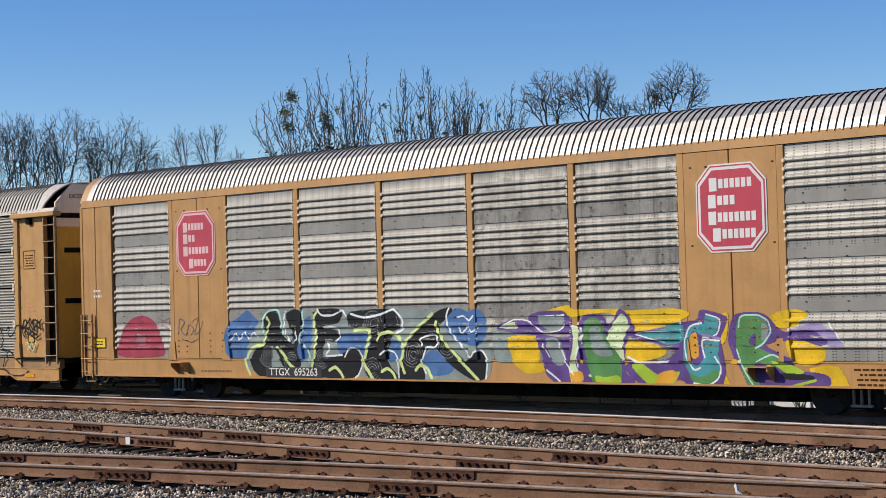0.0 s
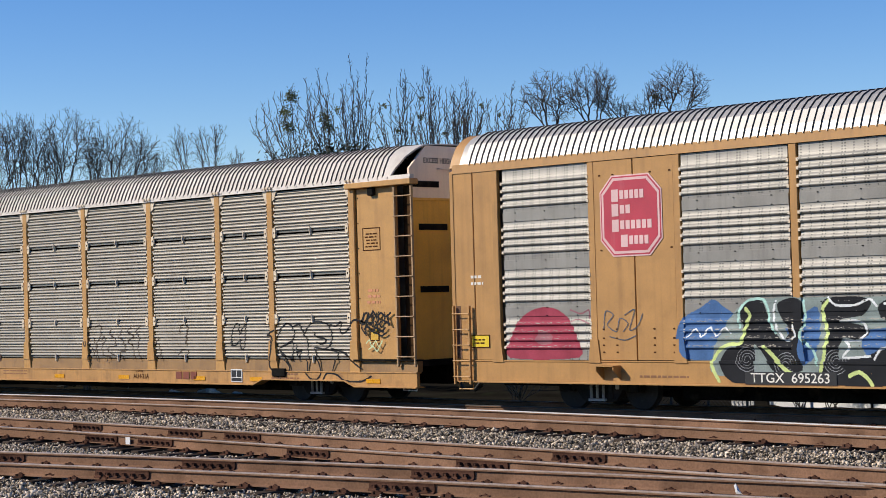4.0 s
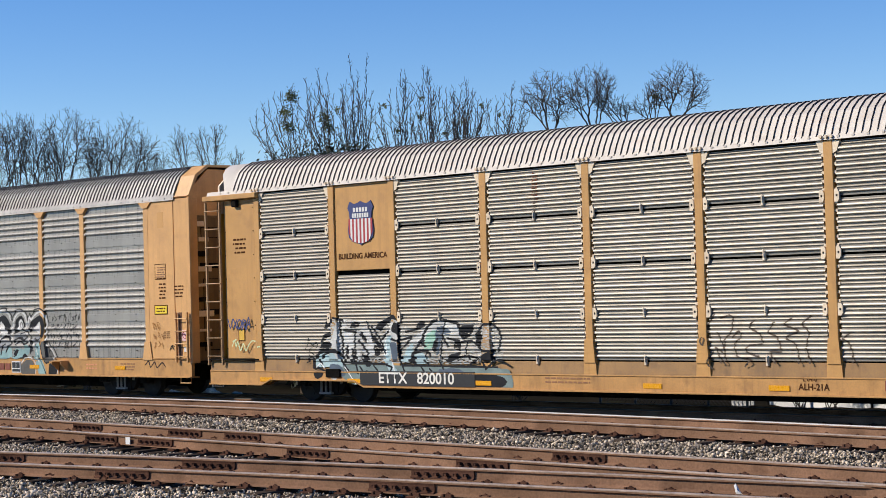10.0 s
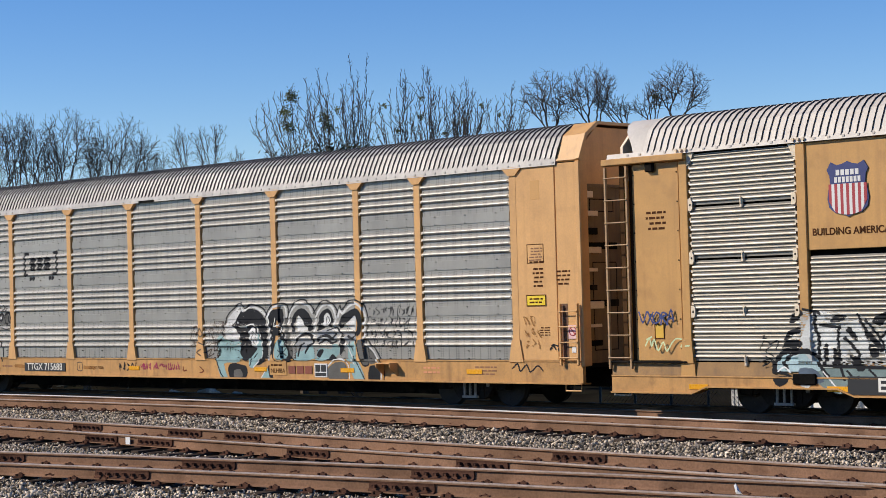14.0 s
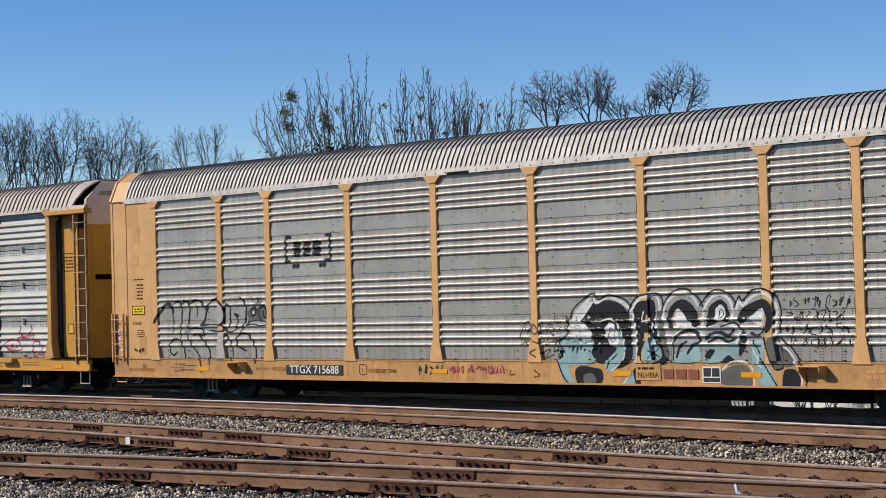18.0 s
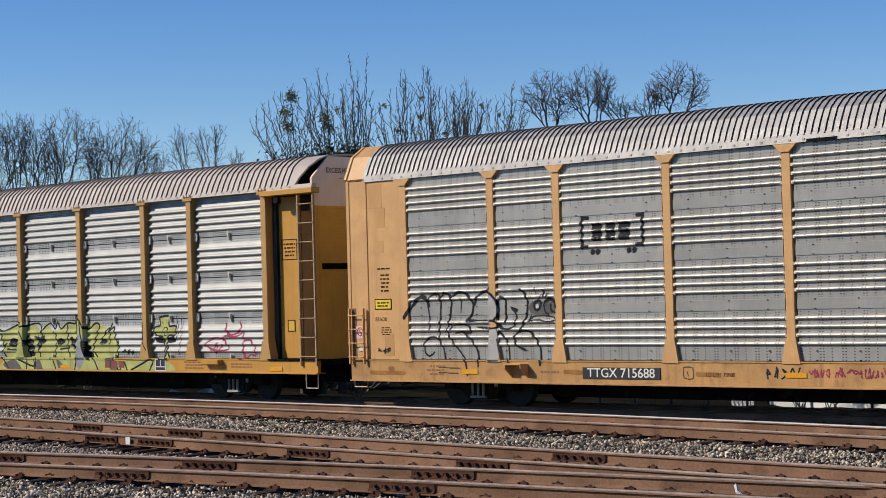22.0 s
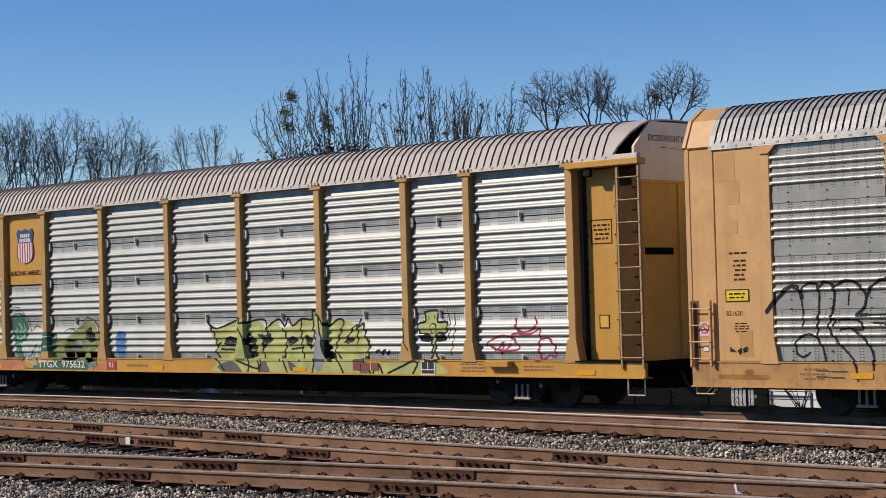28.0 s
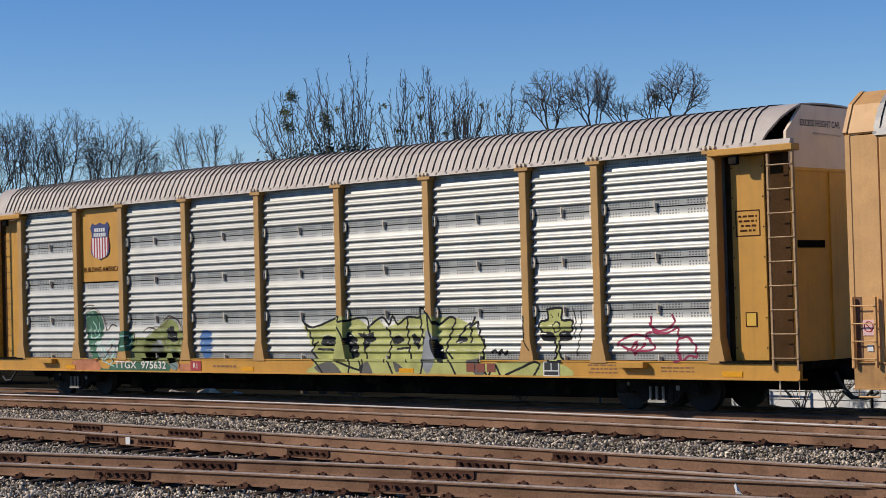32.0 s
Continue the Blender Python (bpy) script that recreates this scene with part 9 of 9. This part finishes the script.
    for i, (turn, fork, tips, clumps) in enumerate([
            (-4.33, 6.8, [(-5.76, 8.42), (-5.56, 8.36), (-5.37, 8.84), (-5.23, 9.07), (-5.09, 9.18), (-4.85, 9.21), (-4.53, 9.49), (-4.37, 8.92), (-4.09, 8.54), (-5.48, 8.0), (-3.92, 8.34)],
             [(-4.54, 9.2, 0.25, 330), (-4.74, 8.64, 0.27, 300), (-4.65, 8.17, 0.30, 320)]),
            (-3.17, 6.97, [(-4.09, 9.8), (-3.96, 9.51), (-3.68, 10.16), (-3.43, 9.84), (-4.09, 9.16), (-3.24, 9.27), (-3.02, 8.98), (-3.71, 9.56)], [(-3.51, 8.52, 0.27, 260), (-3.42, 8.2, 0.24, 200), (-3.13, 8.8, 0.12, 50)]),
            (-2.65, 7.0, [(-2.97, 9.68), (-2.71, 10.43), (-2.52, 10.1), (-2.13, 10.51), (-2.11, 9.24), (-3.01, 9.36), (-2.37, 9.15), (-2.68, 9.54)], []),
            (-1.38, 7.06, [(-1.82, 8.86), (-1.5, 9.13), (-1.33, 9.32), (-1.07, 9.84), (-0.81, 9.11), (-1.96, 8.45), (-1.15, 9.5), (-0.95, 9.21)], [(-1.69, 8.8, 0.10, 40), (-1.29, 7.96, 0.10, 40)]),
            (-0.3, 7.1, [(-0.51, 10.01), (-0.4, 10.08), (-0.32, 10.0), (-0.59, 9.48), (-0.19, 9.38), (0.07, 9.37), (-0.67, 9.01), (-0.08, 9.09)], [(-0.53, 9.1, 0.12, 60), (-0.58, 8.48, 0.12, 60)]),
            (0.41, 7.15, [(0.24, 9.42), (0.42, 9.45), (0.5, 9.26), (0.68, 9.48), (0.16, 8.99), (0.58, 9.07)], [(0.15, 7.95, 0.10, 40)]),
            (0.97, 7.23, [(0.85, 9.57), (0.96, 9.59), (1.07, 9.15), (1.28, 9.01), (1.38, 8.86), (0.75, 8.88), (1.18, 8.77)], [(0.7, 8.2, 0.12, 60), (1.3, 8.73, 0.09, 30)]),
            (1.89, 7.3, [(1.58, 8.85), (1.79, 8.94), (2.02, 8.74), (2.19, 9.4), (2.4, 8.97), (2.59, 9.29), (1.47, 8.48), (2.29, 9.11), (1.7, 8.66)], [(1.85, 8.46, 0.09, 30)])]):
        k = far * math.tan(radians(1))
        plant(turn, far + 0.6 * (i % 3), shoot_tree(50 + i, [((b - turn) * k, z + 0.5) for b, z in tips], fork + 0.1), "bare tree with upright shoots and short spurs", [((b - turn) * k, z, r, n) for b, z, r, n in clumps])
    # round heads
    k = 66 * math.tan(radians(1))
    for i, (turn, fork, heads, clumps) in enumerate([
            (3.59, 8.0, [(3.27, 9.51, 0.80, 0.84), (2.83, 9.12, 0.44, 0.44), (3.70, 9.09, 0.50, 0.70)], []),
            (4.59, 8.0, [(4.58, 9.76, 0.84, 0.72), (4.14, 9.37, 0.50, 0.60), (5.06, 9.53, 0.50, 0.60)], []),
            (5.71, 8.0, [(5.34, 9.02, 0.56, 0.36), (4.94, 9.14, 0.30, 0.32), (5.68, 8.81, 0.24, 0.30)], []),
            (7.21, 8.2, [(7.33, 9.63, 0.96, 0.84), (7.92, 9.30, 0.50, 0.50), (6.89, 9.35, 0.44, 0.50)], []),
            (6.58, 8.0, [(6.60, 9.17, 0.32, 0.40), (6.11, 8.89, 0.36, 0.28), (6.46, 9.37, 0.24, 0.36)], [(6.63, 9.25, 0.14, 110)])]):
        plant(turn, 66, crown_tree(80 + i, [((b - turn) * k, z + 0.5, ru, rz) for b, z, ru, rz in heads], fork - 0.1, 0.0046, 170, 1.1), "bare round-headed deciduous tree", [((b - turn) * k, z, r, n) for b, z, r, n in clumps])


def tuft_build(seed, n, rx, ry, rz, size):
    """A clump of many small leaves."""
    rng = random.Random(seed)
    b = Build()
    for i in range(n):
        p = Vector((rng.gauss(0, 0.45) * rx, rng.gauss(0, 0.45) * ry, rng.gauss(0, 0.45) * rz))
        d = Vector((rng.gauss(0, 1), rng.gauss(0, 1), rng.gauss(0, 1))).normalized()
        e = d.orthogonal().normalized() * size * rng.uniform(0.6, 1.3)
        f = d.cross(e).normalized() * size * rng.uniform(0.3, 0.6)
        b.add([p - e, p + f, p + e, p - f], [(0, 1, 2, 3)])
    return b


def shrub(name, seed, x, y, z, high, stems, label, lean=0.55):
    """A bare bush: thin stems that fork twice into crooked twigs."""
    rng = random.Random(seed)
    b = Build()

    def grow(p, d, long, r, depth):
        path = [p]
        for m in range(4):
            d = (d + Vector((rng.gauss(0, 0.16), rng.gauss(0, 0.16), 0.03))).normalized()
            path.append(path[-1] + d * long / 4)
        b.tube(path, [r * (1 - 0.12 * m) for m in range(5)], 4 if depth < 2 else 3, cap=False)
        if depth < 3:
            for m in range(rng.randint(2, 4)):
                e = (d + Vector((rng.gauss(0, 0.5), rng.gauss(0, 0.5), rng.gauss(0.1, 0.3)))).normalized()
                grow(path[rng.randint(2, 4)], e, long * rng.uniform(0.55, 0.8), r * 0.62, depth + 1)

    for i in range(stems):
        a = rng.uniform(0, 6.283)
        grow(Vector((rng.uniform(-0.12, 0.12), rng.uniform(-0.12, 0.12), 0)), Vector((math.cos(a) * lean, math.sin(a) * lean, 1)).normalized(), high * 0.36, 0.015, 0)
    thing(name, label, "shrub", pose(x, y, z), "shrubs behind the track", made=b, material=TWIG)


def build_backdrop():
    # chain-link fence
    f = new("chain_link_fence")
    f.location = (-2.6, 9.2, -0.12)
    tagged(f, "grey galvanised chain-link fence behind the main track", "fence")
    x0, x1, zb, zt = -29.2, -24.5, -0.45, 0.85
    wires = Build()
    step = 0.12
    k = x0 - (zt - zb)
    while k < x1:
        for s in (1, -1):
            a, c = Vector((k, 0.01 * s, zb if s > 0 else zt)), Vector((k + zt - zb, 0.01 * s, zt if s > 0 else zb))
            if a.x >= x0 and c.x <= x1:
                wires.tube([a, c], 0.006, 3, cap=False)
        k += step
    tagged(part("wire_mesh", wires, FENCE_STEEL, f), kind="stuff")
    me = Build().tube([(0, 0, -0.5), (0, 0, 0.95)], 0.035, 8).mesh("post", FENCE_STEEL)
    for i in range(5):
        part("post", me, None, f, at=pose(x0 + i * (x1 - x0) / 4, 0, 0))
    part("top_rail", Build().tube([(x0, 0, 0.85), (x1, 0, 0.85)], 0.022, 8), FENCE_STEEL, f)
    # picket gate
    g = new("picket_gate")
    g.location = (-2.2, 10.2, -0.18)
    tagged(g, "weathered white picket gate beside the board fence", "gate")
    me = Build().prism([(-0.04, -0.5), (0.04, -0.5), (0.04, 0.75), (0, 0.84), (-0.04, 0.75)], "y", -0.012, 0.012).mesh("picket", WHITE_PAINT)
    for i in range(6):
        part("picket", me, None, g, at=pose(-26.05 + i * 0.12, 0, 0))
    part("rail", Build().box(-26.12, -25.35, 0.014, 0.05, 0.4, 0.48).box(-26.12, -25.35, 0.014, 0.05, -0.2, -0.12), WHITE_PAINT, g)
    # board fence
    w = new("board_fence")
    w.location = (-2.2, 10.4, -0.15)
    tagged(w, "white horizontal board fence behind a bare shrub", "fence")
    me = Build().box(-1.48, 1.48, -0.02, 0.02, 0.01, 0.19, 0.006).mesh("board", WHITE_SIDING)
    pm = Build().box(-0.03, 0.03, -0.05, 0.05, -0.5, 1.5, 0.006).mesh("post", BLACK_STEEL)
    for i in range(5):
        part("post", pm, None, w, at=pose(-25.1 + i * 3.0, 0, 0))
        if i < 4:
            for k in range(9):
                part("board", me, None, w, at=pose(-23.6 + i * 3.0, 0, -0.46 + k * 0.2))
    for i, (x, y, h, n) in enumerate([(-25.6, 9.3, 1.9, 10), (-24.9, 9.6, 1.6, 8), (-33.5, 7.8, 1.5, 9), (-40.5, 8.5, 1.6, 9), (-47.0, 8.0, 1.7, 9), (-55.0, 9.0, 1.8, 9)]):
        shrub("shrub", 300 + i, x, y, -0.55, h, n, "bare tangled shrub of thin dark stems")
    # dark hedge that closes the view below the cars
    rng = random.Random(8)
    for i in range(13):
        x = -110 + i * 5.2 + rng.uniform(-1, 1)
        y = 13.0 + rng.uniform(-1.5, 3)
        b = tuft_build(400 + i, 1500, 3.4, 1.4, 1.0, 0.16)
        thing("hedge", "dense dark evergreen hedge behind the tracks", "hedge", pose(x, y, 0.55), "hedge row behind the tracks", made=b, material=EVERGREEN)
    for i, (turn, z) in enumerate([(-4.35, 6.5), (-3.8, 6.7), (-3.2, 6.75), (-2.7, 6.8)]):
        x, y = spot(turn, 60)
        e = new("evergreen_tree")
        e.location = (x, y, -0.6)
        tagged(e, "dark evergreen tree among bare ones", "tree", "evergreen trees behind the train")
        part("trunk", Build().tube([(0, 0, 0), (0.1, 0, z * 0.5), (0, 0, z)], [0.14, 0.11, 0.05], 7), BARK, e)
        part("crown", tuft_build(500 + i, 3000, 1.05, 1.0, 0.85, 0.07), EVERGREEN, e, at=pose(0, 0, z + 0.25))
    # pale rubble beside the far rail
    for i, (x, y) in enumerate([(-44.8, 5.4), (-43.9, 5.8), (-46.2, 5.9), (-42.6, 5.6), (-45.4, 6.4)]):
        b = Build()
        for k in range(1):
            s = rng.uniform(0.16, 0.30)
            b.box(-s, s, -s * 0.8, s * 0.8, -s * 0.6, s * 0.6, s * 0.25, turn=pose(rng.uniform(-0.3, 0.3), rng.uniform(-0.2, 0.2), 0.1 * k, rng.uniform(-20, 20), rng.uniform(-20, 20), rng.uniform(0, 180)))
        thing("concrete_lump", "pale broken concrete lump beside the track", "rubble", pose(x, y, -0.36), "broken concrete lumps", made=b, material=STONE)
    # marker tag on a rail, and a scrap of plastic between the rails
    t = thing("rail_tag", "small square white tag fixed to a rusty rail", "tag", on_line(line_third, -25.72, -1, 0.09) @ pose(0, -0.05, 0), made=Build().box(-0.07, 0.07, -0.012, 0.0, -0.04, 0.09, 0.004), material=WHITE_PAINT)
    b = Build()
    b.add([(-0.04, 0, 0), (0.03, 0.02, 0.0), (0.07, -0.02, 0.005), (0.0, -0.03, 0.05), (-0.045, 0.01, 0.12), (-0.06, -0.01, 0.10), (0.0, 0.01, 0.05)], [(0, 1, 6, 4), (1, 2, 3, 6), (2, 0, 5, 3), (3, 5, 4, 6), (0, 4, 5)])
    thing("plastic_scrap", "crumpled white plastic scrap between the rails", "litter", pose(-12.5, -11.55, 0.06), made=b, material=WHITE_PAINT)


build_ground()
CARS = build_cars()
for key, car, kind, posts, half, foot, proud in zip("abcd", CARS, "ABCD", POSTS, (0.085, 0.10, 0.10, 0.10), (0.07, 0.05, 0.10, 0.11), (0.03, 0.06, 0.05, 0.16)):
    pts = []
    if kind in "AC":
        pts = [(y, z + 1.03) for y, z in SHEETS[kind](3.99)[:-2]]
    else:
        for i in range(4):
            pts += [(y, z + 1.03 + i * 1.005) for y, z in SHEETS[kind](0.985)[:-2]]
    pts = sorted(set(pts), key=lambda q: q[1])
    FRONTS[key] = (car, kind, [x - car["origin"] for x in posts], half, foot, proud, ([q[0] for q in pts], [q[1] for q in pts]))
finish_cars(CARS)
build_murals()
build_backdrop()
build_trees()
build_tracks()
scatter_stones()


def motions():
    times = [0.5 * i for i in range(65)]
    for car in CARS:
        walk(car, [(t, pose(car["origin"] + travelled(t), 1.55, 0)) for t in times])
    for wheel, dx in WHEELS:
        walk(wheel, [(i / 6, pose(dx, 0, 0.42, 0, math.degrees(travelled(i / 6) / 0.42), 0)) for i in range(193)])


motions()
